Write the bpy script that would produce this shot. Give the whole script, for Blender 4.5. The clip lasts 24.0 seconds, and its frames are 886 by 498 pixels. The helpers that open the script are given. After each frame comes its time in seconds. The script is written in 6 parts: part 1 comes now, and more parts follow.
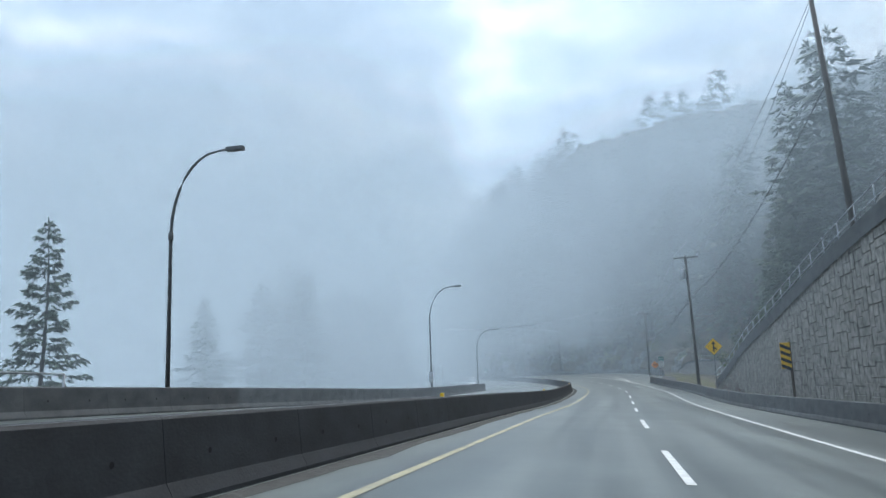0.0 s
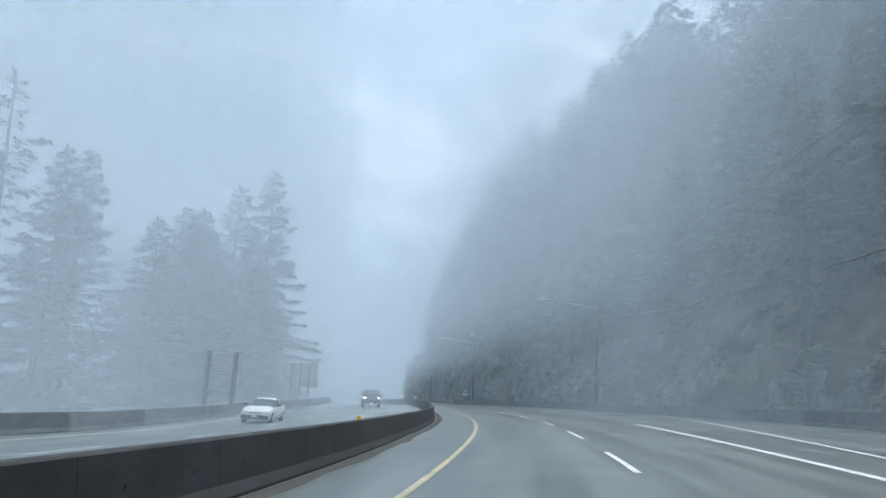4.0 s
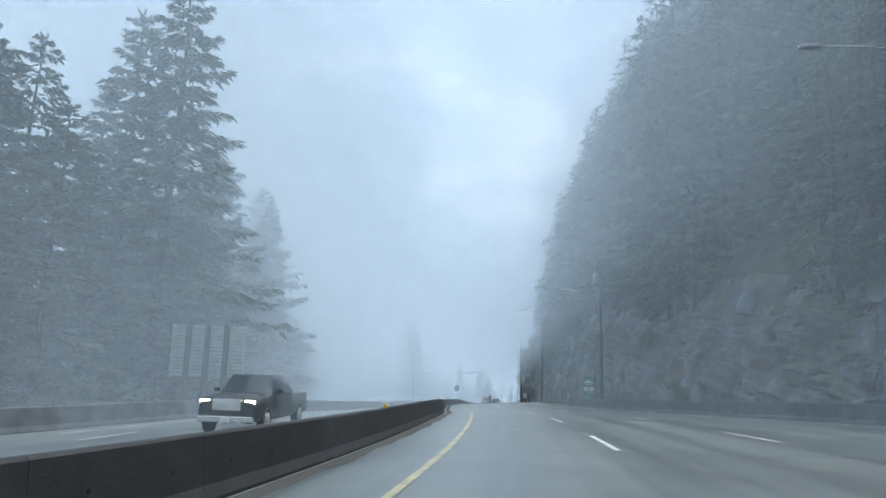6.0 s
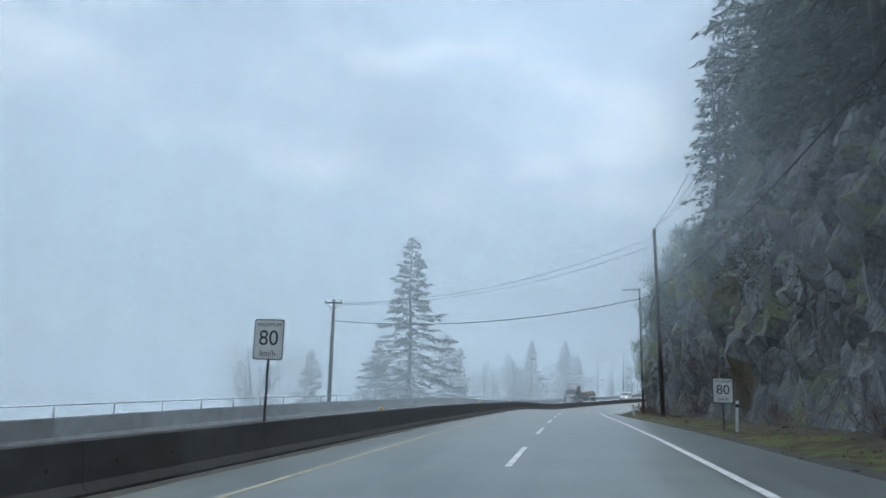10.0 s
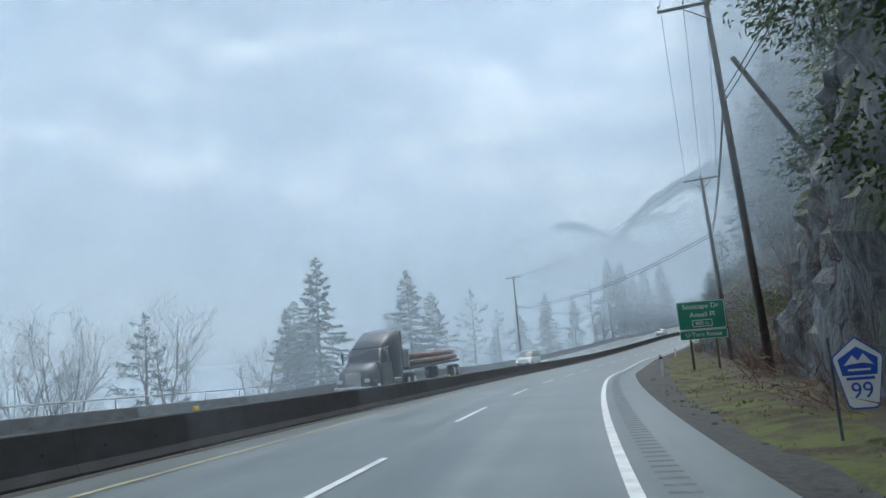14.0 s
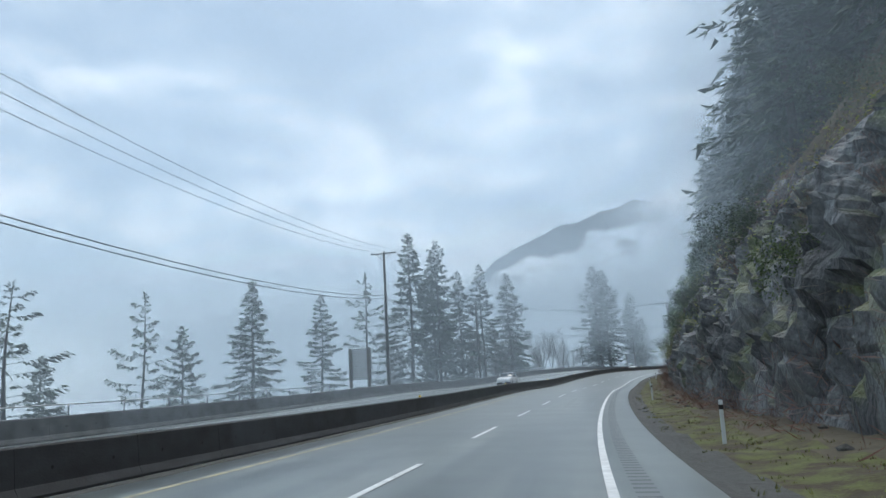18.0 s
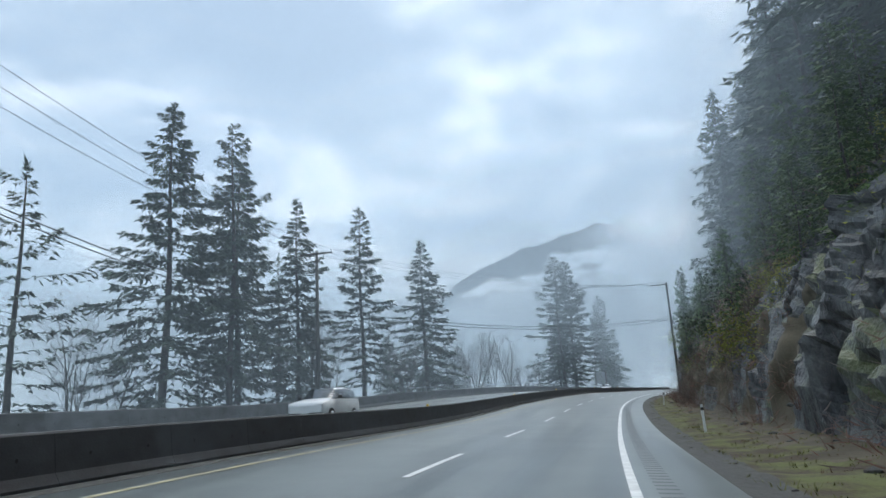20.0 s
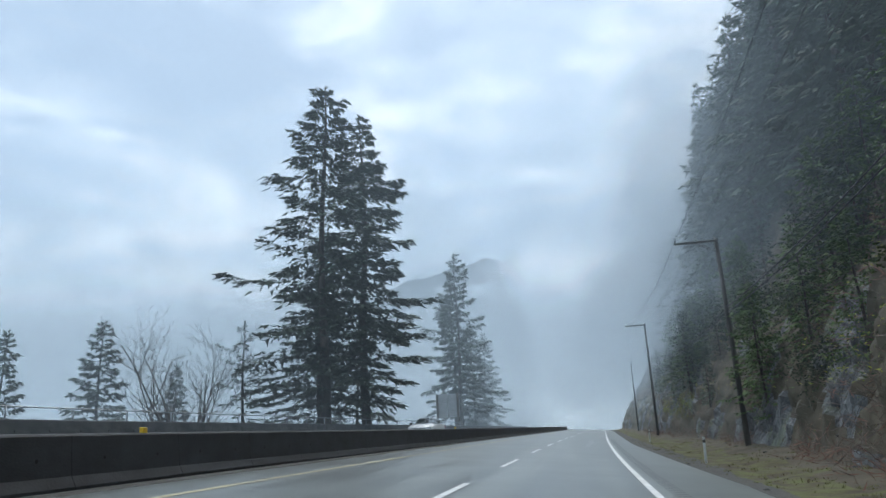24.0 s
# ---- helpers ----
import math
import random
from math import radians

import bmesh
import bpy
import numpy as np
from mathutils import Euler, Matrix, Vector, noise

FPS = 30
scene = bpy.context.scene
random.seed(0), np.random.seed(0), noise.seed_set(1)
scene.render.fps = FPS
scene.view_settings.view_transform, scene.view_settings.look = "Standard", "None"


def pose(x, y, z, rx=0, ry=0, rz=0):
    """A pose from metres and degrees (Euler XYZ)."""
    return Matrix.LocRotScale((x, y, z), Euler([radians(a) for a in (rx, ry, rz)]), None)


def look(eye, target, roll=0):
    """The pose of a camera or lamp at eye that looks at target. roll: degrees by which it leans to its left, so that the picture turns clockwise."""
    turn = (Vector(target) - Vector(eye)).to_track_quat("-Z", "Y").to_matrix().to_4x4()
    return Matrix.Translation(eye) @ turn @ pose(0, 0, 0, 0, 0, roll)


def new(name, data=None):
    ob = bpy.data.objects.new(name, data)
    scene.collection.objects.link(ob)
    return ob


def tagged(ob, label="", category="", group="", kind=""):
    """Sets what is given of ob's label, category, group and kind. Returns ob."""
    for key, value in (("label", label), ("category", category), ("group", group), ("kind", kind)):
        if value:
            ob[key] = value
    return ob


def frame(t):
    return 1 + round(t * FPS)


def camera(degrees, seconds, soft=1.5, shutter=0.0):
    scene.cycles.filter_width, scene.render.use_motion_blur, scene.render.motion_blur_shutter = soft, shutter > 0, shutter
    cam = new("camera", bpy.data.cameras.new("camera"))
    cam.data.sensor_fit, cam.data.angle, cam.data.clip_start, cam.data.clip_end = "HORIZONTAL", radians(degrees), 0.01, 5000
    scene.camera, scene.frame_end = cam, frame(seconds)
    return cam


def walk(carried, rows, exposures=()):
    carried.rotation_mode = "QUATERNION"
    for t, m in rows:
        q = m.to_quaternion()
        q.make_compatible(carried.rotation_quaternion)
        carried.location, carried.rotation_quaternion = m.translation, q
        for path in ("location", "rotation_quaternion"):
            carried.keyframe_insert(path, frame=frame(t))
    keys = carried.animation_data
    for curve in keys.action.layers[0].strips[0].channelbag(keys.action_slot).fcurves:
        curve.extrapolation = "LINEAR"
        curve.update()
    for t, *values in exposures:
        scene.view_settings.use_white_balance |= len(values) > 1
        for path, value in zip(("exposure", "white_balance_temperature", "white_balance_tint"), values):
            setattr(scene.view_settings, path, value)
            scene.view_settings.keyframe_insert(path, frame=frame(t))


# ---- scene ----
# ---- camera ----
cam = camera(64.8, 24.0)
walk(cam, [
    (0.0, pose(-0.06, 0.02, 1.18, 98.76, 2.15, 0.14)),
    (0.5, pose(2.97, 12.95, 0.50, 98.57, 1.91, 0.25)),
    (1.0, pose(6.01, 25.29, -0.01, 98.39, 1.60, 0.56)),
    (1.5, pose(9.36, 39.11, -0.75, 98.42, 0.88, 0.84)),
    (2.0, pose(12.45, 52.33, -1.14, 98.86, 0.26, 1.12)),
    (2.5, pose(15.32, 65.78, -1.46, 99.44, -0.34, 1.65)),
    (4.5, pose(21.18, 119.37, -2.54, 100.70, -3.39, 7.60)),
    (5.0, pose(21.27, 133.15, -2.88, 99.97, -3.14, 10.62)),
    (5.5, pose(20.53, 147.22, -3.14, 99.92, -2.33, 13.78)),
    (6.0, pose(18.96, 160.48, -3.37, 100.06, -1.81, 16.35)),
    (6.5, pose(16.60, 174.45, -3.65, 100.61, -1.61, 18.66)),
    (7.0, pose(13.63, 189.02, -3.92, 101.06, -1.72, 20.68)),
    (7.5, pose(10.39, 202.17, -4.30, 101.23, -2.40, 22.44)),
    (8.0, pose(7.21, 214.91, -4.83, 100.91, -2.50, 23.91)),
    (8.5, pose(4.52, 226.16, -5.17, 100.13, -2.35, 24.45)),
    (9.0, pose(2.06, 238.67, -5.49, 99.46, -2.30, 24.39)),
    (9.5, pose(-0.28, 252.11, -5.84, 98.95, -1.83, 24.15)),
    (11.5, pose(-10.85, 304.53, -7.98, 99.23, -1.02, 23.31)),
    (12.0, pose(-14.02, 318.34, -8.74, 98.72, 0.52, 22.42)),
    (12.5, pose(-16.74, 331.45, -9.52, 98.03, 2.28, 20.87)),
    (13.0, pose(-19.18, 344.33, -10.30, 97.34, 3.71, 18.92)),
    (13.5, pose(-21.01, 356.78, -11.13, 97.34, 4.49, 17.05)),
    (14.0, pose(-22.29, 370.00, -11.84, 97.74, 4.75, 14.88)),
    (14.5, pose(-23.10, 384.65, -12.36, 97.98, 4.62, 12.48)),
    (15.0, pose(-23.70, 397.98, -12.84, 98.21, 4.59, 10.17)),
    (15.5, pose(-23.87, 411.22, -13.45, 98.76, 3.87, 8.31)),
    (16.0, pose(-23.51, 423.66, -13.72, 99.21, 3.27, 6.85)),
    (16.5, pose(-22.78, 437.35, -14.12, 99.86, 2.93, 5.44)),
    (17.0, pose(-21.81, 451.32, -14.36, 100.60, 2.61, 4.24)),
    (17.5, pose(-20.40, 465.17, -14.60, 101.19, 2.69, 3.12)),
    (19.5, pose(-11.94, 518.35, -14.52, 102.61, 4.06, 0.13)),
    (20.0, pose(-9.03, 531.81, -14.25, 103.31, 3.14, -0.76)),
    (20.5, pose(-6.01, 545.39, -14.01, 104.11, 2.28, -1.73)),
    (21.0, pose(-3.00, 557.78, -13.98, 104.61, 2.02, -2.75)),
    (21.5, pose(0.29, 571.11, -13.58, 104.41, 2.22, -4.20)),
    (22.0, pose(3.95, 585.16, -13.14, 104.21, 2.36, -6.26)),
    (22.5, pose(8.08, 598.00, -12.72, 104.19, 2.39, -7.72)),
    (23.0, pose(12.09, 611.09, -12.41, 104.46, 2.70, -8.84)),
    (23.5, pose(16.45, 623.66, -12.22, 105.12, 2.62, -9.56)),
    (24.0, pose(20.79, 635.25, -11.85, 105.68, 2.72, -10.06)),
], [(0.0, 0.62), (1.0, 0.66), (2.0, 0.72), (5.0, 0.84), (6.0, 0.92), (7.0, 0.90), (9.0, 0.74), (12.0, 0.58), (14.0, 0.53), (17.0, 0.42), (24.0, 0.38)])

# ---- world, sun, exposure ----
world = bpy.data.worlds.new("overcast_sky")
scene.world = world
world.use_nodes = True
wn, wl = world.node_tree.nodes, world.node_tree.links
wn.clear()
w_out = wn.new("ShaderNodeOutputWorld")
w_bg = wn.new("ShaderNodeBackground")
w_sky = wn.new("ShaderNodeTexSky")
w_sky.sky_type, w_sky.sun_disc = "NISHITA", False
w_sky.sun_elevation, w_sky.sun_rotation = radians(60), radians(20)
w_bg2 = wn.new("ShaderNodeBackground")
w_bg2.inputs["Strength"].default_value = 0.05
w_add = wn.new("ShaderNodeAddShader")
w_geo = wn.new("ShaderNodeTexCoord")
w_map = wn.new("ShaderNodeMapping")
w_map.inputs["Scale"].default_value = (1.0, 1.0, 2.7)
w_n1 = wn.new("ShaderNodeTexNoise")
w_n1.inputs["Scale"].default_value, w_n1.inputs["Detail"].default_value = 3.4, 6.0
w_n1.inputs["Roughness"].default_value = 0.62
w_n1.inputs["Distortion"].default_value = 0.3
w_r1 = wn.new("ShaderNodeValToRGB")
w_r1.color_ramp.elements[0].position, w_r1.color_ramp.elements[0].color = 0.38, (0.39, 0.515, 0.635, 1)
w_r1.color_ramp.elements[1].position, w_r1.color_ramp.elements[1].color = 0.67, (0.95, 1.045, 1.11, 1)
mid = w_r1.color_ramp.elements.new(0.51)
mid.color = (0.525, 0.655, 0.765, 1)
# towards the horizon the overcast dissolves into even pale mist
w_sep = wn.new("ShaderNodeSeparateXYZ")
w_hz = wn.new("ShaderNodeMapRange")
w_hz.inputs["From Min"].default_value, w_hz.inputs["From Max"].default_value = 0.02, 0.22
w_mix = wn.new("ShaderNodeMix")
w_mix.data_type = "RGBA"
w_mix.inputs["A"].default_value = (0.485, 0.635, 0.76, 1)
wl.new(w_geo.outputs["Generated"], w_map.inputs["Vector"])
wl.new(w_map.outputs["Vector"], w_n1.inputs["Vector"])
wl.new(w_n1.outputs["Fac"], w_r1.inputs["Fac"])
wl.new(w_geo.outputs["Generated"], w_sep.inputs["Vector"])
wl.new(w_sep.outputs["Z"], w_hz.inputs["Value"])
wl.new(w_hz.outputs["Result"], w_mix.inputs["Factor"])
wl.new(w_r1.outputs["Color"], w_mix.inputs["B"])
# the cloud cover thins towards the land side
w_gx, w_gz, w_gs = wn.new("ShaderNodeMath"), wn.new("ShaderNodeMath"), wn.new("ShaderNodeVectorMath")
w_gx.operation = w_gz.operation = "MULTIPLY_ADD"
w_gx.inputs[1].default_value, w_gx.inputs[2].default_value = 0.30, 1.05
w_gz.inputs[1].default_value = -0.22
w_gs.operation = "SCALE"
wl.new(w_sep.outputs["X"], w_gx.inputs[0])
wl.new(w_sep.outputs["Z"], w_gz.inputs[0])
wl.new(w_gx.outputs[0], w_gz.inputs[2])
wl.new(w_mix.outputs["Result"], w_gs.inputs[0])
wl.new(w_gz.outputs[0], w_gs.inputs["Scale"])
wl.new(w_gs.outputs[0], w_bg.inputs["Color"])
wl.new(w_sky.outputs["Color"], w_bg2.inputs["Color"])
wl.new(w_bg.outputs["Background"], w_add.inputs[0])
wl.new(w_bg2.outputs["Background"], w_add.inputs[1])
wl.new(w_add.outputs["Shader"], w_out.inputs["Surface"])
w_bg.inputs["Strength"].default_value = 0.92

sun_data = bpy.data.lights.new("sun", "SUN")
sun_data.energy, sun_data.angle, sun_data.color = 1.4, radians(40), (1.0, 0.96, 0.9)
sun = new("sun", sun_data)
sun.matrix_world = look((0, 0, 0), (-0.17, -0.47, -0.87))

# ---- materials ----


def material(name, base, other=None, rough=0.8, scale=6.0, fine=60.0, bump=0.2, metal=0.0, stretch=(1, 1, 1), contrast=0.5, detail=6.0, per_object=0.0, spec=0.5):
    """A surface of two tones mixed by coarse and fine grain, with relief."""
    m = bpy.data.materials.new(name)
    m.use_nodes = True
    n, l = m.node_tree.nodes, m.node_tree.links
    b = n["Principled BSDF"]
    b.inputs["Roughness"].default_value, b.inputs["Metallic"].default_value = rough, metal
    b.inputs["Specular IOR Level"].default_value = spec
    other = other or tuple(c * 0.6 for c in base)
    tc, mp = n.new("ShaderNodeTexCoord"), n.new("ShaderNodeMapping")
    mp.inputs["Scale"].default_value = stretch
    l.new(tc.outputs["Object"], mp.inputs["Vector"])
    n1, n2 = n.new("ShaderNodeTexNoise"), n.new("ShaderNodeTexNoise")
    n1.inputs["Scale"].default_value, n1.inputs["Detail"].default_value = scale, detail
    n2.inputs["Scale"].default_value, n2.inputs["Detail"].default_value = fine, 4.0
    l.new(mp.outputs["Vector"], n1.inputs["Vector"])
    l.new(mp.outputs["Vector"], n2.inputs["Vector"])
    add = n.new("ShaderNodeMath")
    add.operation = "MULTIPLY_ADD"
    add.inputs[1].default_value = 0.35
    l.new(n2.outputs["Fac"], add.inputs[0])
    l.new(n1.outputs["Fac"], add.inputs[2])
    ramp = n.new("ShaderNodeValToRGB")
    ramp.color_ramp.elements[0].position, ramp.color_ramp.elements[0].color = 0.68 - contrast * 0.35, (*other, 1)
    ramp.color_ramp.elements[1].position, ramp.color_ramp.elements[1].color = 0.68 + contrast * 0.35, (*base, 1)
    l.new(add.outputs[0], ramp.inputs["Fac"])
    colour = ramp.outputs["Color"]
    if per_object:
        info, hsv = n.new("ShaderNodeObjectInfo"), n.new("ShaderNodeHueSaturation")
        mr = n.new("ShaderNodeMapRange")
        mr.inputs["To Min"].default_value, mr.inputs["To Max"].default_value = 1 - per_object, 1 + per_object
        l.new(info.outputs["Random"], mr.inputs["Value"])
        l.new(mr.outputs["Result"], hsv.inputs["Value"])
        l.new(colour, hsv.inputs["Color"])
        colour = hsv.outputs["Color"]
    l.new(colour, b.inputs["Base Color"])
    if bump:
        bp = n.new("ShaderNodeBump")
        bp.inputs["Strength"].default_value, bp.inputs["Distance"].default_value = bump, 0.05
        l.new(add.outputs[0], bp.inputs["Height"])
        l.new(bp.outputs["Normal"], b.inputs["Normal"])
    return m


def plain(name, base, rough=0.5, metal=0.0, emit=None, power=0.0):
    m = bpy.data.materials.new(name)
    m.use_nodes = True
    b = m.node_tree.nodes["Principled BSDF"]
    b.inputs["Base Color"].default_value = (*base, 1)
    b.inputs["Roughness"].default_value, b.inputs["Metallic"].default_value = rough, metal
    if emit:
        b.inputs["Emission Color"].default_value, b.inputs["Emission Strength"].default_value = (*emit, 1), power
    return m


M_ASPHALT = material("wet_asphalt", (0.158, 0.185, 0.181), (0.108, 0.127, 0.127), rough=0.36, scale=0.5, fine=26, bump=0.10, contrast=0.8)
# streaks and polished wheel tracks that run with the lanes
n, l = M_ASPHALT.node_tree.nodes, M_ASPHALT.node_tree.links
b = n["Principled BSDF"]
uv, mp, st, mix = n.new("ShaderNodeUVMap"), n.new("ShaderNodeMapping"), n.new("ShaderNodeTexNoise"), n.new("ShaderNodeMix")
uv.uv_map = "lanes"
mp.inputs["Scale"].default_value = (1.1, 0.035, 1)
st.inputs["Scale"].default_value, st.inputs["Detail"].default_value = 1.0, 4
l.new(uv.outputs[0], mp.inputs["Vector"])
l.new(mp.outputs[0], st.inputs["Vector"])
mix.data_type, mix.blend_type = "RGBA", "MULTIPLY"
mix.inputs["Factor"].default_value = 1.0
rp = n.new("ShaderNodeValToRGB")
rp.color_ramp.elements[0].position, rp.color_ramp.elements[0].color = 0.38, (0.62, 0.64, 0.65, 1)
rp.color_ramp.elements[1].position, rp.color_ramp.elements[1].color = 0.62, (1.15, 1.15, 1.14, 1)
l.new(st.outputs["Fac"], rp.inputs["Fac"])
l.new(b.inputs["Base Color"].links[0].from_socket, mix.inputs["A"])
l.new(rp.outputs["Color"], mix.inputs["B"])
l.new(mix.outputs["Result"], b.inputs["Base Color"])
rr = n.new("ShaderNodeMapRange")
rr.inputs["To Min"].default_value, rr.inputs["To Max"].default_value = 0.24, 0.46
l.new(st.outputs["Fac"], rr.inputs["Value"])
l.new(rr.outputs["Result"], b.inputs["Roughness"])
M_PAINT = material("worn_white_paint", (0.78, 0.80, 0.80), (0.55, 0.57, 0.57), rough=0.5, scale=3, fine=30, bump=0.05, contrast=0.5)
M_YELLOW = material("worn_yellow_paint", (0.50, 0.45, 0.26), (0.25, 0.24, 0.18), rough=0.5, scale=2, fine=30, bump=0.05, contrast=0.6)
M_RUMBLE = material("milled_asphalt", (0.118, 0.137, 0.138), (0.082, 0.096, 0.099), rough=0.5, scale=3, bump=0.3)
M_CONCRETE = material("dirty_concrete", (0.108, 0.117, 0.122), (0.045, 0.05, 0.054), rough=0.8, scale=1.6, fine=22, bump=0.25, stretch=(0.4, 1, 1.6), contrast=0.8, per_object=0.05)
# much darker mottled concrete for the median units
M_DARKCONC = material("dark_concrete", (0.030, 0.036, 0.043), (0.012, 0.015, 0.019), rough=0.75, scale=1.6, fine=22, bump=0.2, stretch=(0.4, 1, 1.6), contrast=0.8)
M_HOLE = plain("shaded_hole", (0.01, 0.01, 0.012), 0.9)
M_WALLBLOCK = material("grey_wall_block", (0.33, 0.315, 0.29), (0.13, 0.125, 0.12), rough=0.9, scale=3.5, fine=22, bump=0.9, contrast=0.6, per_object=0.07)
M_WALLCORE = material("mortar_dark", (0.15, 0.145, 0.135), rough=0.95)
M_ROCK = material("wet_cliff_rock", (0.18, 0.19, 0.195), (0.030, 0.033, 0.037), rough=0.6, scale=0.6, fine=8.0, bump=0.9, stretch=(1, 1, 0.5), contrast=0.65, detail=10)
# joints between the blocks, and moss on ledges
n, l = M_ROCK.node_tree.nodes, M_ROCK.node_tree.links
b = n["Principled BSDF"]
tc = n.new("ShaderNodeTexCoord")
warp, vor, vor2, mp = n.new("ShaderNodeTexNoise"), n.new("ShaderNodeTexVoronoi"), n.new("ShaderNodeTexVoronoi"), n.new("ShaderNodeMapping")
mp.inputs["Scale"].default_value, mp.inputs["Rotation"].default_value = (1.0, 1.0, 0.55), (0.25, 0.3, 0.2)
warp.inputs["Scale"].default_value, warp.inputs["Detail"].default_value = 0.7, 5
wmix = n.new("ShaderNodeVectorMath")
wmix.operation = "MULTIPLY_ADD"
wmix.inputs[1].default_value = (0.9, 0.9, 0.9)
l.new(tc.outputs["Object"], warp.inputs["Vector"])
l.new(warp.outputs["Color"], wmix.inputs[0])
l.new(tc.outputs["Object"], wmix.inputs[2])
l.new(wmix.outputs[0], mp.inputs["Vector"])
for v, k in ((vor, 0.38), (vor2, 1.5)):
    v.feature = "DISTANCE_TO_EDGE"
    v.inputs["Scale"].default_value = k
    l.new(mp.outputs[0], v.inputs["Vector"])
crack = n.new("ShaderNodeMapRange")
crack.inputs["From Max"].default_value = 0.035
crack.inputs["To Min"].default_value = 0.6
crack2 = n.new("ShaderNodeMapRange")
crack2.inputs["From Max"].default_value = 0.05
crack2.inputs["To Min"].default_value = 0.95
l.new(vor.outputs["Distance"], crack.inputs["Value"])
l.new(vor2.outputs["Distance"], crack2.inputs["Value"])
both, mul = n.new("ShaderNodeMath"), n.new("ShaderNodeMix")
both.operation = "MULTIPLY"
l.new(crack.outputs[0], both.inputs[0])
l.new(crack2.outputs[0], both.inputs[1])
mul.data_type, mul.blend_type = "RGBA", "MULTIPLY"
mul.inputs["Factor"].default_value = 1.0
l.new(b.inputs["Base Color"].links[0].from_socket, mul.inputs["A"])
l.new(both.outputs[0], mul.inputs["B"])
# each block has weathered to a tone of its own
cell, cellmap, tone = n.new("ShaderNodeTexVoronoi"), n.new("ShaderNodeMapRange"), n.new("ShaderNodeMix")
cell.inputs["Scale"].default_value = 0.8
cellmap.inputs["To Min"].default_value, cellmap.inputs["To Max"].default_value = 0.6, 1.3
l.new(mp.outputs[0], cell.inputs["Vector"])
l.new(cell.outputs["Color"], cellmap.inputs["Value"])
tone.data_type, tone.blend_type = "RGBA", "MULTIPLY"
tone.inputs["Factor"].default_value = 1.0
l.new(mul.outputs["Result"], tone.inputs["A"])
l.new(cellmap.outputs[0], tone.inputs["B"])
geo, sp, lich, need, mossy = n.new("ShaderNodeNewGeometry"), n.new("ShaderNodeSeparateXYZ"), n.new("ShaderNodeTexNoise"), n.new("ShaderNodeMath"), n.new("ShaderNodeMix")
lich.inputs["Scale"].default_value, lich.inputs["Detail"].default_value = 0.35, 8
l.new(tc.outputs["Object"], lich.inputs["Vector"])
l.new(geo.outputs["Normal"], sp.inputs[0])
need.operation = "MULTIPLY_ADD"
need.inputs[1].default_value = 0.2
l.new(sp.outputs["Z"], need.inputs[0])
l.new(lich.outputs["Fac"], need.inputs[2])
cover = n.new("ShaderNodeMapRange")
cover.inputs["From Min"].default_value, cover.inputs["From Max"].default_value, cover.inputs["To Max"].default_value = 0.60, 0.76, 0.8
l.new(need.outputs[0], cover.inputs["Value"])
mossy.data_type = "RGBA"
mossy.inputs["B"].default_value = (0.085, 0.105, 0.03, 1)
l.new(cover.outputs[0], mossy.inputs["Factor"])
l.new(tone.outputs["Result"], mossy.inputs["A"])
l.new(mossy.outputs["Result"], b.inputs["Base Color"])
bp = n["Bump"]
hsum = n.new("ShaderNodeMath")
hsum.operation = "MULTIPLY_ADD"
hsum.inputs[1].default_value = 0.45
l.new(both.outputs[0], hsum.inputs[0])
l.new(bp.inputs["Height"].links[0].from_socket, hsum.inputs[2])
l.new(hsum.outputs[0], bp.inputs["Height"])
bp.inputs["Distance"].default_value = 0.32
M_SOIL = material("hillside_soil", (0.115, 0.095, 0.062), (0.045, 0.040, 0.026), rough=0.95, scale=0.7, fine=9, bump=0.6, contrast=0.7)
M_GRASS = material("mossy_verge", (0.105, 0.118, 0.036), (0.050, 0.038, 0.025), rough=0.95, scale=1.3, fine=16, bump=0.9, contrast=0.3)
M_GRAVEL = material("roadside_gravel", (0.095, 0.10, 0.097), (0.04, 0.042, 0.04), rough=0.9, scale=7, fine=55, bump=0.8, contrast=0.8)
M_BARK = material("conifer_bark", (0.075, 0.06, 0.05), (0.03, 0.025, 0.022), rough=0.9, scale=5, fine=20, bump=0.6, stretch=(1, 1, 0.2))
M_NEEDLE = material("fir_needles", (0.105, 0.138, 0.096), (0.046, 0.066, 0.052), rough=0.75, scale=0.5, fine=8, bump=0.0, per_object=0.3, spec=0.2)
M_YOUNG = material("young_fir_needles", (0.11, 0.175, 0.055), (0.050, 0.085, 0.032), rough=0.75, scale=0.5, fine=8, bump=0.0, per_object=0.2, spec=0.2)
M_LEAF = material("broad_leaves", (0.095, 0.125, 0.050), (0.034, 0.050, 0.024), rough=0.85, scale=0.8, fine=8, bump=0.0, per_object=0.25, spec=0.1)
M_MOSS = material("yellow_moss_leaves", (0.27, 0.27, 0.055), (0.10, 0.125, 0.03), rough=0.8, scale=0.8, fine=8, bump=0.0, per_object=0.3, spec=0.2)
M_TWIG = material("bare_twigs", (0.15, 0.125, 0.11), (0.07, 0.056, 0.05), rough=0.9, scale=3, fine=20, bump=0.0, per_object=0.2, spec=0.2)
M_REDTWIG = material("reddish_brush", (0.19, 0.105, 0.08), (0.09, 0.055, 0.045), rough=0.9, scale=3, fine=20, bump=0.0, per_object=0.25, spec=0.2)
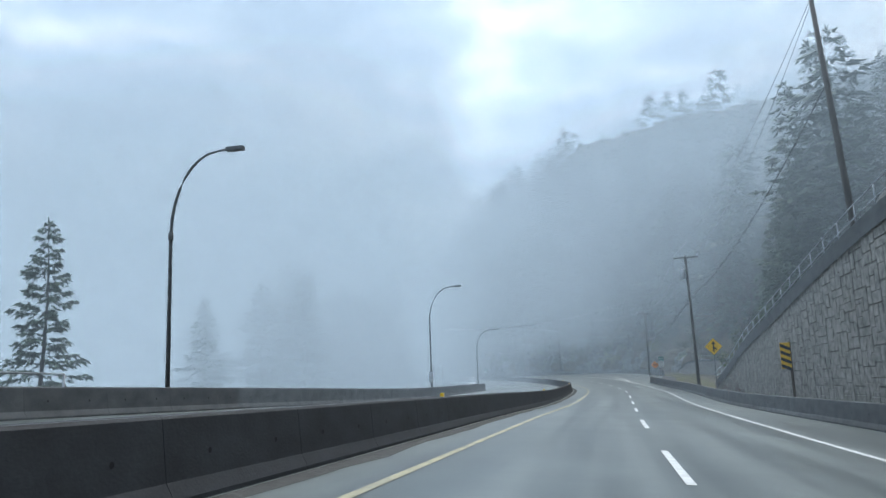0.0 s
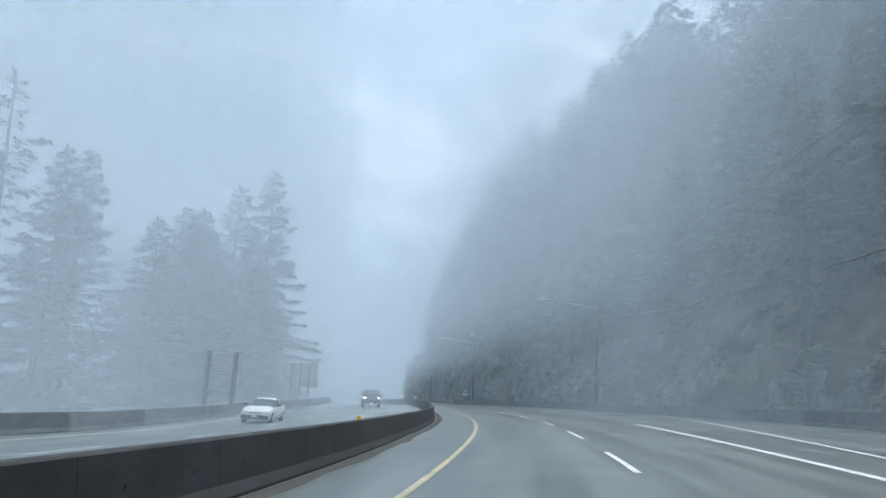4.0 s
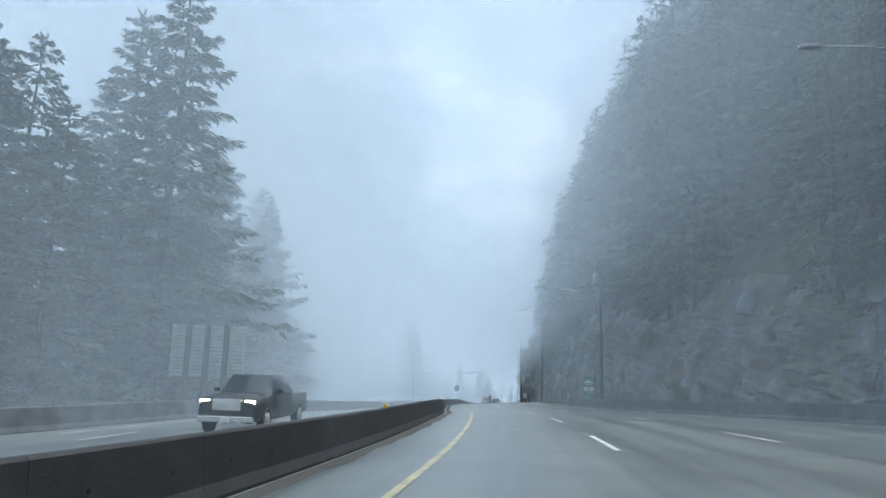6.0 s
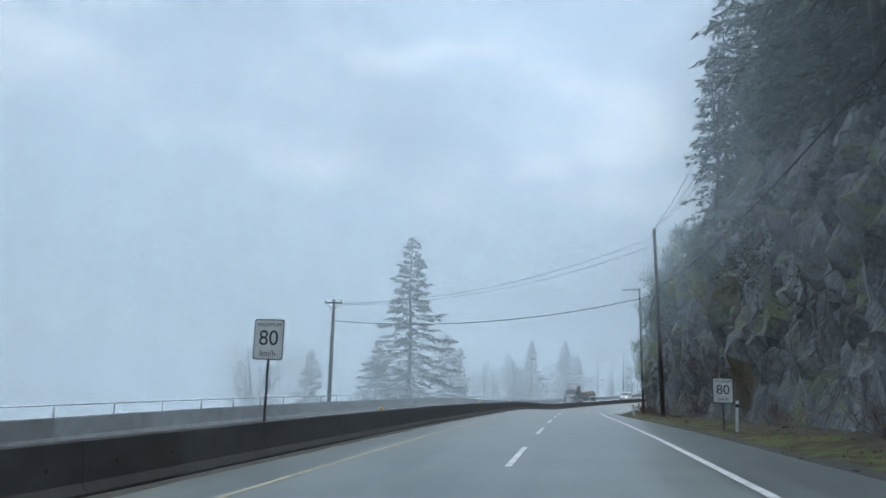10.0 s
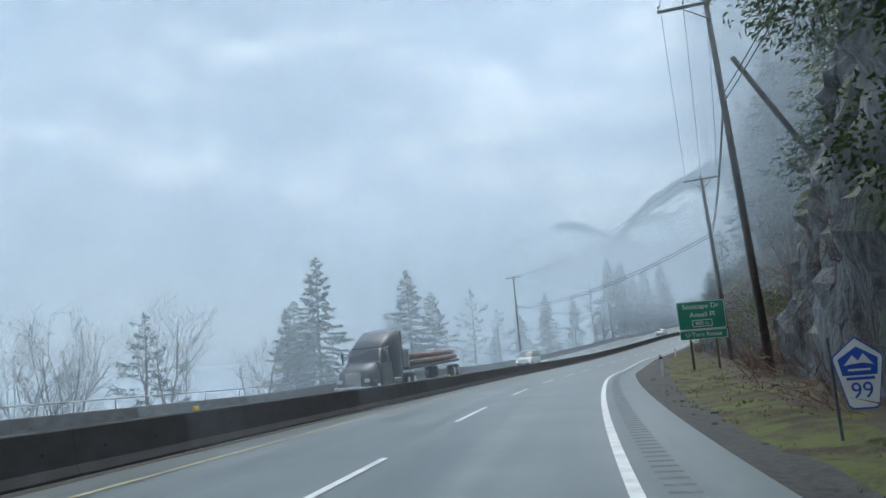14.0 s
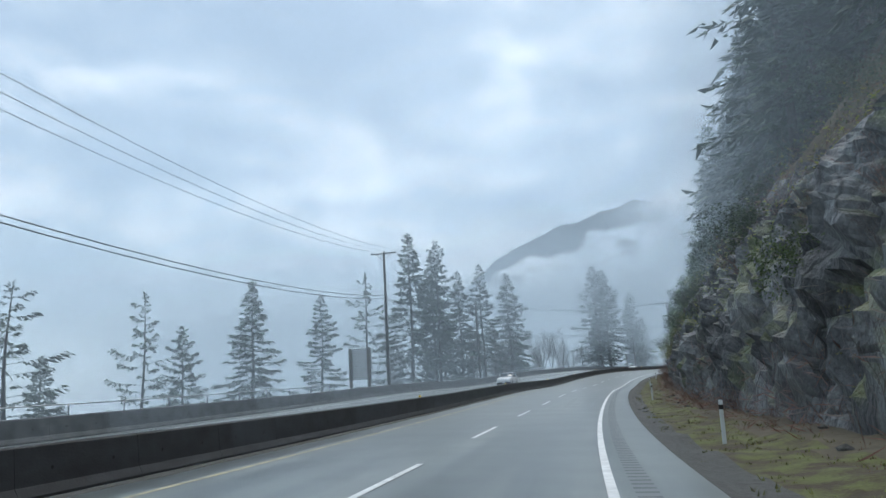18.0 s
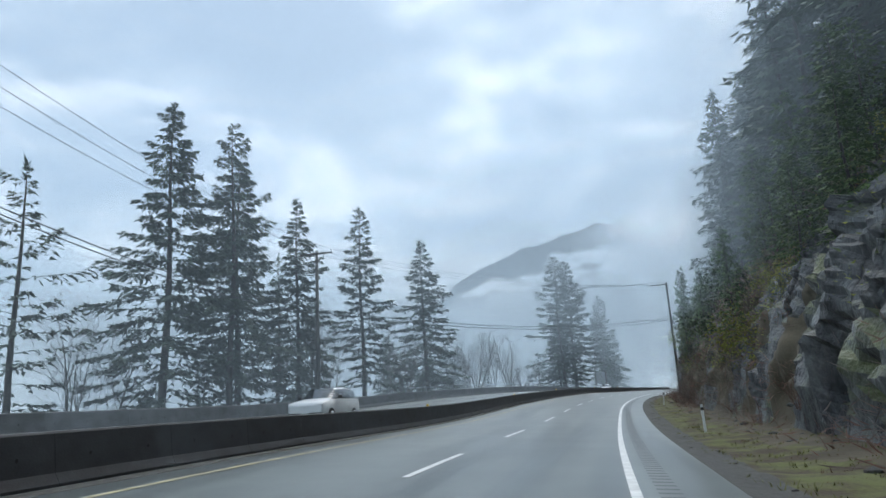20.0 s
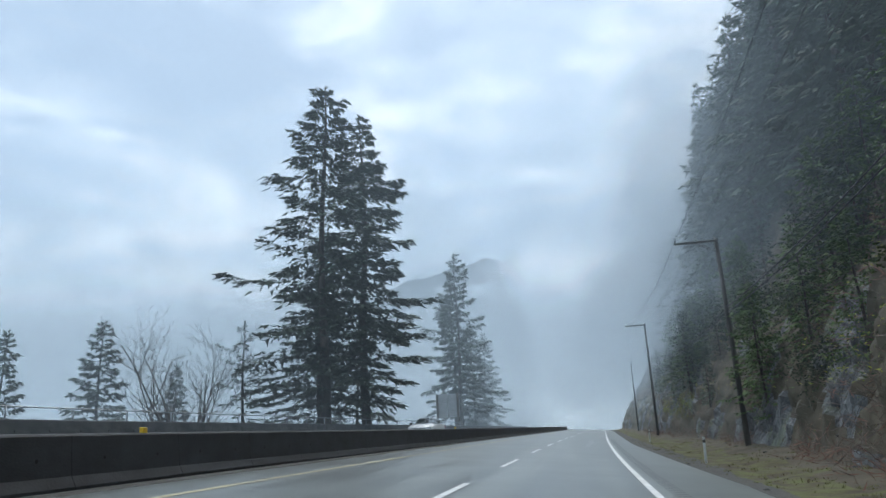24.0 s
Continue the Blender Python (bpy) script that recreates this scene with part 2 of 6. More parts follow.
M_POLE = material("weathered_pole_wood", (0.11, 0.10, 0.09), (0.05, 0.045, 0.04), rough=0.9, scale=3, fine=25, bump=0.4, stretch=(1, 1, 0.12))
M_GALV = material("galvanised_steel", (0.42, 0.44, 0.46), (0.28, 0.30, 0.32), rough=0.45, scale=8, fine=50, bump=0.05, metal=0.7)
M_DARKSTEEL = material("dull_grey_steel", (0.12, 0.13, 0.14), (0.07, 0.075, 0.08), rough=0.55, scale=6, bump=0.05, metal=0.4)
M_CABLE = plain("black_cable", (0.012, 0.013, 0.015), 0.6)
M_PORCELAIN = plain("insulator_glaze", (0.30, 0.32, 0.33), 0.25)
M_SIGNWHITE = material("sign_sheeting_white", (0.74, 0.76, 0.76), (0.62, 0.64, 0.64), rough=0.45, scale=2, bump=0.0)
M_SIGNBLACK = plain("sign_black", (0.015, 0.015, 0.016), 0.5)
M_SIGNGREEN = material("sign_sheeting_green", (0.012, 0.20, 0.13), (0.010, 0.155, 0.10), rough=0.4, scale=1.5, bump=0.0)
M_SIGNTEAL = material("sign_sheeting_teal", (0.02, 0.22, 0.20), (0.015, 0.17, 0.155), rough=0.4, scale=1.5, bump=0.0)
M_SIGNBLUE = plain("sign_blue", (0.025, 0.085, 0.42), 0.4)
M_SIGNYELLOW = material("sign_sheeting_yellow", (0.78, 0.46, 0.02), (0.62, 0.36, 0.02), rough=0.45, scale=2, bump=0.0)
M_SIGNORANGE = material("sign_sheeting_orange", (0.80, 0.25, 0.03), (0.62, 0.2, 0.03), rough=0.45, scale=2, bump=0.0)
M_SIGNBACK = material("bare_aluminium", (0.42, 0.44, 0.46), (0.30, 0.32, 0.33), rough=0.5, scale=3, bump=0.03, metal=0.3)
M_WOODPOST = material("brown_post_wood", (0.10, 0.075, 0.055), (0.05, 0.04, 0.03), rough=0.9, scale=4, fine=25, bump=0.3, stretch=(1, 1, 0.15))
M_REFLECT = plain("amber_reflector", (0.85, 0.52, 0.02), 0.35)
M_WATER = material("sea_water", (0.10, 0.14, 0.17), (0.07, 0.10, 0.13), rough=0.25, scale=0.05, fine=0.6, bump=0.2)

# ---- the line of the highway: the yellow line of the near carriageway, every 25 m ----
KNOTS = np.array([(-19.0, -72.6, 4.16), (-13.6, -48.2, 2.87), (-8.1, -23.8, 1.51), (-2.7, 0.6, 0.14), (3.0, 25.0, -1.07), (9.0, 49.2, -2.22),
    (14.6, 73.5, -2.87), (18.0, 98.1, -3.46), (19.4, 122.9, -3.96), (18.65, 147.7, -4.46), (15.25, 172.3, -4.96), (10.0, 196.6, -5.49),
    (3.4, 220.7, -6.42), (-2.9, 245.1, -7.22), (-8.6, 269.4, -8.08), (-14.4, 293.6, -9.06), (-20.2, 318.0, -10.24), (-25.5, 342.7, -11.51),
    (-28.8, 368.1, -13.03), (-30.5, 393.2, -13.97), (-30.7, 418.9, -14.76), (-29.2, 443.9, -15.37), (-26.8, 469.2, -15.82), (-23.3, 494.2, -15.89),
    (-18.7, 519.1, -15.59), (-13.3, 543.7, -15.05), (-7.1, 568.1, -14.68), (-0.3, 592.5, -13.86), (7.4, 616.3, -13.11), (16.2, 640.0, -12.50)])
S_KNOT = [-75 + 25 * i for i in range(len(KNOTS))]
ahead, turn_now, place = [], 20.2, KNOTS[-1].copy()
for bend in (1.0, 0.8, 0.5, 0.2, 0, 0, -0.5, -1, -1, -1):
    turn_now += bend
    place = place + 25 * np.array([math.sin(radians(turn_now)), math.cos(radians(turn_now)), 0.015])
    ahead.append(place)
KNOTS = np.vstack([KNOTS, ahead])
S_KNOT = np.array([-75.0 + 25 * i for i in range(len(KNOTS))])
S_MIN, S_MAX = -70.0, 870.0
BANK_S = (-60, 15, 80, 110, 140, 160, 205, 230, 262, 290, 325, 365, 390, 412, 435, 460, 487, 540, 580, 610, 640, 662, 900)
BANK_DEG = (3, 3, 1, -3, -4, -3.5, -1.5, -2.5, -4, -3, -1, 1, 0, -1, 1, 0, 1, 3, 3.5, 4.5, 5, 5, 3)


def smooth_line(values, s):
    i = min(max(int((s + 75) // 25), 1), len(KNOTS) - 3)
    u = (s - S_KNOT[i]) / 25
    a, b, c, d = values[i - 1], values[i], values[i + 1], values[i + 2]
    return 0.5 * (2 * b + (c - a) * u + (2 * a - 5 * b + 4 * c - d) * u * u + (3 * b - a - 3 * c + d) * u ** 3)


GRID_S = np.arange(-74, 872, 1.0)
GRID_P = np.array([smooth_line(KNOTS, s) for s in GRID_S])
GRID_T = np.gradient(GRID_P[:, :2], axis=0)
GRID_T /= np.linalg.norm(GRID_T, axis=1)[:, None]
GRID_B = np.tan(np.radians(np.interp(GRID_S, BANK_S, BANK_DEG)))


def at(s, e, up=0.0):
    """The place s metres along the road, e metres to the right of its yellow line, up metres above the roadway's plane."""
    x, y, z = (np.interp(s, GRID_S, GRID_P[:, k]) for k in range(3))
    tx, ty = np.interp(s, GRID_S, GRID_T[:, 0]), np.interp(s, GRID_S, GRID_T[:, 1])
    lim = min(max(e, -14.0), 12.0)
    return Vector((x + ty * e, y - tx * e, z - np.interp(s, GRID_S, GRID_B) * lim + up))


def heading(s):
    """Turn about z that points a thing's y axis along the road."""
    return math.degrees(math.atan2(-np.interp(s, GRID_S, GRID_T[:, 0]), np.interp(s, GRID_S, GRID_T[:, 1])))


def along(s, e, up=0.0, turn=0.0, lean=0.0):
    p = at(s, e, up)
    return pose(p.x, p.y, p.z, 0, lean, heading(s) + turn)


def table(pairs):
    xs, ys = zip(*pairs)
    return lambda s: float(np.interp(s, xs, ys))


MEDIAN = table([(-70, -1.2), (0, -1.2), (80, -1.5), (135, -2.4), (180, -1.9), (205, -1.5), (268, -2.2), (320, -1.4), (400, -1.5), (480, -1.5), (540, -1.2), (605, -1.1), (660, -1.5), (870, -1.5)])
OUTER = table([(-70, -11.8), (85, -11.8), (105, -14), (125, -17.2), (165, -17.2), (205, -12), (250, -11.6), (870, -11.6)])
WHITE = table([(-70, 7.4), (0, 7.4), (100, 7.3), (140, 10.5), (155, 12.3), (172, 14.1), (185, 13.7), (210, 10.4), (233, 8.4), (258, 7.3), (300, 7.15), (640, 7.25), (700, 7.3), (870, 7.3)])
EDGE = table([(-70, 11.2), (24, 11), (47, 10.2), (95, 9.6), (110, 14), (150, 18.4), (185, 17), (215, 13.3), (236, 11.6), (255, 10.0), (285, 9.0), (320, 8.5), (640, 8.75), (665, 9.6), (700, 9.0), (870, 9.0)])
RBAR = table([(-70, 10.9), (24, 10.6), (47, 9.8), (95, 9.1), (116, 16), (150, 17.9), (185, 16.5), (215, 12.8), (238, 11.0)])


def mesh_from(name, verts, faces, mats, index=None, smooth=False):
    me = bpy.data.meshes.new(name)
    me.from_pydata([tuple(v) for v in verts], [], faces)
    for m in (mats if isinstance(mats, (list, tuple)) else [mats]):
        me.materials.append(m)
    if index is not None:
        me.polygons.foreach_set("material_index", index)
    if smooth:
        me.polygons.foreach_set("use_smooth", [True] * len(me.polygons))
    me.update()
    return me


def hang(ob, parent):
    ob.parent = parent
    return ob


def part(name, bm, mat, parent, label=""):
    """Links a bmesh as one mesh under a thing or part."""
    me = bpy.data.meshes.new(name)
    bm.to_mesh(me)
    bm.free()
    for m in (mat if isinstance(mat, (list, tuple)) else [mat]):
        me.materials.append(m)
    ob = new(name, me)
    if parent:
        ob.parent = parent
    return tagged(ob, label) if label else ob


def box(bm, x0, x1, y0, y1, z0, z1, bevel=0.0, m=None):
    g = bmesh.ops.create_cube(bm, size=1)
    vs = g["verts"]
    for v in vs:
        v.co = Vector((x0 + (v.co.x + 0.5) * (x1 - x0), y0 + (v.co.y + 0.5) * (y1 - y0), z0 + (v.co.z + 0.5) * (z1 - z0)))
    if bevel:
        es = list({e for v in vs for e in v.link_edges})
        r = bmesh.ops.bevel(bm, geom=es, offset=bevel, segments=2, affect="EDGES", profile=0.5)
        vs = list({v for f in r["faces"] for v in f.verts})
    if m is not None:
        bmesh.ops.transform(bm, matrix=m, verts=vs)
    return bm


def tube(bm, points, radii, sides=8, cap=True):
    """A round bar through points."""
    points = [Vector(p) for p in points]
    if not isinstance(radii, (list, tuple)):
        radii = [radii] * len(points)
    rings = []
    for i, p in enumerate(points):
        d = (points[min(i + 1, len(points) - 1)] - points[max(i - 1, 0)]).normalized()
        a = d.orthogonal().normalized() if abs(d.z) < 0.9 else Vector((1, 0, 0)).cross(d).normalized()
        if abs(d.z) < 0.9:
            a = Vector((0, 0, 1)).cross(d).normalized()
        b = d.cross(a)
        rings.append([bm.verts.new(p + radii[i] * (math.cos(t) * a + math.sin(t) * b)) for t in (2 * math.pi * k / sides for k in range(sides))])
    for r0, r1 in zip(rings, rings[1:]):
        for k in range(sides):
            bm.faces.new((r0[k], r0[(k + 1) % sides], r1[(k + 1) % sides], r1[k])).smooth = True
    if cap:
        bm.faces.new(rings[0][::-1])
        bm.faces.new(rings[-1])
    return bm


def thing(name, m, label, category, group="", kind=""):
    ob = new(name)
    ob.matrix_world = m
    return tagged(ob, label, category, group, kind)


def ribbon(name, s0, s1, step, profile, mats, parent=None, index=None):
    """A strip along the road; profile(s) gives (e, up) from left to right."""
    n = max(2, int(round((s1 - s0) / step)) + 1)
    verts, faces, width = [], [], 0
    for s in np.linspace(s0, s1, n):
        row = profile(float(s))
        width = len(row)
        verts += [at(s, e, u) for e, u in row]
    for i in range(n - 1):
        for k in range(width - 1):
            a = i * width + k
            faces.append((a, a + 1, a + width + 1, a + width))
    ob = new(name, mesh_from(name, verts, faces, mats, index))
    if parent:
        ob.parent = parent
    return ob


# ---- road and ground ----
road = ribbon("road", S_MIN, S_MAX, 1.0, lambda s: [(e, 0.0) for e in np.linspace(OUTER(s) + 0.2, EDGE(s), 12)], M_ASPHALT)
lanes = road.data.uv_layers.new(name="lanes")
for poly in road.data.polygons:
    for li, vi in zip(poly.loop_indices, poly.vertices):
        s_here = S_MIN + (S_MAX - S_MIN) * (vi // 12) / (len(road.data.vertices) // 12 - 1)
        e_here = OUTER(s_here) + 0.2 + (EDGE(s_here) - OUTER(s_here) - 0.2) * (vi % 12) / 11
        lanes.data[li].uv = (e_here, s_here)
tagged(road, "damp grey asphalt highway with two carriageways", "road", kind="structure")


def line(s0, s1, e, width, mat, name):
    return ribbon(name, s0, s1, 1.0, lambda s: [(e(s) - width / 2, 0.009), (e(s) + width / 2, 0.009)], mat, road)


line(S_MIN, S_MAX, lambda s: 0.0, 0.14, M_YELLOW, "yellow_edge_line")
grit = ribbon("grit_strip", S_MIN, S_MAX, 1.5, lambda s: [(MEDIAN(s) + 0.005, 0.006), (MEDIAN(s) + 0.35 + 0.16 * noise.noise((s * 0.4, 2.0, 0.0)) + 0.08 * noise.noise((s * 1.7, 2.0, 5.0)), 0.003)], M_GRAVEL, road)
line(S_MIN, S_MAX, WHITE, 0.15, M_PAINT, "white_edge_line")
line(102, 142, lambda s: 7.35, 0.2, M_PAINT, "gore_line")
line(S_MIN, S_MAX, lambda s: MEDIAN(s) - 1.5, 0.13, M_YELLOW, "far_yellow_edge_line")
line(S_MIN, S_MAX, lambda s: OUTER(s) + 1.6, 0.14, M_PAINT, "far_white_edge_line")

DASH_ANCHORS = (-66, 9.5, 21.3, 34.2, 46.2, 68.5, 79.5, 142, 153, 178, 191, 203, 214.5, 238, 261, 338, 349.5, 359.5, 371.5, 382.5, 393.5, 415.5, 427, 437.5, 448.5, 472, 483.5, 551, 562.7, 575.5, 587, 609.5, 621.5, 633, 644.5, 657, 668, 870)
dash_starts = []
for a, b in zip(DASH_ANCHORS, DASH_ANCHORS[1:]):
    k = max(1, round((b - a) / 11.3))
    dash_starts += [a + (b - a) * i / k for i in range(k)]


def dash(s, e, length, width=0.13):
    return ribbon("lane_dash", s, s + length, 1.0, lambda q: [(e - width / 2, 0.009), (e + width / 2, 0.009)], M_PAINT, road)


for s in dash_starts:
    dash(s, 3.62, 4.8)
    if 143 < s < 226:
        dash(s + 2, 7.6, 4.1)
    dash(s + 4, MEDIAN(s) - 5.1, 3.6)
    if 115 < s < 190:
        dash(s + 4, MEDIAN(s) - 8.8, 3.6)

# ---- hillside, cliffs and the seaward slope ----
FOOT = table([(-70, 12.7), (58, 12.7), (70, 12.8), (78, 15), (88, 20.6), (120, 21), (150, 20.2), (190, 19), (215, 15.3), (240, 13.2), (280, 12.4), (320, 12.2), (392, 12.2), (402, 13.2), (424, 17.5), (446, 16.5), (462, 14.6), (480, 13.3), (520, 12.6), (560, 12.8), (600, 12.6), (640, 12.3), (664, 13.4), (682, 15.4), (700, 15.8), (742, 14.6), (800, 14.6), (870, 14)])
CLIFF = table([(-70, 9), (0, 8.4), (15, 7.7), (27, 6.9), (42, 5.4), (58, 3.5), (72, 0.7), (80, 1.0), (95, 2.2), (105, 2.0), (125, 4), (150, 5), (170, 6.5), (200, 6), (225, 8), (250, 9), (300, 11), (330, 15), (392, 15), (404, 6), (424, 2.5), (446, 3), (462, 6), (480, 7.5), (520, 8.5), (545, 7.2), (560, 6.4), (590, 8), (610, 7.6), (630, 9.5), (642, 8.6), (670, 8), (870, 8)])
RISE = table([(-70, 2.1), (392, 2.1), (450, 1.1), (560, 1.1), (600, 0.8), (660, 0.9), (720, 1.6), (870, 1.8)])
STEEP = table([(-70, 0.75), (60, 0.7), (80, 0.4), (130, 0.42), (165, 0.72), (200, 0.8), (260, 0.9), (330, 1.0), (870, 1.0)])
ROCKY = table([(-70, 0.0), (60, 0.0), (120, 0.2), (165, 0.5), (190, 0.6), (225, 0.75), (300, 0.9), (392, 1.0), (404, 0.5), (424, 0.1), (448, 0.15), (462, 0.6), (520, 0.9), (560, 0.85), (576, 0.4), (612, 0.35), (626, 0.75), (642, 0.8), (668, 0.35), (870, 0.3)])


def hill(s, e):
    """Height of the landward side above the roadway's plane."""
    d = e - FOOT(s)
    if d <= 0:
        return -0.12 + 0.12 * noise.noise((s * 0.35, e * 0.5, 3.0)) + (0.10 * noise.noise((s * 1.1, e * 1.3, 7.0)) * min(1, max(0, e - EDGE(s) - 0.4)) if 230 < s < 720 else 0) + (0.3 * max(0, 1 + d / 2.8) if d > -2.8 else 0)
    h, w = CLIFF(s), 1.0 + 0.33 * CLIFF(s) * (1.5 - ROCKY(s))
    u = min(d / w, 1.0)
    z = 0.13 + h * (u * (1.7 - 0.7 * u))
    if d > w:
        f = d - w
        z += STEEP(s) * (RISE(s) * min(f, 10) + 2.1 * max(0, min(f - 10, 12)) + 0.9 * max(0, min(f - 22, 60)) + 0.3 * max(0, f - 88))
        z += 2.2 * noise.noise((s * 0.05, f * 0.07, 0)) * min(1, f / 5)
    return z


verts, faces, index = [], [], []
span = np.concatenate([np.arange(S_MIN, 230, 1.0), np.arange(230, 700, 0.42), np.arange(700, S_MAX, 1.2)])
COLS = 62
for s in span:
    e0, ef = EDGE(s) - 0.05, FOOT(s)
    wc = 1.0 + 0.33 * CLIFF(s) * (1.5 - ROCKY(s))
    es = list(np.linspace(e0, ef, 9)) + list(ef + wc * np.linspace(0.03, 1.0, 36)) + list(ef + wc + 118 * np.linspace(0.03, 1.0, 17) ** 1.8)
    for k, e in enumerate(es):
        z = -0.03 if k == 0 else hill(s, e)
        p = at(s, e, z)
        if 9 <= k < 50:
            rk = ROCKY(s)
            q = Vector((p.x * 0.8 + 0.16 * p.z, p.y * 0.8, p.z * 0.30 - 0.12 * p.y))
            near = noise.voronoi(q)
            block = noise.noise(near[1][0] * 7.3) * 0.95 + min(0.4, near[0][1] - near[0][0]) * 0.4
            q2 = noise.voronoi(q * 2.7)
            small = noise.noise(q2[1][0] * 5.1) * 0.5
            q3 = noise.voronoi(q * 6.5)
            small += noise.noise(q3[1][0] * 3.7) * 0.22
            grow = min(1, (k - 8) / 4) * (1 if k < 45 else max(0, (50 - k) / 5))
            push = (block + small) * rk * grow + (noise.noise(q * 1.3) * 0.6 + noise.noise(q * 0.35) * 1.0 * rk + noise.noise(q * 5) * 0.25 * rk) * grow
            side = at(s, e + 1.0, z) - at(s, e, z)
            p = p - side.normalized() * push * 0.9 + Vector((0, 0, 0.35 * push))
        verts.append(p)
for i in range(len(span) - 1):
    s = span[i]
    for k in range(COLS - 1):
        a = i * COLS + k
        faces.append((a, a + 1, a + COLS + 1, a + COLS))
        if k < 2:
            index.append(2)
        elif k < 8:
            index.append(3 if k < 5 + 1.5 * noise.noise((s * 0.2, 5.0, 1.0)) else 1)
        elif k < 46:
            p = verts[a]
            index.append(0 if noise.noise((p.x * 0.16, p.y * 0.16, p.z * 0.2)) * 0.9 + ROCKY(s) * 1.3 - (0.25 if k > 38 else 0) > 0.55 else 1)
        else:
            index.append(1)
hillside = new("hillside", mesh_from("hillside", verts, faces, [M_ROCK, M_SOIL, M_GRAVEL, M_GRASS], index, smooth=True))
hillside.data.polygons.foreach_set("use_smooth", [k != 0 for k in index])
tagged(hillside, "steep rocky hillside of dark wet cliffs and brown soil above the road", "hillside", kind="structure")


def seaward(s, e):
    """Height of the ground outside the far barrier."""
    d = OUTER(s) - 0.4 - e
    bank = 3.2 * max(0, 1 - abs(s - 200) / 45) * max(0, min(1, (d - 3) / 8)) * max(0, 1 - max(0, d - 14) / 20)
    return -0.15 - 0.06 * min(d, 6) - 0.42 * max(0, d - 6) + bank + 0.8 * noise.noise((s * 0.06, e * 0.08, 9)) * min(1, d / 6)


ribbon("seaward_slope", S_MIN, S_MAX, 4.0, lambda s: [(OUTER(s) + 0.25 - d, -0.04 if d == 0 else seaward(s, OUTER(s) + 0.25 - d)) for d in (150, 110, 80, 60, 45, 35, 27, 20, 15, 11, 8, 5, 3, 1.5, 0)], M_SOIL)
tagged(bpy.data.objects["seaward_slope"], "brown grassy slope falling away towards the sea", "ground", kind="structure")
bm = bmesh.new()
bmesh.ops.create_grid(bm, x_segments=8, y_segments=8, size=7000)
sea = part("water", bm, M_WATER, None)
sea.location = (0, 2000, -64)
tagged(sea, "calm grey sea water lying under the fog", "water", kind="structure")

# ---- concrete barriers, one precast unit after another ----
BAR = 3.0


def barrier(name, label, s0, s1, e, mat=M_CONCRETE, tall=0.81):
    """Precast units with sloped toe, tapered stem and rounded crest, butted end to end along the bend."""
    root = tagged(new(name), label, "barrier", kind="structure")
    right = [(0.25, -0.05), (0.25, 0.05), (0.165, 0.20), (0.108, tall - 0.03), (0.08, tall)]
    ring = right + [(-x, z) for x, z in right[::-1]]
    n = len(ring)
    for i in range(int((s1 - s0) / BAR)):
        a = s0 + BAR * i
        verts = [at(s, e(s) + x, z) for s in (a, a + BAR / 2, a + BAR - 0.006) for x, z in ring]
        faces = [(r * n + k, r * n + (k + 1) % n, (r + 1) * n + (k + 1) % n, (r + 1) * n + k) for r in range(2) for k in range(n)]
        faces += [tuple(range(n))[::-1], tuple(range(2 * n, 3 * n))]
        index = [0] * len(faces)
        # flat dark discs paint the shade inside the round holes
        for s in (a + 0.75, a + 2.25):
            for sx in (1, -1):
                b = len(verts)
                verts += [at(s + 0.032 * math.cos(q), e(s) + sx * 0.157, 0.44 + 0.032 * math.sin(q)) for q in (math.pi / 4 * k for k in range(8))]
                faces.append(tuple(range(b, b + 8)) if sx < 0 else tuple(range(b, b + 8))[::-1])
                index.append(1)
        ob = new("barrier_unit", mesh_from("barrier_unit", verts, faces, [mat, M_HOLE], index))
        ob.parent = root
    return root


barrier("median_barrier", "dark concrete median barrier of precast units", -66, 834, lambda s: MEDIAN(s) - 0.31, M_DARKCONC)
barrier("outer_barrier", "weathered concrete roadside barrier on the seaward edge", -66, 834, OUTER)
barrier("right_barrier", "grey concrete roadside barrier before the retaining wall", -66, 96, RBAR)
barrier("right_barrier_far", "grey concrete roadside barrier below the wooded slope", 118, 238, RBAR)

# ---- trees ----


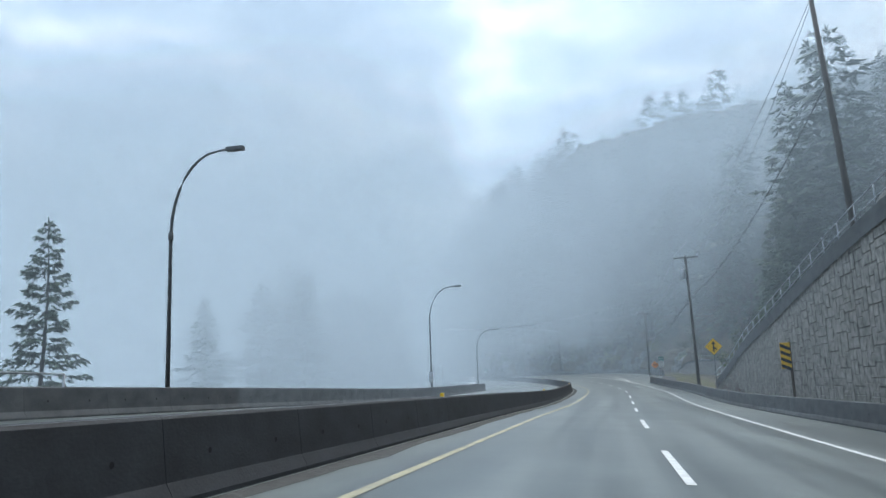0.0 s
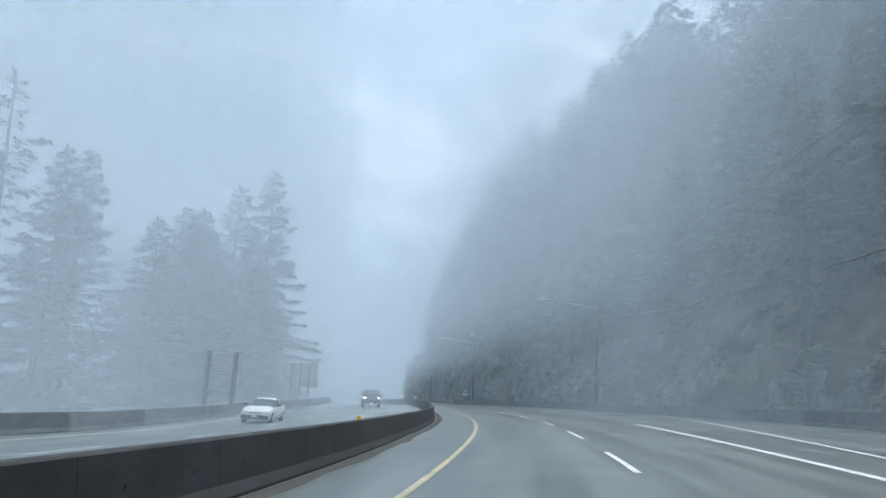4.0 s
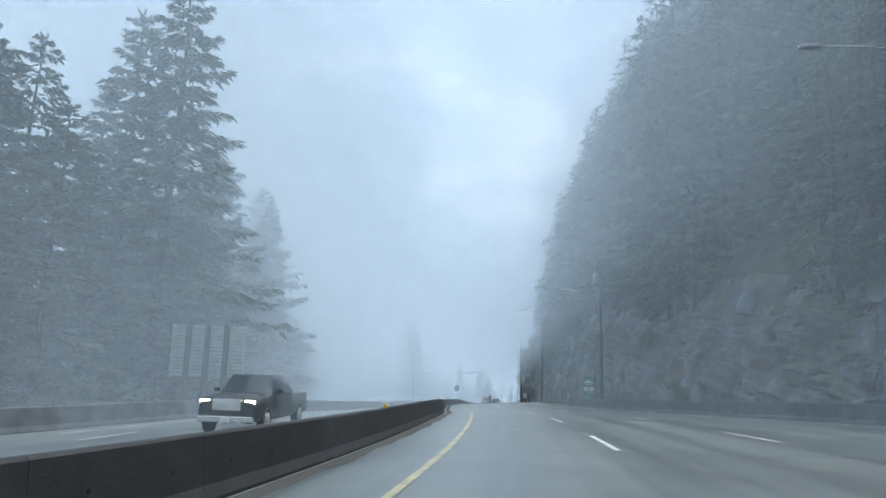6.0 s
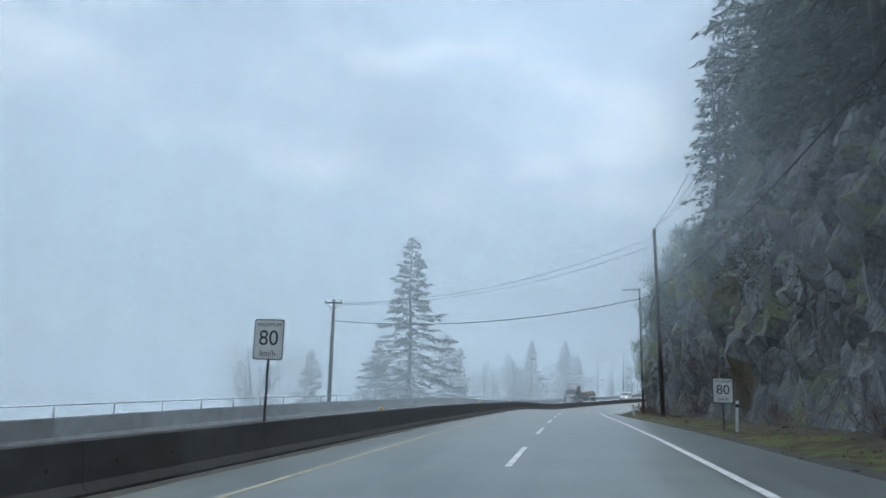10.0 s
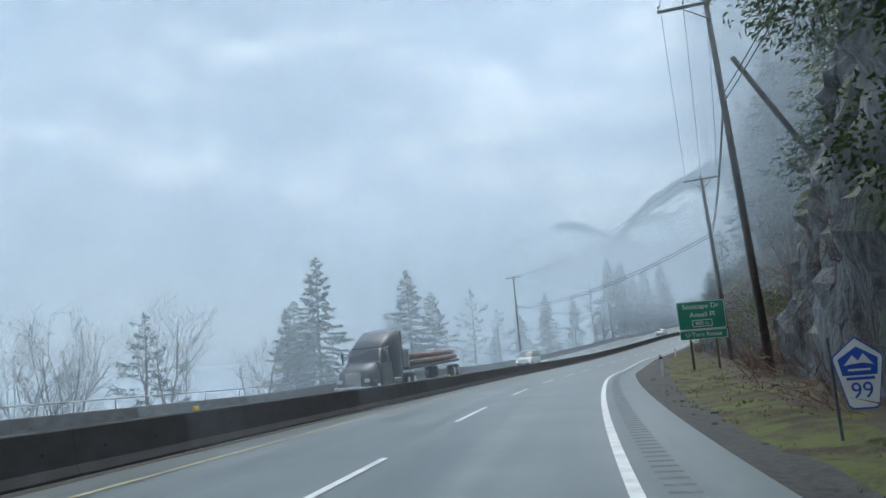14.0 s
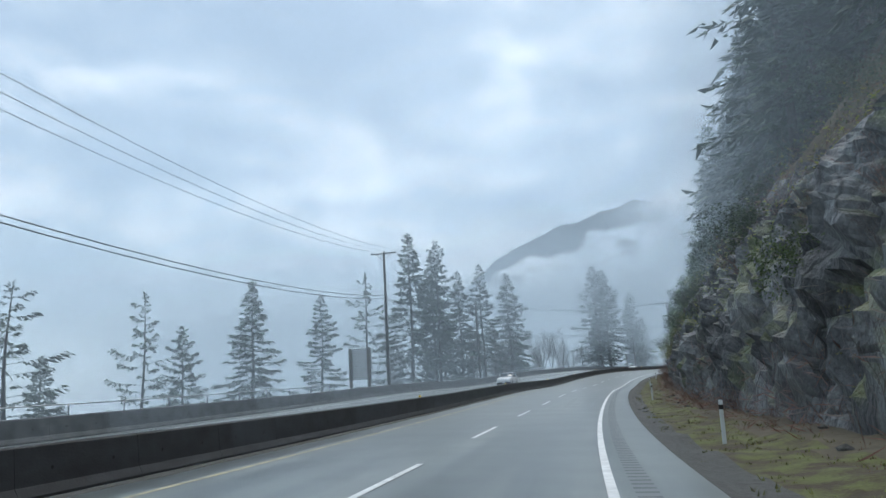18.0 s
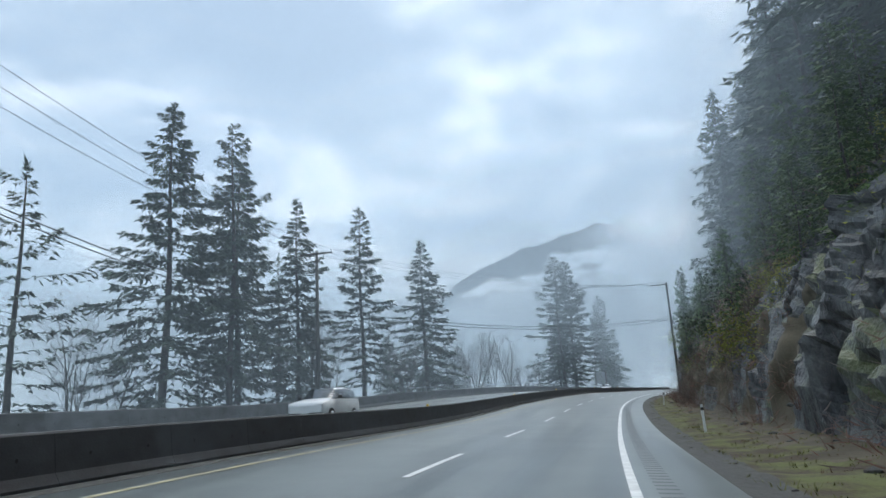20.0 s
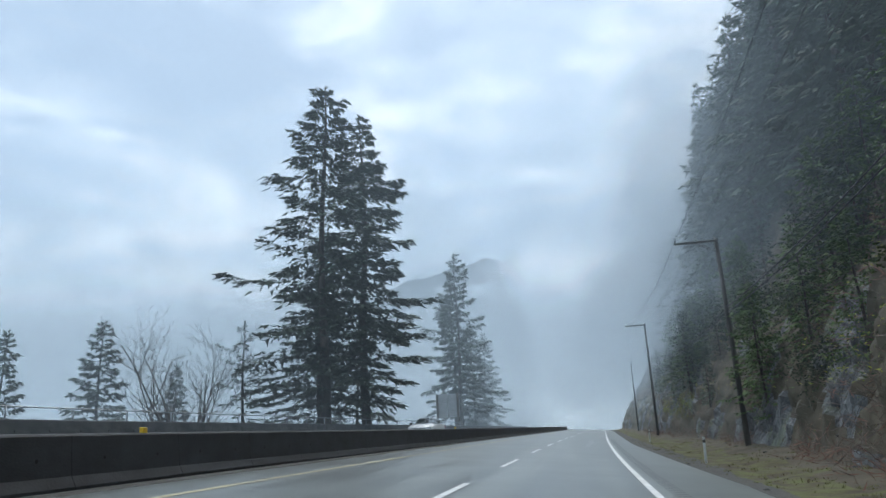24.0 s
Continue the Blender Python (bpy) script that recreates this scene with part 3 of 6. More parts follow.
def conifer_mesh(name, seed, height, spread, boughs, twigs, needles, droop=0.35, bare=0.10, ragged=0.35, power=0.85, size=1.0, stems=True, mat=None):
    """Trunk and crown of a fir: boughs that droop and turn up at the tip, each a flat frond of side twigs set with needled sprigs."""
    rnd = random.Random(seed)
    tv, tf = [], []
    sides, rings = 7, 8
    for r in range(rings + 1):
        z = height * r / rings
        rad = 0.0125 * height * (1 - r / rings) ** 0.9 + 0.015
        ox, oy = 0.12 * math.sin(r * 1.1 + seed), 0.12 * math.cos(r * 0.9 + seed)
        for k in range(sides):
            a = 2 * math.pi * k / sides
            tv.append((ox + rad * math.cos(a), oy + rad * math.sin(a), z))
    for r in range(rings):
        for k in range(sides):
            tf.append((r * sides + k, r * sides + (k + 1) % sides, (r + 1) * sides + (k + 1) % sides, (r + 1) * sides + k))
    trunk = mesh_from(name + "_trunk", tv, tf, M_BARK, smooth=True)
    cv, cf = [], []

    def sprig(x, y, z, ang, dip, length, width):
        ca, sa, t = math.cos(ang), math.sin(ang), rnd.uniform(-1.0, 1.0)
        wx, wy, wz = -sa * width * (1 - abs(t) * 0.4), ca * width * (1 - abs(t) * 0.4), width * t * 0.8
        b = len(cv)
        cv.extend([(x + wx, y + wy, z + wz), (x + ca * length, y + sa * length, z + dip * length), (x - wx + ca * length * 0.25, y - wy + sa * length * 0.25, z - wz)])
        cf.append((b, b + 1, b + 2))

    for i in range(boughs):
        u = bare + (0.985 - bare) * ((i + rnd.random() * 1.6) / (boughs + 1)) ** 0.92
        z0 = height * u
        az = i * 2.39996 + rnd.uniform(-0.6, 0.6)
        reach = spread * (1 - u) ** power * (1 + ragged * rnd.uniform(-1.1, 0.5)) + 0.010 * height
        reach *= 1 + 0.5 * noise.noise((math.cos(az) * 1.3 + seed, math.sin(az) * 1.3, u * 7.0))
        if u < bare + 0.14:
            reach *= rnd.uniform(0.4, 1.0)
        lift = 0.62 * u - 0.10 + rnd.uniform(-0.12, 0.12)
        sag = droop + 0.22 * (1 - u)
        bend = rnd.uniform(-0.25, 0.25)

        def spine(q):
            a = az + bend * q
            return reach * q * math.cos(a), reach * q * math.sin(a), z0 + reach * (lift * q - sag * q * q + 0.26 * q ** 4)

        if stems:
            for k in range(5):
                p, q = spine(k / 5), spine((k + 1) / 5)
                w = 0.008 * reach * (1 - k / 5) + 0.008
                b = len(cv)
                cv.extend([(p[0], p[1], p[2] + w), (p[0], p[1], p[2] - w), (q[0], q[1], q[2] + (w if k % 2 else -w) * 0.6)])
                cf.append((b, b + 1, b + 2))
        n = max(3, int(twigs * (0.2 + 0.8 * reach / spread)))
        for j in range(n):
            q = 0.10 + 0.90 * ((j + rnd.random()) / n) ** 0.75
            x, y, z = spine(min(q, 1))
            sgn = 1 if j % 2 else -1
            ang = az + bend * q + sgn * rnd.uniform(0.55, 1.15) * (1.25 - 0.8 * q)
            tl = min(1.25 * size, (0.12 + 0.30 * (1 - q)) * reach * rnd.uniform(0.6, 1.1) + 0.2 * min(1, reach))
            hang_down = rnd.uniform(0.1, 0.55)
            for k in range(needles):
                r = (k + rnd.random()) / needles
                ln = size * rnd.uniform(0.20, 0.42) * (0.45 + 0.55 * min(1, reach / 1.6))
                sprig(x + math.cos(ang) * tl * r, y + math.sin(ang) * tl * r, z - hang_down * tl * r * r + rnd.uniform(-0.03, 0.03),
                      ang + rnd.uniform(-0.9, 0.9), rnd.uniform(-0.75, 0.2), ln, ln * rnd.uniform(0.16, 0.30))
    for j in range(16):
        sprig(0, 0, height * (0.93 + 0.06 * j / 16), rnd.uniform(0, 6.28), rnd.uniform(0.4, 1.6), 0.018 * height, 0.004 * height)
    return trunk, mesh_from(name + "_crown", cv, cf, mat or M_NEEDLE)


FIRS = [
    conifer_mesh("fir", 1, 24, 6.6, 130, 25, 8, droop=0.30, bare=0.05, power=0.98, size=1.4),
    conifer_mesh("fir", 2, 24, 5.4, 114, 24, 8, droop=0.26, bare=0.09, ragged=0.5, power=0.95, size=1.4),
    conifer_mesh("fir", 3, 24, 6.4, 98, 26, 8, droop=0.24, bare=0.13, ragged=0.6, power=0.8, size=1.4),
    conifer_mesh("fir", 4, 24, 6.0, 158, 25, 7, droop=0.34, bare=0.04, ragged=0.4, power=0.98, size=1.4),
    conifer_mesh("ragged_fir", 5, 24, 5.0, 52, 18, 7, droop=0.14, bare=0.16, ragged=0.8, power=0.6, size=1.35),
    conifer_mesh("far_fir", 6, 24, 5.6, 90, 11, 4, droop=0.28, bare=0.05, ragged=0.55, power=0.95, size=2.4),
    conifer_mesh("far_fir", 7, 24, 4.8, 90, 11, 4, droop=0.32, bare=0.05, ragged=0.5, power=0.95, size=2.4),
    conifer_mesh("young_fir", 9, 24, 7.5, 110, 13, 4, droop=0.2, bare=0.02, ragged=0.4, size=2.3, mat=M_YOUNG),
]


def fir(kind, m, tall, wide=1.0, turn=0.0, label="dark green fir tree standing on the slope", group="trees by the road"):
    trunk, crown = FIRS[kind]
    root = thing("fir_tree", m @ pose(0, 0, 0, 0, 0, turn), label, "tree", group)
    k = tall / 24
    root.scale = (k * wide, k * wide, k)
    hang(new("trunk", trunk), root)
    hang(new("crown", crown), root)
    return root


def left_fir(s, e, top, kind, wide=1.0, turn=0.0, label="dark fir tree rising from the seaward slope in the mist"):
    base = seaward(s, e) - 0.3
    p = at(s, e, base)
    return fir(kind, pose(p.x, p.y, p.z), top - base, wide, turn, label, "firs on the seaward slope")


for s, e, top, kind, wide in (
        (58, -52, 18.6, 0, 0.85), (176, -38, 24, 1, 1.1), (184, -31, 19, 0, 1.2), (200, -28, 21, 3, 1.1), (209, -31, 26, 0, 1.0), (191, -26, 15, 3, 1.3), (220, -24, 20, 3, 1.2), (212.8, -22.5, 33.5, 0, 1.1), (216, -27.4, 32, 1, 1.2), (194.6, -29.7, 22, 3, 1.2), (188, -40, 27, 0, 1.0), (181, -46, 33, 4, 1.1),
        (205, -33, 25, 2, 1.1), (222, -33, 29, 3, 1.1), (228, -24, 24, 2, 1.1), (236, -28, 27, 0, 1.0), (240, -36, 25, 1, 1.0), (199, -23, 17, 3, 1.2), (246, -24, 17, 0, 1.0),
        (160, -48, 27, 1, 1.2), (150, -56, 23, 0, 1.2), (170, -52, 31, 2, 1.0), (142, -66, 20, 3, 1.2),
        (247, -26, 27, 0, 1.1), (252, -26.5, 27, 3, 1.0), (255, -29, 24, 1, 1.15), (262, -38, 22, 3, 1.1), (268, -33, 18, 2, 1.1), (274, -37, 17, 0, 1.2), (281, -36, 14.5, 1, 1.2), (288, -38, 13, 3, 1.2), (278.5, -29, 14.3, 3, 1.0), (286, -30, 9, 2, 1.1), (293, -30.5, 10.6, 1, 1.1), (244, -33, 29, 2, 1.1), (300, -34, 11.2, 2, 1.1), (296, -44, 13, 1, 1.1), (312, -46, 9, 3, 1.0),
        (364, -20.1, 23.4, 0, 1.15), (355, -21, 7.8, 3, 1.35), (349, -27, 6.0, 1, 1.2), (399, -27.5, 12.9, 1, 1.25), (400.5, -25.2, 10.5, 2, 0.9), (425, -30, 7.5, 4, 1.2),
        (448.4, -27.4, 14.8, 0, 1.05), (452, -34, 9.5, 3, 1.0), (478.4, -29.5, 16.3, 3, 1.25), (482, -27, 12.5, 2, 1.0), (466, -42, 12, 1, 1.2), (461, -36, 8.0, 2, 1.2), (497, -44, 11, 5, 1.2),
        (518.6, -35.6, 14.9, 4, 1.0), (526, -33, 10, 4, 1.2), (541, -33.9, 10.7, 4, 0.9), (533, -37, 5.0, 3, 1.0), (556, -32, 13.5, 3, 1.1), (563, -27, 12, 1, 1.1), (552, -38, 8.5, 2, 1.0),
        (571, -24.5, 15.5, 4, 1.0), (580, -21.5, 22.4, 0, 1.0), (582.7, -18.3, 21.2, 2, 0.85), (587, -20.5, 20, 1, 1.0), (591, -17.5, 17.5, 3, 0.9), (596, -22, 14, 4, 1.0), (606, -18.2, 20.5, 1, 0.95), (610, -26, 12, 5, 1.0),
        (629.2, -19.7, 21.7, 3, 1.15), (640, -30, 10, 4, 0.9), (652, -36, 11, 0, 1.0), (684, -37, 12, 3, 1.1), (690, -44, 10, 1, 1.1), (713.5, -45, 13.5, 0, 1.1), (720, -40, 9, 3, 1.0), (706, -50, 12, 1, 1.0),
        (703.4, -15.5, 32.2, 2, 1.15), (709.4, -13.8, 31.5, 1, 1.2), (706, -17, 17, 3, 1.4), (698, -20, 9, 4, 1.3), (722, -19, 13, 4, 1.2), (758.4, -14.5, 29, 2, 0.9), (764, -16.5, 27, 1, 0.9), (790, -18, 22, 0, 1.0), (820, -20, 24, 3, 1.0)):
    left_fir(s, e, top, kind, wide, (s * 37) % 360)

rnd = random.Random(11)
for s, e, tall, wide in ((564, 16.4, 6.5, 1.0), (568.5, 17.2, 8, 0.9), (572, 16.2, 5.5, 1.1), (577, 17.5, 8.5, 0.9), (583, 17.2, 7, 1.0), (590, 18, 9, 0.8), (478, 17.5, 8, 0.9), (488, 16.2, 5, 1.1), (618, 17.5, 7, 0.9), (604, 17, 6, 1.0), (409, 18.5, 10, 0.9), (414, 21, 12, 0.9), (397, 16, 7, 1.0), (476, 14.6, 4.6, 1.1), (482, 15.4, 5.0, 1.0), (562, 14.8, 5.5, 1.1), (569, 15.0, 5.0, 1.0), (608, 15.4, 5, 1.1), (613, 15.8, 6, 1.0), (621, 15.2, 4.5, 1.1), (650, 17, 7, 1.0), (655, 19, 9, 0.9), (621, 13.7, 10, 0.5), (617, 13.6, 7, 0.6), (626, 14.2, 9, 0.5), (581, 14.0, 7, 0.6), (598, 14.2, 6.5, 0.7)):
    p = at(s, e, hill(s, e) - 0.3)
    fir(7, pose(p.x, p.y, p.z), tall, wide, (s * 29) % 360, "young bright green fir rooted on top of the rock", "firs on the hillside")
# dense young firs that clothe the slope beyond the last rock face
for i in range(46):
    s = rnd.uniform(662, 775)
    e = FOOT(s) + rnd.uniform(0.8, 13) * rnd.uniform(0.4, 1.0)
    p = at(s, e, hill(s, e) - 0.4)
    fir(7 if i % 3 else 5, pose(p.x, p.y, p.z), rnd.uniform(4, 10), rnd.uniform(0.9, 1.3), rnd.uniform(0, 360), "green young fir growing thick on the steep slope", "firs on the hillside")
WOOD = []
# tall firs that crowd the brink of the cliff and make its skyline
for lo, hi, many, short, high in ((140, 235, 34, 17, 27), (232, 318, 34, 19, 29), (455, 530, 16, 16, 24), (205, 262, 13, 27, 34), (292, 336, 16, 10, 20), (530, 620, 26, 20, 28), (640, 770, 46, 23, 33), (130, 240, 46, 15, 28), (236, 330, 26, 18, 26), (66, 140, 40, 10, 19)):
    for i in range(many):
        s = lo + (hi - lo) * (i + rnd.random()) / many
        wc = 1.0 + 0.33 * CLIFF(s) * (1.5 - ROCKY(s))
        e = FOOT(s) + (wc * 0.55 + 0.9 + rnd.uniform(0, 6.5) if s < 400 else wc + rnd.uniform(5.5, 14))
        if high in (19, 26, 28) and s < 400:
            e = FOOT(s) + wc + (rnd.uniform(4, 15) if high > 19 else rnd.uniform(0.8, 11))
        p = at(s, e, hill(s, e) - 0.6)
        if high in (19, 26, 28) and s < 400:
            WOOD.append((p, rnd.choice((2, 3)), rnd.uniform(short, high) / 24, rnd.uniform(0.9, 1.2), rnd.uniform(0, 6.28)))
            continue
        fir(rnd.choice((5, 6)), pose(p.x, p.y, p.z), rnd.uniform(short, high), rnd.uniform(0.8, 1.1), rnd.uniform(0, 360), "tall dark fir tree crowding the brink of the cliff", "firs on the hillside")

plain_firs = [conifer_mesh("wood", 21, 24, 5.6, 52, 5, 3, droop=0.3, bare=0.05, ragged=0.5, size=4.2, stems=False), conifer_mesh("wood", 22, 24, 4.8, 52, 5, 3, droop=0.3, bare=0.05, ragged=0.45, size=4.2, stems=False)]
plain_firs += FIRS[5:7]
shapes = []
for _, crown in plain_firs:
    co = np.empty(len(crown.vertices) * 3)
    crown.vertices.foreach_get("co", co)
    shapes.append(co.reshape(-1, 3))
blocks = []
for i in range(560):
    s = (rnd.uniform(-40, 850), rnd.uniform(70, 330), rnd.uniform(-40, 850), rnd.uniform(560, 800))[i % 4]
    up = rnd.random()
    wc = 1.0 + 0.33 * CLIFF(s) * (1.5 - ROCKY(s))
    near = i % 8 == 5
    e = FOOT(s) + wc + (4 + 12 * up if near else 9 + 55 * up ** 1.9) + (24 if s < 64 else 0)
    p = at(s, e, hill(s, e) - 0.5)
    k, w, t = rnd.uniform(15, 27) / 24, rnd.uniform(1.0, 1.45), rnd.uniform(0, 6.28)
    WOOD.append((p, i % 2 + (2 if near else 0), k, w, t))
for p, kind, k, w, t in WOOD:
    c = shapes[kind]
    x, y = c[:, 0] * math.cos(t) - c[:, 1] * math.sin(t), c[:, 0] * math.sin(t) + c[:, 1] * math.cos(t)
    blocks.append(np.stack([p.x + x * k * w, p.y + y * k * w, p.z + c[:, 2] * k], 1))
co = np.concatenate(blocks)
me = bpy.data.meshes.new("hillside_wood")
me.vertices.add(len(co))
me.vertices.foreach_set("co", co.ravel())
me.loops.add(len(co))
me.loops.foreach_set("vertex_index", np.arange(len(co), dtype=np.int32))
me.polygons.add(len(co) // 3)
me.polygons.foreach_set("loop_start", np.arange(0, len(co), 3, dtype=np.int32))
me.materials.append(M_NEEDLE)
me.update(calc_edges=True)
tagged(new("hillside_wood", me), "dense dark fir wood covering the upper hillside", "woodland", kind="stuff")


def bare_tree_mesh(name, seed, height, splay, stems):
    """A leafless broadleaf tree: several rising stems that fork into ever finer, upturned twigs."""
    r = random.Random(seed)
    verts, faces = [], []

    def rod(p, q, w0, w1):
        a = (q - p).orthogonal().normalized()
        c = (q - p).normalized().cross(a)
        b = len(verts)
        for pt, w in ((p, w0), (q, w1)):
            verts.extend([pt + w * a, pt + w * (-0.5 * a + 0.87 * c), pt + w * (-0.5 * a - 0.87 * c)])
        for k in range(3):
            faces.append((b + k, b + (k + 1) % 3, b + 3 + (k + 1) % 3, b + 3 + k))

    def sliver(p, q, w):
        a = (q - p).orthogonal().normalized()
        a = (a * math.cos(t := r.uniform(0, 3.14)) + (q - p).normalized().cross(a) * math.sin(t)) * w
        b = len(verts)
        verts.extend([p + a, p - a, q])
        faces.append((b, b + 1, b + 2))

    def limb(p, d, length, rad, level):
        segs = (5, 4, 3, 2)[level]
        for k in range(segs):
            q = p + d * length / segs
            w0, w1 = rad * (1 - 0.8 * k / segs), rad * (1 - 0.8 * (k + 1) / segs)
            if level < 2:
                rod(p, q, w0, w1)
            else:
                sliver(p, q + (q - p) * 0.15, w0)
            if level < 3 and (k or level):
                for _ in range((2, 2, 2)[level]):
                    a, tilt = r.uniform(0, 6.2832), r.uniform(0.35, 0.85)
                    o = d.orthogonal().normalized()
                    o = o * math.cos(a) + d.cross(o) * math.sin(a)
                    limb(p.lerp(q, r.random()), (d * math.cos(tilt) + o * math.sin(tilt)).normalized(), length * r.uniform(0.38, 0.62) * (1 - 0.35 * k / segs), max(0.009, w0 * 0.55), level + 1)
            d = (d + Vector((r.uniform(-0.13, 0.13), r.uniform(-0.13, 0.13), 0.10))).normalized()
            p = q

    for k in range(stems):
        a = 6.2832 * (k + r.random()) / stems
        lean = splay * r.uniform(0.35, 1.0)
        limb(Vector((0.12 * math.cos(a), 0.12 * math.sin(a), 0)), Vector((lean * math.cos(a), lean * math.sin(a), 1)).normalized(), height * r.uniform(0.7, 1.0), height * r.uniform(0.006, 0.010), 0)
    k = height / max(v.z for v in verts)
    return mesh_from(name, [v * k for v in verts], faces, M_TWIG)


BARE = [bare_tree_mesh("bare_branches", 3, 10, 0.42, 4), bare_tree_mesh("bare_branches", 8, 10, 0.62, 5), bare_tree_mesh("bare_branches", 15, 10, 0.28, 3)]


def bare_tree(s, e, base, tall, kind, wide=1.0, label="leafless grey broadleaf tree behind the barrier"):
    p = at(s, e, base)
    root = thing("bare_tree", pose(p.x, p.y, p.z, 0, 0, (s * 53) % 360), label, "tree", "leafless trees")
    root.scale = (tall / 10 * wide, tall / 10 * wide, tall / 10)
    hang(new("branched_trunk", BARE[kind]), root)
    return root


for s, e, top, kind, wide in ((203, -37, 25, 2, 0.8), (192, -34, 24, 2, 0.8), (332, -24, 7.5, 0, 1.0), (338, -28, 8.0, 1, 1.0), (344, -25, 7, 2, 1.0), (372, -24, 6.5, 1, 0.9), (380, -28, 7, 0, 1.0), (412, -28, 7.5, 1, 1.0), (418, -31, 8, 0, 1.1),
        (424, -27.5, 10.5, 0, 1.2), (420, -33, 9, 2, 1.2), (432, -24, 6.5, 1, 1.1), (573, -22, 9, 2, 1.1), (578, -25, 8, 0, 1.0), (593, -20, 10, 2, 1.2), (600, -19.5, 9.5, 0, 1.2), (616, -17.5, 10, 2, 1.2), (622, -20, 9, 1, 1.1),
        (646, -18, 11.5, 0, 1.1), (650, -20, 11, 2, 1.2), (657, -18.5, 11.5, 2, 1.2), (664, -17.5, 12, 0, 1.1), (694, -22, 10, 1, 1.25), (697, -24.5, 10, 0, 1.2), (590, -15.5, 9, 2, 0.8), (636, -16.5, 9, 2, 0.7), (470, -33, 7, 2, 1.0), (505, -34, 6, 1, 1.1)):
    base = seaward(s, e) - 0.2
    bare_tree(s, e, base, top - base, kind, wide)
for s, e, tall, kind in ((118, 27, 17, 2), (108, 26, 15, 0), (112, 33, 18, 2), (436, 24, 12, 2), (446, 22, 11, 0), (452, 26, 13, 2), (462, 24, 10, 2), (470, 22, 9, 0), (396, 22, 9, 2), (414, 25, 12, 1)):
    bare_tree(s, e, hill(s, e) - 0.3, tall, kind, 1.1, "leafless broadleaf tree on the wooded hillside")

# ---- fog: thin drifting sheets that hang across the valley, open over the roadway ----
M_FOG = bpy.data.materials.new("drifting_fog")
M_FOG.use_nodes = True
n, l = M_FOG.node_tree.nodes, M_FOG.node_tree.links
n.clear()
f_out, f_mix, f_clear, f_drop = n.new("ShaderNodeOutputMaterial"), n.new("ShaderNodeMixShader"), n.new("ShaderNodeBsdfTransparent"), n.new("ShaderNodeBsdfDiffuse")
f_drop.inputs["Color"].default_value = (0.865, 0.955, 0.99, 1)
f_up = n.new("ShaderNodeCombineXYZ")
f_up.inputs["Z"].default_value = 1.0
l.new(f_up.outputs[0], f_drop.inputs["Normal"])
f_tc, f_sep = n.new("ShaderNodeTexCoord"), n.new("ShaderNodeSeparateXYZ")
l.new(f_tc.outputs["Object"], f_sep.inputs[0])


def fog_math(op, a, b=None, c=None):
    k = n.new("ShaderNodeMath")
    k.operation = op
    for i, v in enumerate((a, b, c)):
        if v is None:
            continue
        if isinstance(v, (int, float)):
            k.inputs[i].default_value = v
        else:
            l.new(v, k.inputs[i])
    return k.outputs[0]


def fog_fade(v, lo, hi):
    k = n.new("ShaderNodeMapRange")
    k.interpolation_type = "SMOOTHSTEP"
    l.new(v, k.inputs["Value"])
    k.inputs["From Min"].default_value, k.inputs["From Max"].default_value = lo, hi
    return k.outputs["Result"]


f_info = n.new("ShaderNodeObjectInfo")
f_hue = n.new("ShaderNodeSeparateColor")
l.new(f_info.outputs["Color"], f_hue.inputs["Color"])
side = fog_math("SUBTRACT", fog_math("ABSOLUTE", f_sep.outputs["X"]), fog_math("MULTIPLY", f_hue.outputs[2], 10.0))
over = fog_math("SUBTRACT", f_sep.outputs["Z"], 2.6)
rim = fog_fade(fog_math("MAXIMUM", side, over), 0.05, 6.5)
top = fog_math("SUBTRACT", 1.0, fog_fade(f_sep.outputs["Z"], 34.0, 88.0))
ends = fog_math("SUBTRACT", 1.0, fog_fade(fog_math("ABSOLUTE", f_sep.outputs["X"]), 330.0, 415.0))
f_noise = n.new("ShaderNodeTexNoise")
f_noise.noise_dimensions = "4D"
f_noise.inputs["Scale"].default_value, f_noise.inputs["Detail"].default_value = 0.028, 3.0
l.new(f_tc.outputs["Object"], f_noise.inputs["Vector"])
l.new(fog_math("MULTIPLY", f_info.outputs["Random"], 50.0), f_noise.inputs["W"])
patchy = fog_fade(f_noise.outputs["Fac"], 0.22, 0.72)
# each sheet's thickness is its object colour's alpha, its cling to the hill the red, to the seaward trees the green, its opening over the lane the blue
thick = fog_math("MULTIPLY", f_info.outputs["Alpha"], fog_math("MULTIPLY_ADD", patchy, 0.9, 0.55))
# cloud clings to the wooded hill, the more the higher
cling = fog_math("MULTIPLY", fog_fade(f_sep.outputs["X"], 4.0, 24.0), fog_fade(f_sep.outputs["Z"], 4.0, 19.0))
thick = fog_math("MULTIPLY", thick, fog_math("MULTIPLY_ADD", cling, fog_math("MULTIPLY", f_hue.outputs[0], 2.6), 1.0))
lee = fog_math("SUBTRACT", 1.0, fog_fade(f_sep.outputs["X"], -24.0, -11.0))
thick = fog_math("MULTIPLY", thick, fog_math("MULTIPLY_ADD", lee, fog_math("MULTIPLY", f_hue.outputs[1], 2.0), 1.0))
veil = fog_math("MULTIPLY", thick, fog_math("MULTIPLY", rim, fog_math("MULTIPLY", top, ends)))
l.new(fog_math("MINIMUM", veil, 0.23), f_mix.inputs["Fac"])
l.new(f_clear.outputs[0], f_mix.inputs[1])
l.new(f_drop.outputs[0], f_mix.inputs[2])
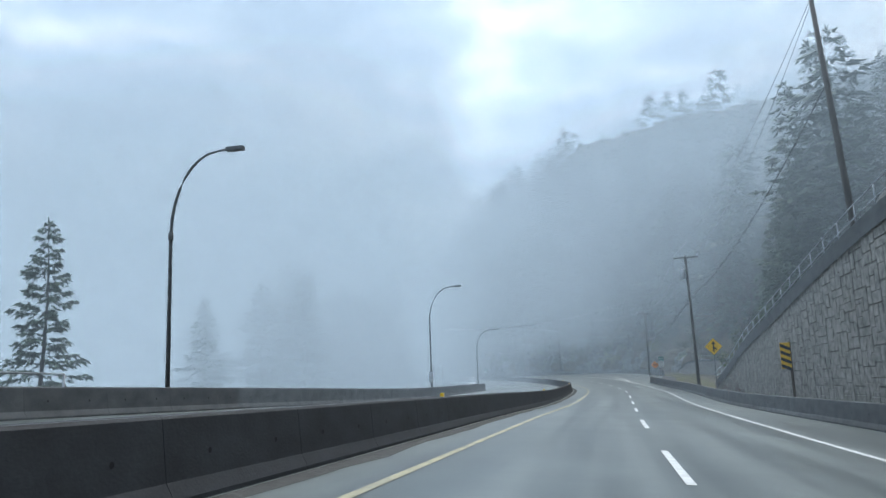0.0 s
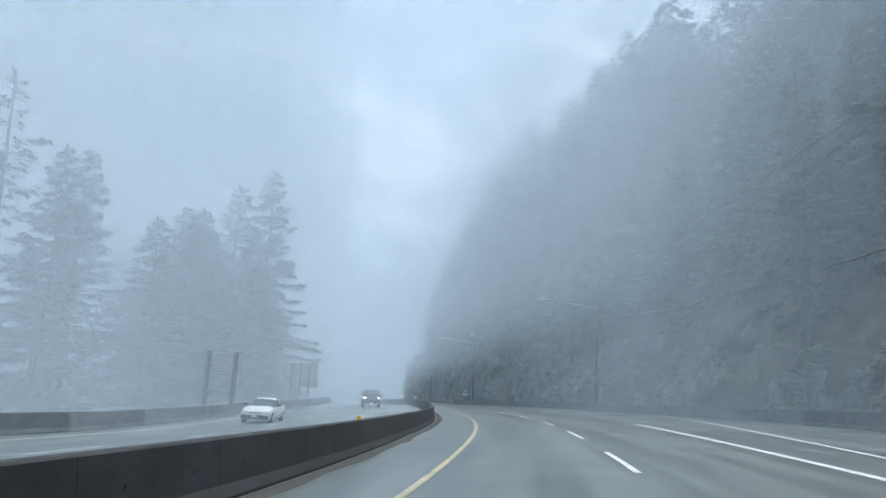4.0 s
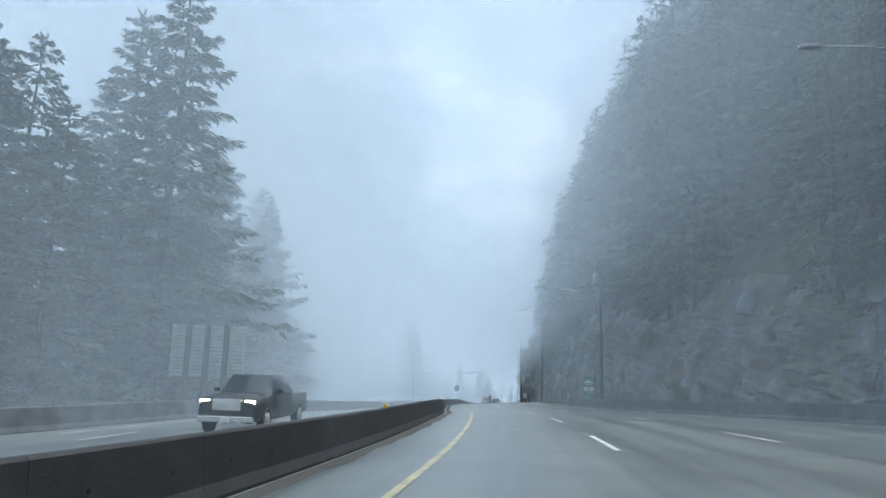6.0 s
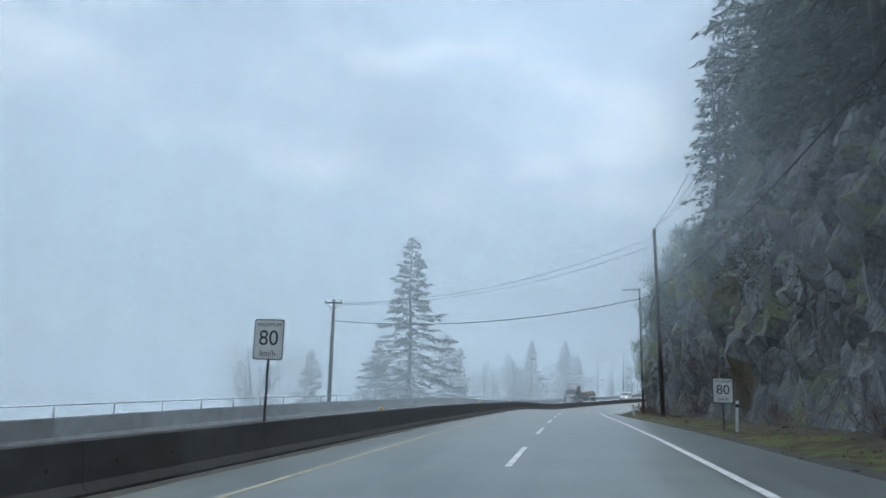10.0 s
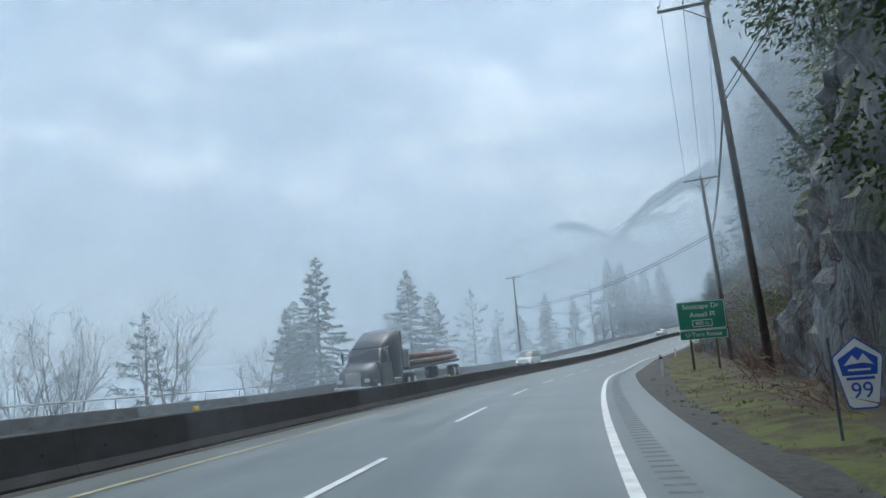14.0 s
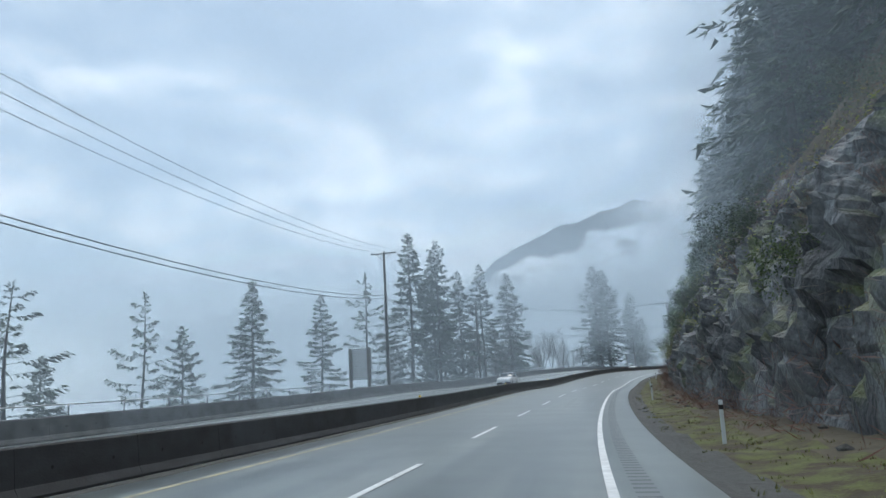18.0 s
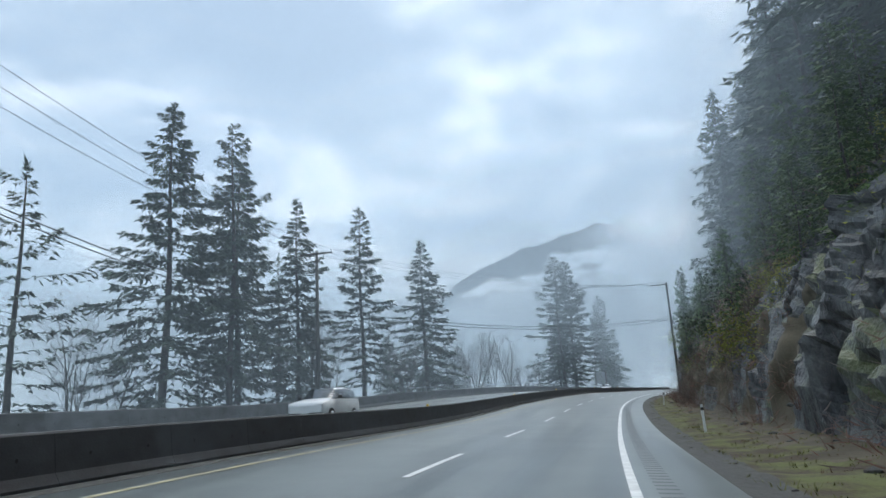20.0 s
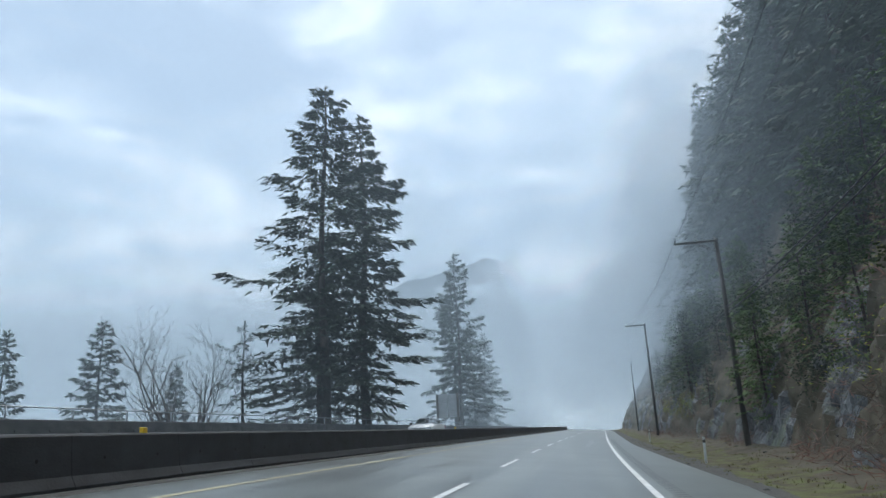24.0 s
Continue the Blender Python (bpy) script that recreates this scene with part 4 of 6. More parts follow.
l.new(f_mix.outputs[0], f_out.inputs["Surface"])
scene.cycles.transparent_max_bounces = 100

FOG_X, FOG_Z = (-415, -1.7, 1.7, 415), (-70, 2.5, 90)
LANE = table([(-60, 2.75), (15, 2.75), (60, 2.1), (80, 1.77), (180, 1.8), (205, 1.96), (232, 2.85), (268, 4.8), (295, 5.7), (338, 6.15), (365, 6.8), (428, 7.4), (442, 7.0), (487, 6.85), (580, 6.4), (635, 5.9), (662, 5.5), (870, 5.2)])
fv = [(x, 0, z) for z in FOG_Z for x in FOG_X]
FOG_MESH = mesh_from("fog_sheet", fv, [(0, 1, 5, 4), (2, 3, 7, 6), (4, 5, 9, 8), (5, 6, 10, 9), (6, 7, 11, 10)], M_FOG)
FOG_FULL = mesh_from("fog_sheet", [(-415, 0, -70), (415, 0, -70), (415, 0, 90), (-415, 0, 90)], [(0, 1, 2, 3)], M_FOG)
FOG_THICK = table([(-20, 0.10), (40, 0.07), (92, 0.08), (115, 0.14), (140, 0.225), (170, 0.235), (215, 0.21), (250, 0.17), (330, 0.16), (430, 0.16), (530, 0.13), (580, 0.11), (640, 0.075), (700, 0.07), (735, 0.12), (870, 0.17)])
FOG_CLING = table([(0, 1.3), (60, 1.1), (95, 0.6), (120, 0.4), (150, 0.25), (190, 0.45), (260, 0.55), (330, 0.45), (380, 0.6), (430, 0.9), (480, 0.9), (540, 0.65), (580, 0.55), (620, 0.4), (660, 0.2), (700, 0.3), (740, 0.6), (870, 0.6)])
FOG_LEE = table([(0, 0.0), (90, 0.2), (115, 1.1), (150, 0.9), (180, 0.2), (195, 0.2), (210, 0.7), (250, 1.2), (300, 1.3), (315, 0.5), (400, 0.25), (480, 0.12), (560, 0.0), (870, 0.0)])
FOG_GAP = table([(0, 0.19), (250, 0.22), (310, 0.52), (870, 0.55)])
s = 26.0
while s < 866:
    ob = new("fog_bank", FOG_MESH)
    p = at(s, LANE(s), 0)
    ob.matrix_world = pose(p.x, p.y, p.z, 0, 0, heading(s) + 4 * math.sin(s))
    step = 5.0 if 200 <= s < 310 else 10.0
    ob.color = (FOG_CLING(s), FOG_LEE(s), FOG_GAP(s), 1 - (1 - FOG_THICK(s)) ** (step / 20))
    ob.visible_shadow = False
    tagged(ob, "thin bank of pale grey fog hanging over the slopes", "fog", "fog banks", "stuff")
    s += step
for s, thick_now in ((876, 0.2), (884, 0.2), (894, 0.22), (905, 0.22), (918, 0.22), (932, 0.22), (948, 0.22), (965, 0.22)):
    ob = new("fog_bank", FOG_FULL)
    p = at(868, 0, 0) + Vector((GRID_T[-1][0], GRID_T[-1][1], 0)) * (s - 868)
    ob.matrix_world = pose(p.x, p.y, p.z - 20, 0, 0, heading(860))
    ob.color = (1, 1, 1, thick_now)
    ob.visible_shadow = False
    tagged(ob, "thick bank of pale fog closing the valley", "fog", "fog banks", "stuff")
# the level layer of fog that lies on the sea
M_DECK = bpy.data.materials.new("sea_fog")
M_DECK.use_nodes = True
n, l = M_DECK.node_tree.nodes, M_DECK.node_tree.links
n.clear()
d_out, d_mix, d_clear, d_drop, d_noise = n.new("ShaderNodeOutputMaterial"), n.new("ShaderNodeMixShader"), n.new("ShaderNodeBsdfTransparent"), n.new("ShaderNodeBsdfDiffuse"), n.new("ShaderNodeTexNoise")
d_drop.inputs["Color"].default_value = (0.65, 0.75, 0.80, 1)
d_noise.inputs["Scale"].default_value = 0.006
d_map = n.new("ShaderNodeMapRange")
d_map.inputs["To Min"].default_value, d_map.inputs["To Max"].default_value = 0.8, 0.98
d_tc = n.new("ShaderNodeTexCoord")
l.new(d_tc.outputs["Object"], d_noise.inputs["Vector"])
l.new(d_noise.outputs["Fac"], d_map.inputs["Value"])
l.new(d_map.outputs["Result"], d_mix.inputs["Fac"])
l.new(d_clear.outputs[0], d_mix.inputs[1])
l.new(d_drop.outputs[0], d_mix.inputs[2])
l.new(d_mix.outputs[0], d_out.inputs["Surface"])
deck = new("sea_fog_layer", mesh_from("sea_fog_layer", [(-4400, -3500, 0), (-30, -3500, 0), (-30, 4400, 0), (-4400, 4400, 0)], [(0, 1, 2, 3)], M_DECK))
deck.location = (-40, 400, -30)
tagged(deck, "level layer of pale fog lying over the sea", "fog", kind="backdrop")

# ---- far mountains, half hidden in cloud ----


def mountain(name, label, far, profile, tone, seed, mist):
    # distance haze is put into the base colour, low cloud into a transparent fade
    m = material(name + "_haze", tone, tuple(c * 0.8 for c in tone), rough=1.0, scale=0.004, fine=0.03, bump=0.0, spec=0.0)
    n, l = m.node_tree.nodes, m.node_tree.links
    b, out = n["Principled BSDF"], n["Material Output"]
    mix, clear, tc, sp = n.new("ShaderNodeMixShader"), n.new("ShaderNodeBsdfTransparent"), n.new("ShaderNodeTexCoord"), n.new("ShaderNodeSeparateXYZ")
    ns, ad, mr = n.new("ShaderNodeTexNoise"), n.new("ShaderNodeMath"), n.new("ShaderNodeMapRange")
    mp, uv = n.new("ShaderNodeMapping"), n.new("ShaderNodeUVMap")
    uv.uv_map = "slope"
    mp.inputs["Scale"].default_value = (1, 1, 2.6)
    l.new(tc.outputs["Object"], mp.inputs["Vector"])
    l.new(mp.outputs["Vector"], ns.inputs["Vector"])
    ns.inputs["Scale"].default_value, ns.inputs["Detail"].default_value = 0.0042, 6
    ad.operation = "MULTIPLY_ADD"
    ad.inputs[1].default_value = 0.75
    l.new(ns.outputs["Fac"], ad.inputs[0])
    l.new(tc.outputs["Object"], sp.inputs[0])
    su = n.new("ShaderNodeSeparateXYZ")
    l.new(uv.outputs[0], su.inputs[0])
    l.new(su.outputs["Y"], ad.inputs[2])
    mr.interpolation_type = "SMOOTHSTEP"
    mr.inputs["From Min"].default_value, mr.inputs["From Max"].default_value = mist, mist + 0.16
    l.new(ad.outputs[0], mr.inputs["Value"])
    fade, less = n.new("ShaderNodeMapRange"), n.new("ShaderNodeMath")
    fade.interpolation_type = "SMOOTHSTEP"
    fade.inputs["From Min"].default_value, fade.inputs["From Max"].default_value = 620.0, 1150.0
    fade.inputs["To Min"].default_value, fade.inputs["To Max"].default_value = 1.0, 0.0
    less.operation = "MULTIPLY"
    l.new(sp.outputs["X"], fade.inputs["Value"])
    l.new(fade.outputs[0], less.inputs[0])
    l.new(mr.outputs["Result"], less.inputs[1])
    l.new(less.outputs[0], mix.inputs["Fac"])
    l.new(clear.outputs[0], mix.inputs[1])
    l.new(b.outputs[0], mix.inputs[2])
    l.new(mix.outputs[0], out.inputs["Surface"])
    az = np.arange(profile[0][0], profile[-1][0] + 0.01, 0.2)
    el = np.interp(az, [p[0] for p in profile], [p[1] for p in profile])
    verts, faces, rows = [], [], 9
    for a, h in zip(az, el):
        h = h + 0.28 * noise.noise((a * 0.55, seed, 0)) + 0.12 * noise.noise((a * 2.1, seed, 4))
        for k in range(rows):
            u = k / (rows - 1)
            dist = far * (0.80 + 0.20 * u + 0.02 * noise.noise((a * 0.8, u * 4, seed)))
            verts.append((-15 + dist * math.sin(radians(a)), 500 + dist * math.cos(radians(a)), -15 + far * math.tan(radians(h)) * u ** 0.9))
    for i in range(len(az) - 1):
        for k in range(rows - 1):
            a = i * rows + k
            faces.append((a, a + rows, a + rows + 1, a + 1))
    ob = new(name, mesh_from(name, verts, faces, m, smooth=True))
    slope = ob.data.uv_layers.new(name="slope")
    for loop in ob.data.loops:
        slope.data[loop.index].uv = (0.0, loop.vertex_index % rows / (rows - 1))
    return tagged(ob, label, "mountain", kind="backdrop")


mountain("far_mountain", "far mountain ridge tinted blue grey with haze, rising out of the cloud", 3700, [(-1.5, 6.5), (0, 8.0), (1.2, 9.2), (3.5, 10.8), (5, 11.6), (8, 12.6), (11, 13.4), (14, 14.0), (17, 14.5), (20, 14)], (0.04, 0.058, 0.075), 2.0, 1.08)
mountain("far_foothill", "faint lower ridge tinted paler with haze, half hidden by low cloud", 3300, [(-16, 4.6), (-14, 6.0), (-10, 7.6), (-6, 9.0), (-4, 9.4), (-2, 8.6), (1, 7.0), (4, 6.0)], (0.13, 0.17, 0.21), 5.0, 1.24)

# ---- bushes, brush and grass on the landward side ----


def twig_mesh(name, seed, stems, tall, spread, mat, twigs=7):
    """A leafless shrub: arching stems with thin side twigs."""
    r = random.Random(seed)
    verts, faces = [], []

    def rod(p, q, w0, w1):
        d = (q - p).normalized()
        a = d.orthogonal().normalized()
        c = d.cross(a)
        b = len(verts)
        for pt, w in ((p, w0), (q, w1)):
            verts.extend([pt + w * a, pt + w * (-0.5 * a + 0.87 * c), pt + w * (-0.5 * a - 0.87 * c)])
        for k in range(3):
            faces.append((b + k, b + (k + 1) % 3, b + 3 + (k + 1) % 3, b + 3 + k))

    for _ in range(stems):
        a = r.uniform(0, 6.283)
        lean = r.uniform(0.1, 1.0) * spread
        p = Vector((0.25 * math.cos(a), 0.25 * math.sin(a), -0.1))
        d = Vector((lean * math.cos(a), lean * math.sin(a), 1)).normalized()
        ln = tall * r.uniform(0.55, 1.05)
        for k in range(4):
            q = p + d * ln / 4
            rod(p, q, 0.008 * (1 - k / 5), 0.008 * (1 - (k + 1) / 5))
            for _ in range(twigs):
                t = p.lerp(q, r.random())
                o = Vector((r.uniform(-1, 1), r.uniform(-1, 1), r.uniform(-0.1, 0.9))).normalized()
                rod(t, t + o * ln * r.uniform(0.08, 0.24), 0.0045, 0.002)
            d = (d + Vector((r.uniform(-0.25, 0.25) + 0.12 * math.cos(a), r.uniform(-0.25, 0.25) + 0.12 * math.sin(a), -0.08))).normalized()
            p = q
    return mesh_from(name, verts, faces, mat)


def leaf_mesh(name, seed, count, tall, wide, leaf, mat, clumps=9):
    """A leafy shrub: clumps of small folded leaves."""
    r = random.Random(seed)
    cs = [(Vector((r.uniform(-1, 1) * wide, r.uniform(-1, 1) * wide, tall * (0.15 + 0.75 * r.random()))), r.uniform(0.35, 0.7) * wide) for _ in range(clumps)]
    verts, faces = [], []
    for i in range(count):
        c, rad = cs[i % clumps]
        o = Vector((r.gauss(0, 1), r.gauss(0, 1), r.gauss(0, 0.8)))
        o = o.normalized() * rad * r.uniform(0.55, 1.05)
        p = c + o
        d = (o.normalized() + Vector((r.uniform(-0.8, 0.8), r.uniform(-0.8, 0.8), r.uniform(-0.9, 0.4)))).normalized()
        sd = d.orthogonal().normalized() * leaf * 0.32
        k = leaf * r.uniform(0.7, 1.3)
        b = len(verts)
        verts.extend([p + sd, p + d * k, p + d * k * 0.3 - sd])
        faces.append((b, b + 1, b + 2))
    return mesh_from(name, verts, faces, mat)


BRUSH = [twig_mesh("brush", 1, 22, 2.2, 0.9, M_REDTWIG, 3), twig_mesh("brush", 2, 16, 2.8, 0.7, M_TWIG, 3), twig_mesh("brush", 3, 22, 1.5, 1.3, M_REDTWIG, 3), twig_mesh("brush", 4, 15, 3.4, 0.6, M_TWIG, 4)]
SHRUB = [leaf_mesh("shrub", 1, 2000, 2.2, 1.3, 0.11, M_LEAF, 12), leaf_mesh("shrub", 2, 2000, 3.0, 1.2, 0.12, M_LEAF, 12), leaf_mesh("shrub", 3, 1800, 1.4, 1.5, 0.10, M_MOSS, 12), leaf_mesh("shrub", 4, 2000, 2.4, 1.6, 0.12, M_NEEDLE, 12), leaf_mesh("shrub", 5, 6500, 2.6, 1.3, 0.095, M_LEAF, 14)]


def plant(name, mesh, m, size, label, group):
    ob = new(name, mesh)
    ob.matrix_world = m
    ob.scale = (size, size, size)
    return tagged(ob, label, "shrub", group)


rnd = random.Random(5)
for i in range(300):
    s = rnd.uniform(60, 770)
    if i < 150:
        d = rnd.uniform(-0.9, 1.6)
        kind = rnd.choice((0, 0, 1, 2, 2, 3))
    else:
        d = rnd.uniform(0.5, 6.5) if ROCKY(s) < 0.6 else rnd.uniform(1.0, 5.0)
        kind = rnd.choice((0, 1, 3, 4, 5, 5, 4, 6, 7, 7))
    e = FOOT(s) + d
    if e < EDGE(s) + 2.2:
        continue
    p = at(s, e, hill(s, e) - 0.15)
    if kind < 4:
        plant("brush", BRUSH[kind], pose(p.x, p.y, p.z, rnd.uniform(-12, 12), rnd.uniform(-25, 5), rnd.uniform(0, 360)), rnd.uniform(0.6, 1.25), ("reddish brown leafless brush", "grey leafless brush", "low reddish brown brush", "tall grey leafless brush")[kind] + " at the foot of the cliff", "roadside brush")
    else:
        plant("shrub", SHRUB[kind - 4], pose(p.x, p.y, p.z, rnd.uniform(-10, 10), rnd.uniform(-25, 0), rnd.uniform(0, 360)), rnd.uniform(0.6, 1.35), ("dark green leafy shrub", "tall green leafy shrub", "yellow green mossy shrub", "dark evergreen shrub")[kind - 4] + " growing on the cliff", "cliff shrubs")
# the leaning evergreen that juts out over the verge, and the dense evergreens round it
for s, e, up, size, kind in ((385.6, 12.2, 6.6, 1.25, 4), (386.2, 11.2, 8.2, 0.9, 4), (387, 12.9, 5.0, 1.3, 4), (384, 13.4, 4.0, 1.2, 4), (345, 15, 10, 1.9, 1), (349, 14.6, 12, 1.7, 0), (353, 14.8, 11, 1.8, 1), (340, 15.2, 13, 1.8, 0), (335, 15, 9, 1.7, 3), (357, 14.4, 13.5, 1.6, 1), (344, 13.6, 7.5, 1.4, 2), (351, 13.4, 6.0, 1.2, 2),
        (620, 14.6, 11, 1.5, 2), (624, 15.2, 12.5, 1.5, 2), (629, 14.8, 11.5, 1.4, 2), (634, 15.6, 13, 1.5, 1), (575, 14, 6.5, 1.4, 2), (582, 14.6, 8, 1.5, 1), (520, 14.4, 9, 1.2, 1), (508, 13.8, 7, 1.0, 0)):
    p = at(s, e, min(up, hill(s, e) + 0.5) if s > 440 else up)
    plant("shrub", SHRUB[kind], pose(p.x, p.y, p.z - 1.3 * size, 0, -18, (s * 71) % 360), size, "leafy evergreen bush jutting from the rock face", "cliff shrubs")

rnd = random.Random(78)
for i in range(120):
    s = rnd.uniform(428, 490) if i % 3 else rnd.uniform(590, 680)
    d = rnd.uniform(-0.6, 5.5)
    e = FOOT(s) + d
    if e < EDGE(s) + 2.2:
        continue
    p = at(s, e, hill(s, e) - 0.15)
    kind = rnd.choice((0, 0, 1, 2, 3))
    plant("brush", BRUSH[kind], pose(p.x, p.y, p.z, rnd.uniform(-12, 12), rnd.uniform(-30, 5), rnd.uniform(0, 360)), rnd.uniform(0.7, 1.3), ("reddish brown leafless brush", "grey leafless brush", "low reddish brown brush", "tall grey leafless brush")[kind] + " hanging on the rock", "roadside brush")
rnd = random.Random(77)
for i in range(46):
    s, u = rnd.uniform(322, 396), rnd.random()
    e = FOOT(s) + 1.2 + 2.6 * u
    p = at(s, e - 0.5, hill(s, e))
    plant("shrub", SHRUB[rnd.choice((0, 1, 3, 3, 2))], pose(p.x, p.y, p.z, rnd.uniform(-10, 10), -25, rnd.uniform(0, 360)), rnd.uniform(0.6, 1.1), "leafy evergreen bush rooted in cracks of the cliff", "cliff shrubs")

# undergrowth that covers the slopes between the trees
rnd = random.Random(31)
for name, mat, label, count, lo, hi, leaf, thin in (
        ("undergrowth", M_LEAF, "tangled dark green undergrowth on the slope", 5200, 0.8, 22, 0.20, 0.22),
        ("withered_undergrowth", M_REDTWIG, "withered reddish brown undergrowth along the foot of the slope", 5200, -1.0, 12, 0.50, 0.035),
        ("grey_undergrowth", M_TWIG, "leafless grey brush tangled on the slope", 3600, -0.3, 14, 0.60, 0.03),
        ("moss_patches", M_MOSS, "yellow green moss and ferns on the rock", 2600, 0.8, 8, 0.14, 0.25)):
    verts, faces = [], []
    for i in range(count):
        s = rnd.uniform(60, 780) if i % 3 else rnd.uniform(440, 680)
        d = lo + (hi - lo) * rnd.random() ** 1.5
        e = FOOT(s) + d
        bare = ROCKY(s) > 0.6 and 0.6 < d < 5
        if e < EDGE(s) + 1.6 or d < 0.2 and rnd.random() < 0.6 or noise.noise((s * 0.07, d * 0.2, len(name))) < (0.16 if bare else -0.15):
            continue
        p = at(s, e, hill(s, e))
        big = rnd.uniform(0.6, 1.5)
        for _ in range(16):
            o = Vector((rnd.gauss(0, 0.5), rnd.gauss(0, 0.5), abs(rnd.gauss(0.1, 0.35)))) * big
            dv = Vector((rnd.uniform(-1, 1), rnd.uniform(-1, 1), rnd.uniform(-0.1, 1.1))).normalized()
            k = leaf * rnd.uniform(0.6, 1.5)
            sd = dv.orthogonal().normalized() * k * thin
            b = len(verts)
            verts.extend([p + o + sd, p + o + dv * k, p + o + dv * k * 0.25 - sd])
            faces.append((b, b + 1, b + 2))
    tagged(new(name, mesh_from(name, verts, faces, mat)), label, "undergrowth", kind="stuff")

# grass tufts, withered stalks, fallen stones and leaf litter of the verge
rnd = random.Random(9)
for name, mat, label, count, blades, low, high, wide in (
        ("verge_grass", material("dry_grass", (0.20, 0.215, 0.075), (0.10, 0.11, 0.04), rough=0.9, scale=0.5, fine=6, bump=0), "short mossy green grass in tufts along the road edge", 12000, 5, 0.035, 0.11, 0.018),
        ("withered_grass", material("withered_grass", (0.21, 0.15, 0.09), (0.11, 0.078, 0.05), rough=0.9, scale=0.7, fine=6, bump=0), "withered brown grass and leaf litter at the foot of the cliff", 9000, 4, 0.03, 0.10, 0.016)):
    verts, faces = [], []
    for i in range(count):
        s = rnd.uniform(236, 715)
        lo, hi = EDGE(s) + 0.55, FOOT(s) + 0.8
        u = rnd.random()
        e = lo + (hi - lo) * (u if name == "verge_grass" else 1 - 0.75 * u * u)
        clump = noise.noise((s * 0.55, e * 0.9, len(name)))
        if clump < -0.12:
            continue
        p = at(s, e, hill(s, e) - 0.02)
        for _ in range(blades):
            a, ln = rnd.uniform(0, 6.283), rnd.uniform(low, high) * (0.6 + 1.3 * max(0, clump))
            o = Vector((rnd.uniform(-0.09, 0.09), rnd.uniform(-0.09, 0.09), 0))
            b = len(verts)
            side = Vector((math.cos(a + 1.57), math.sin(a + 1.57), 0)) * wide
            tip = p + o + Vector((math.cos(a) * ln * 0.7, math.sin(a) * ln * 0.7, ln))
            verts.extend([p + o + side, p + o - side, tip])
            faces.append((b, b + 1, b + 2))
    tagged(new(name, mesh_from(name, verts, faces, mat)), label, "grass", kind="stuff")
bm = bmesh.new()
for i in range(420):
    s = rnd.uniform(120, 700)
    e = rnd.choice((rnd.uniform(EDGE(s) + 0.1, EDGE(s) + 0.9), rnd.uniform(FOOT(s) - 1.4, FOOT(s) + 0.4)))
    p = at(s, e, hill(s, e))
    r = rnd.uniform(0.03, 0.08) if e < EDGE(s) + 1 else rnd.uniform(0.05, 0.17)
    g = bmesh.ops.create_icosphere(bm, subdivisions=1, radius=r)
    for v in g["verts"]:
        v.co = Vector((v.co.x * 1.3, v.co.y, v.co.z * 0.7)) * (1 + 0.35 * noise.noise(v.co * 9 + p)) + p
stones = part("fallen_stones", bm, M_GRAVEL, None)
tagged(stones, "loose grey stones and gravel along the verge", "stones", kind="stuff")

# milled rumble strip beside the edge line
verts, faces = [], []
for i in range(950):
    s = 318 + i * 0.42
    b = len(verts)
    verts += [at(s + dy, WHITE(s) + x, 0.004) for dy, x in ((-0.07, 0.3), (-0.07, 0.62), (0.07, 0.62), (0.07, 0.3))]
    faces.append((b, b + 1, b + 2, b + 3))
rumble = tagged(new("rumble_strip", mesh_from("rumble_strip", verts, faces, M_RUMBLE)), "milled rumble strip along the white edge line", "rumble strip", kind="stuff")

# ---- retaining wall with stone-faced panels ----
WALL_TOP = table([(-70, 8.8), (10, 8.2), (27, 7.2), (33, 6.75), (42, 5.8), (58, 3.75), (73, 0.4)])
WALL_E = 12.3
wall = ribbon("retaining_wall", -66, 72.5, 1.5, lambda s: [(WALL_E + 0.06, -0.2), (WALL_E + 0.06, WALL_TOP(s)), (WALL_E + 0.7, WALL_TOP(s)), (WALL_E + 0.7, -0.2)], M_WALLCORE)
tagged(wall, "tall retaining wall of rough grey concrete panels with a sloping top", "wall", kind="structure")
PATTERNS = (((0, 0, 0.55, 0.4), (0.55, 0, 1, 0.28), (0.55, 0.28, 1, 0.62), (0, 0.4, 0.3, 1), (0.3, 0.4, 0.55, 0.75), (0.55, 0.62, 1, 0.75), (0.3, 0.75, 1, 1)),
            ((0, 0, 0.35, 0.55), (0.35, 0, 0.7, 0.3), (0.7, 0, 1, 0.7), (0.35, 0.3, 0.7, 0.7), (0, 0.55, 0.35, 1), (0.35, 0.7, 1, 1)),
            ((0, 0, 1, 0.22), (0, 0.22, 0.48, 0.6), (0.48, 0.22, 0.78, 1), (0.78, 0.22, 1, 0.66), (0, 0.6, 0.48, 1), (0.78, 0.66, 1, 1)))


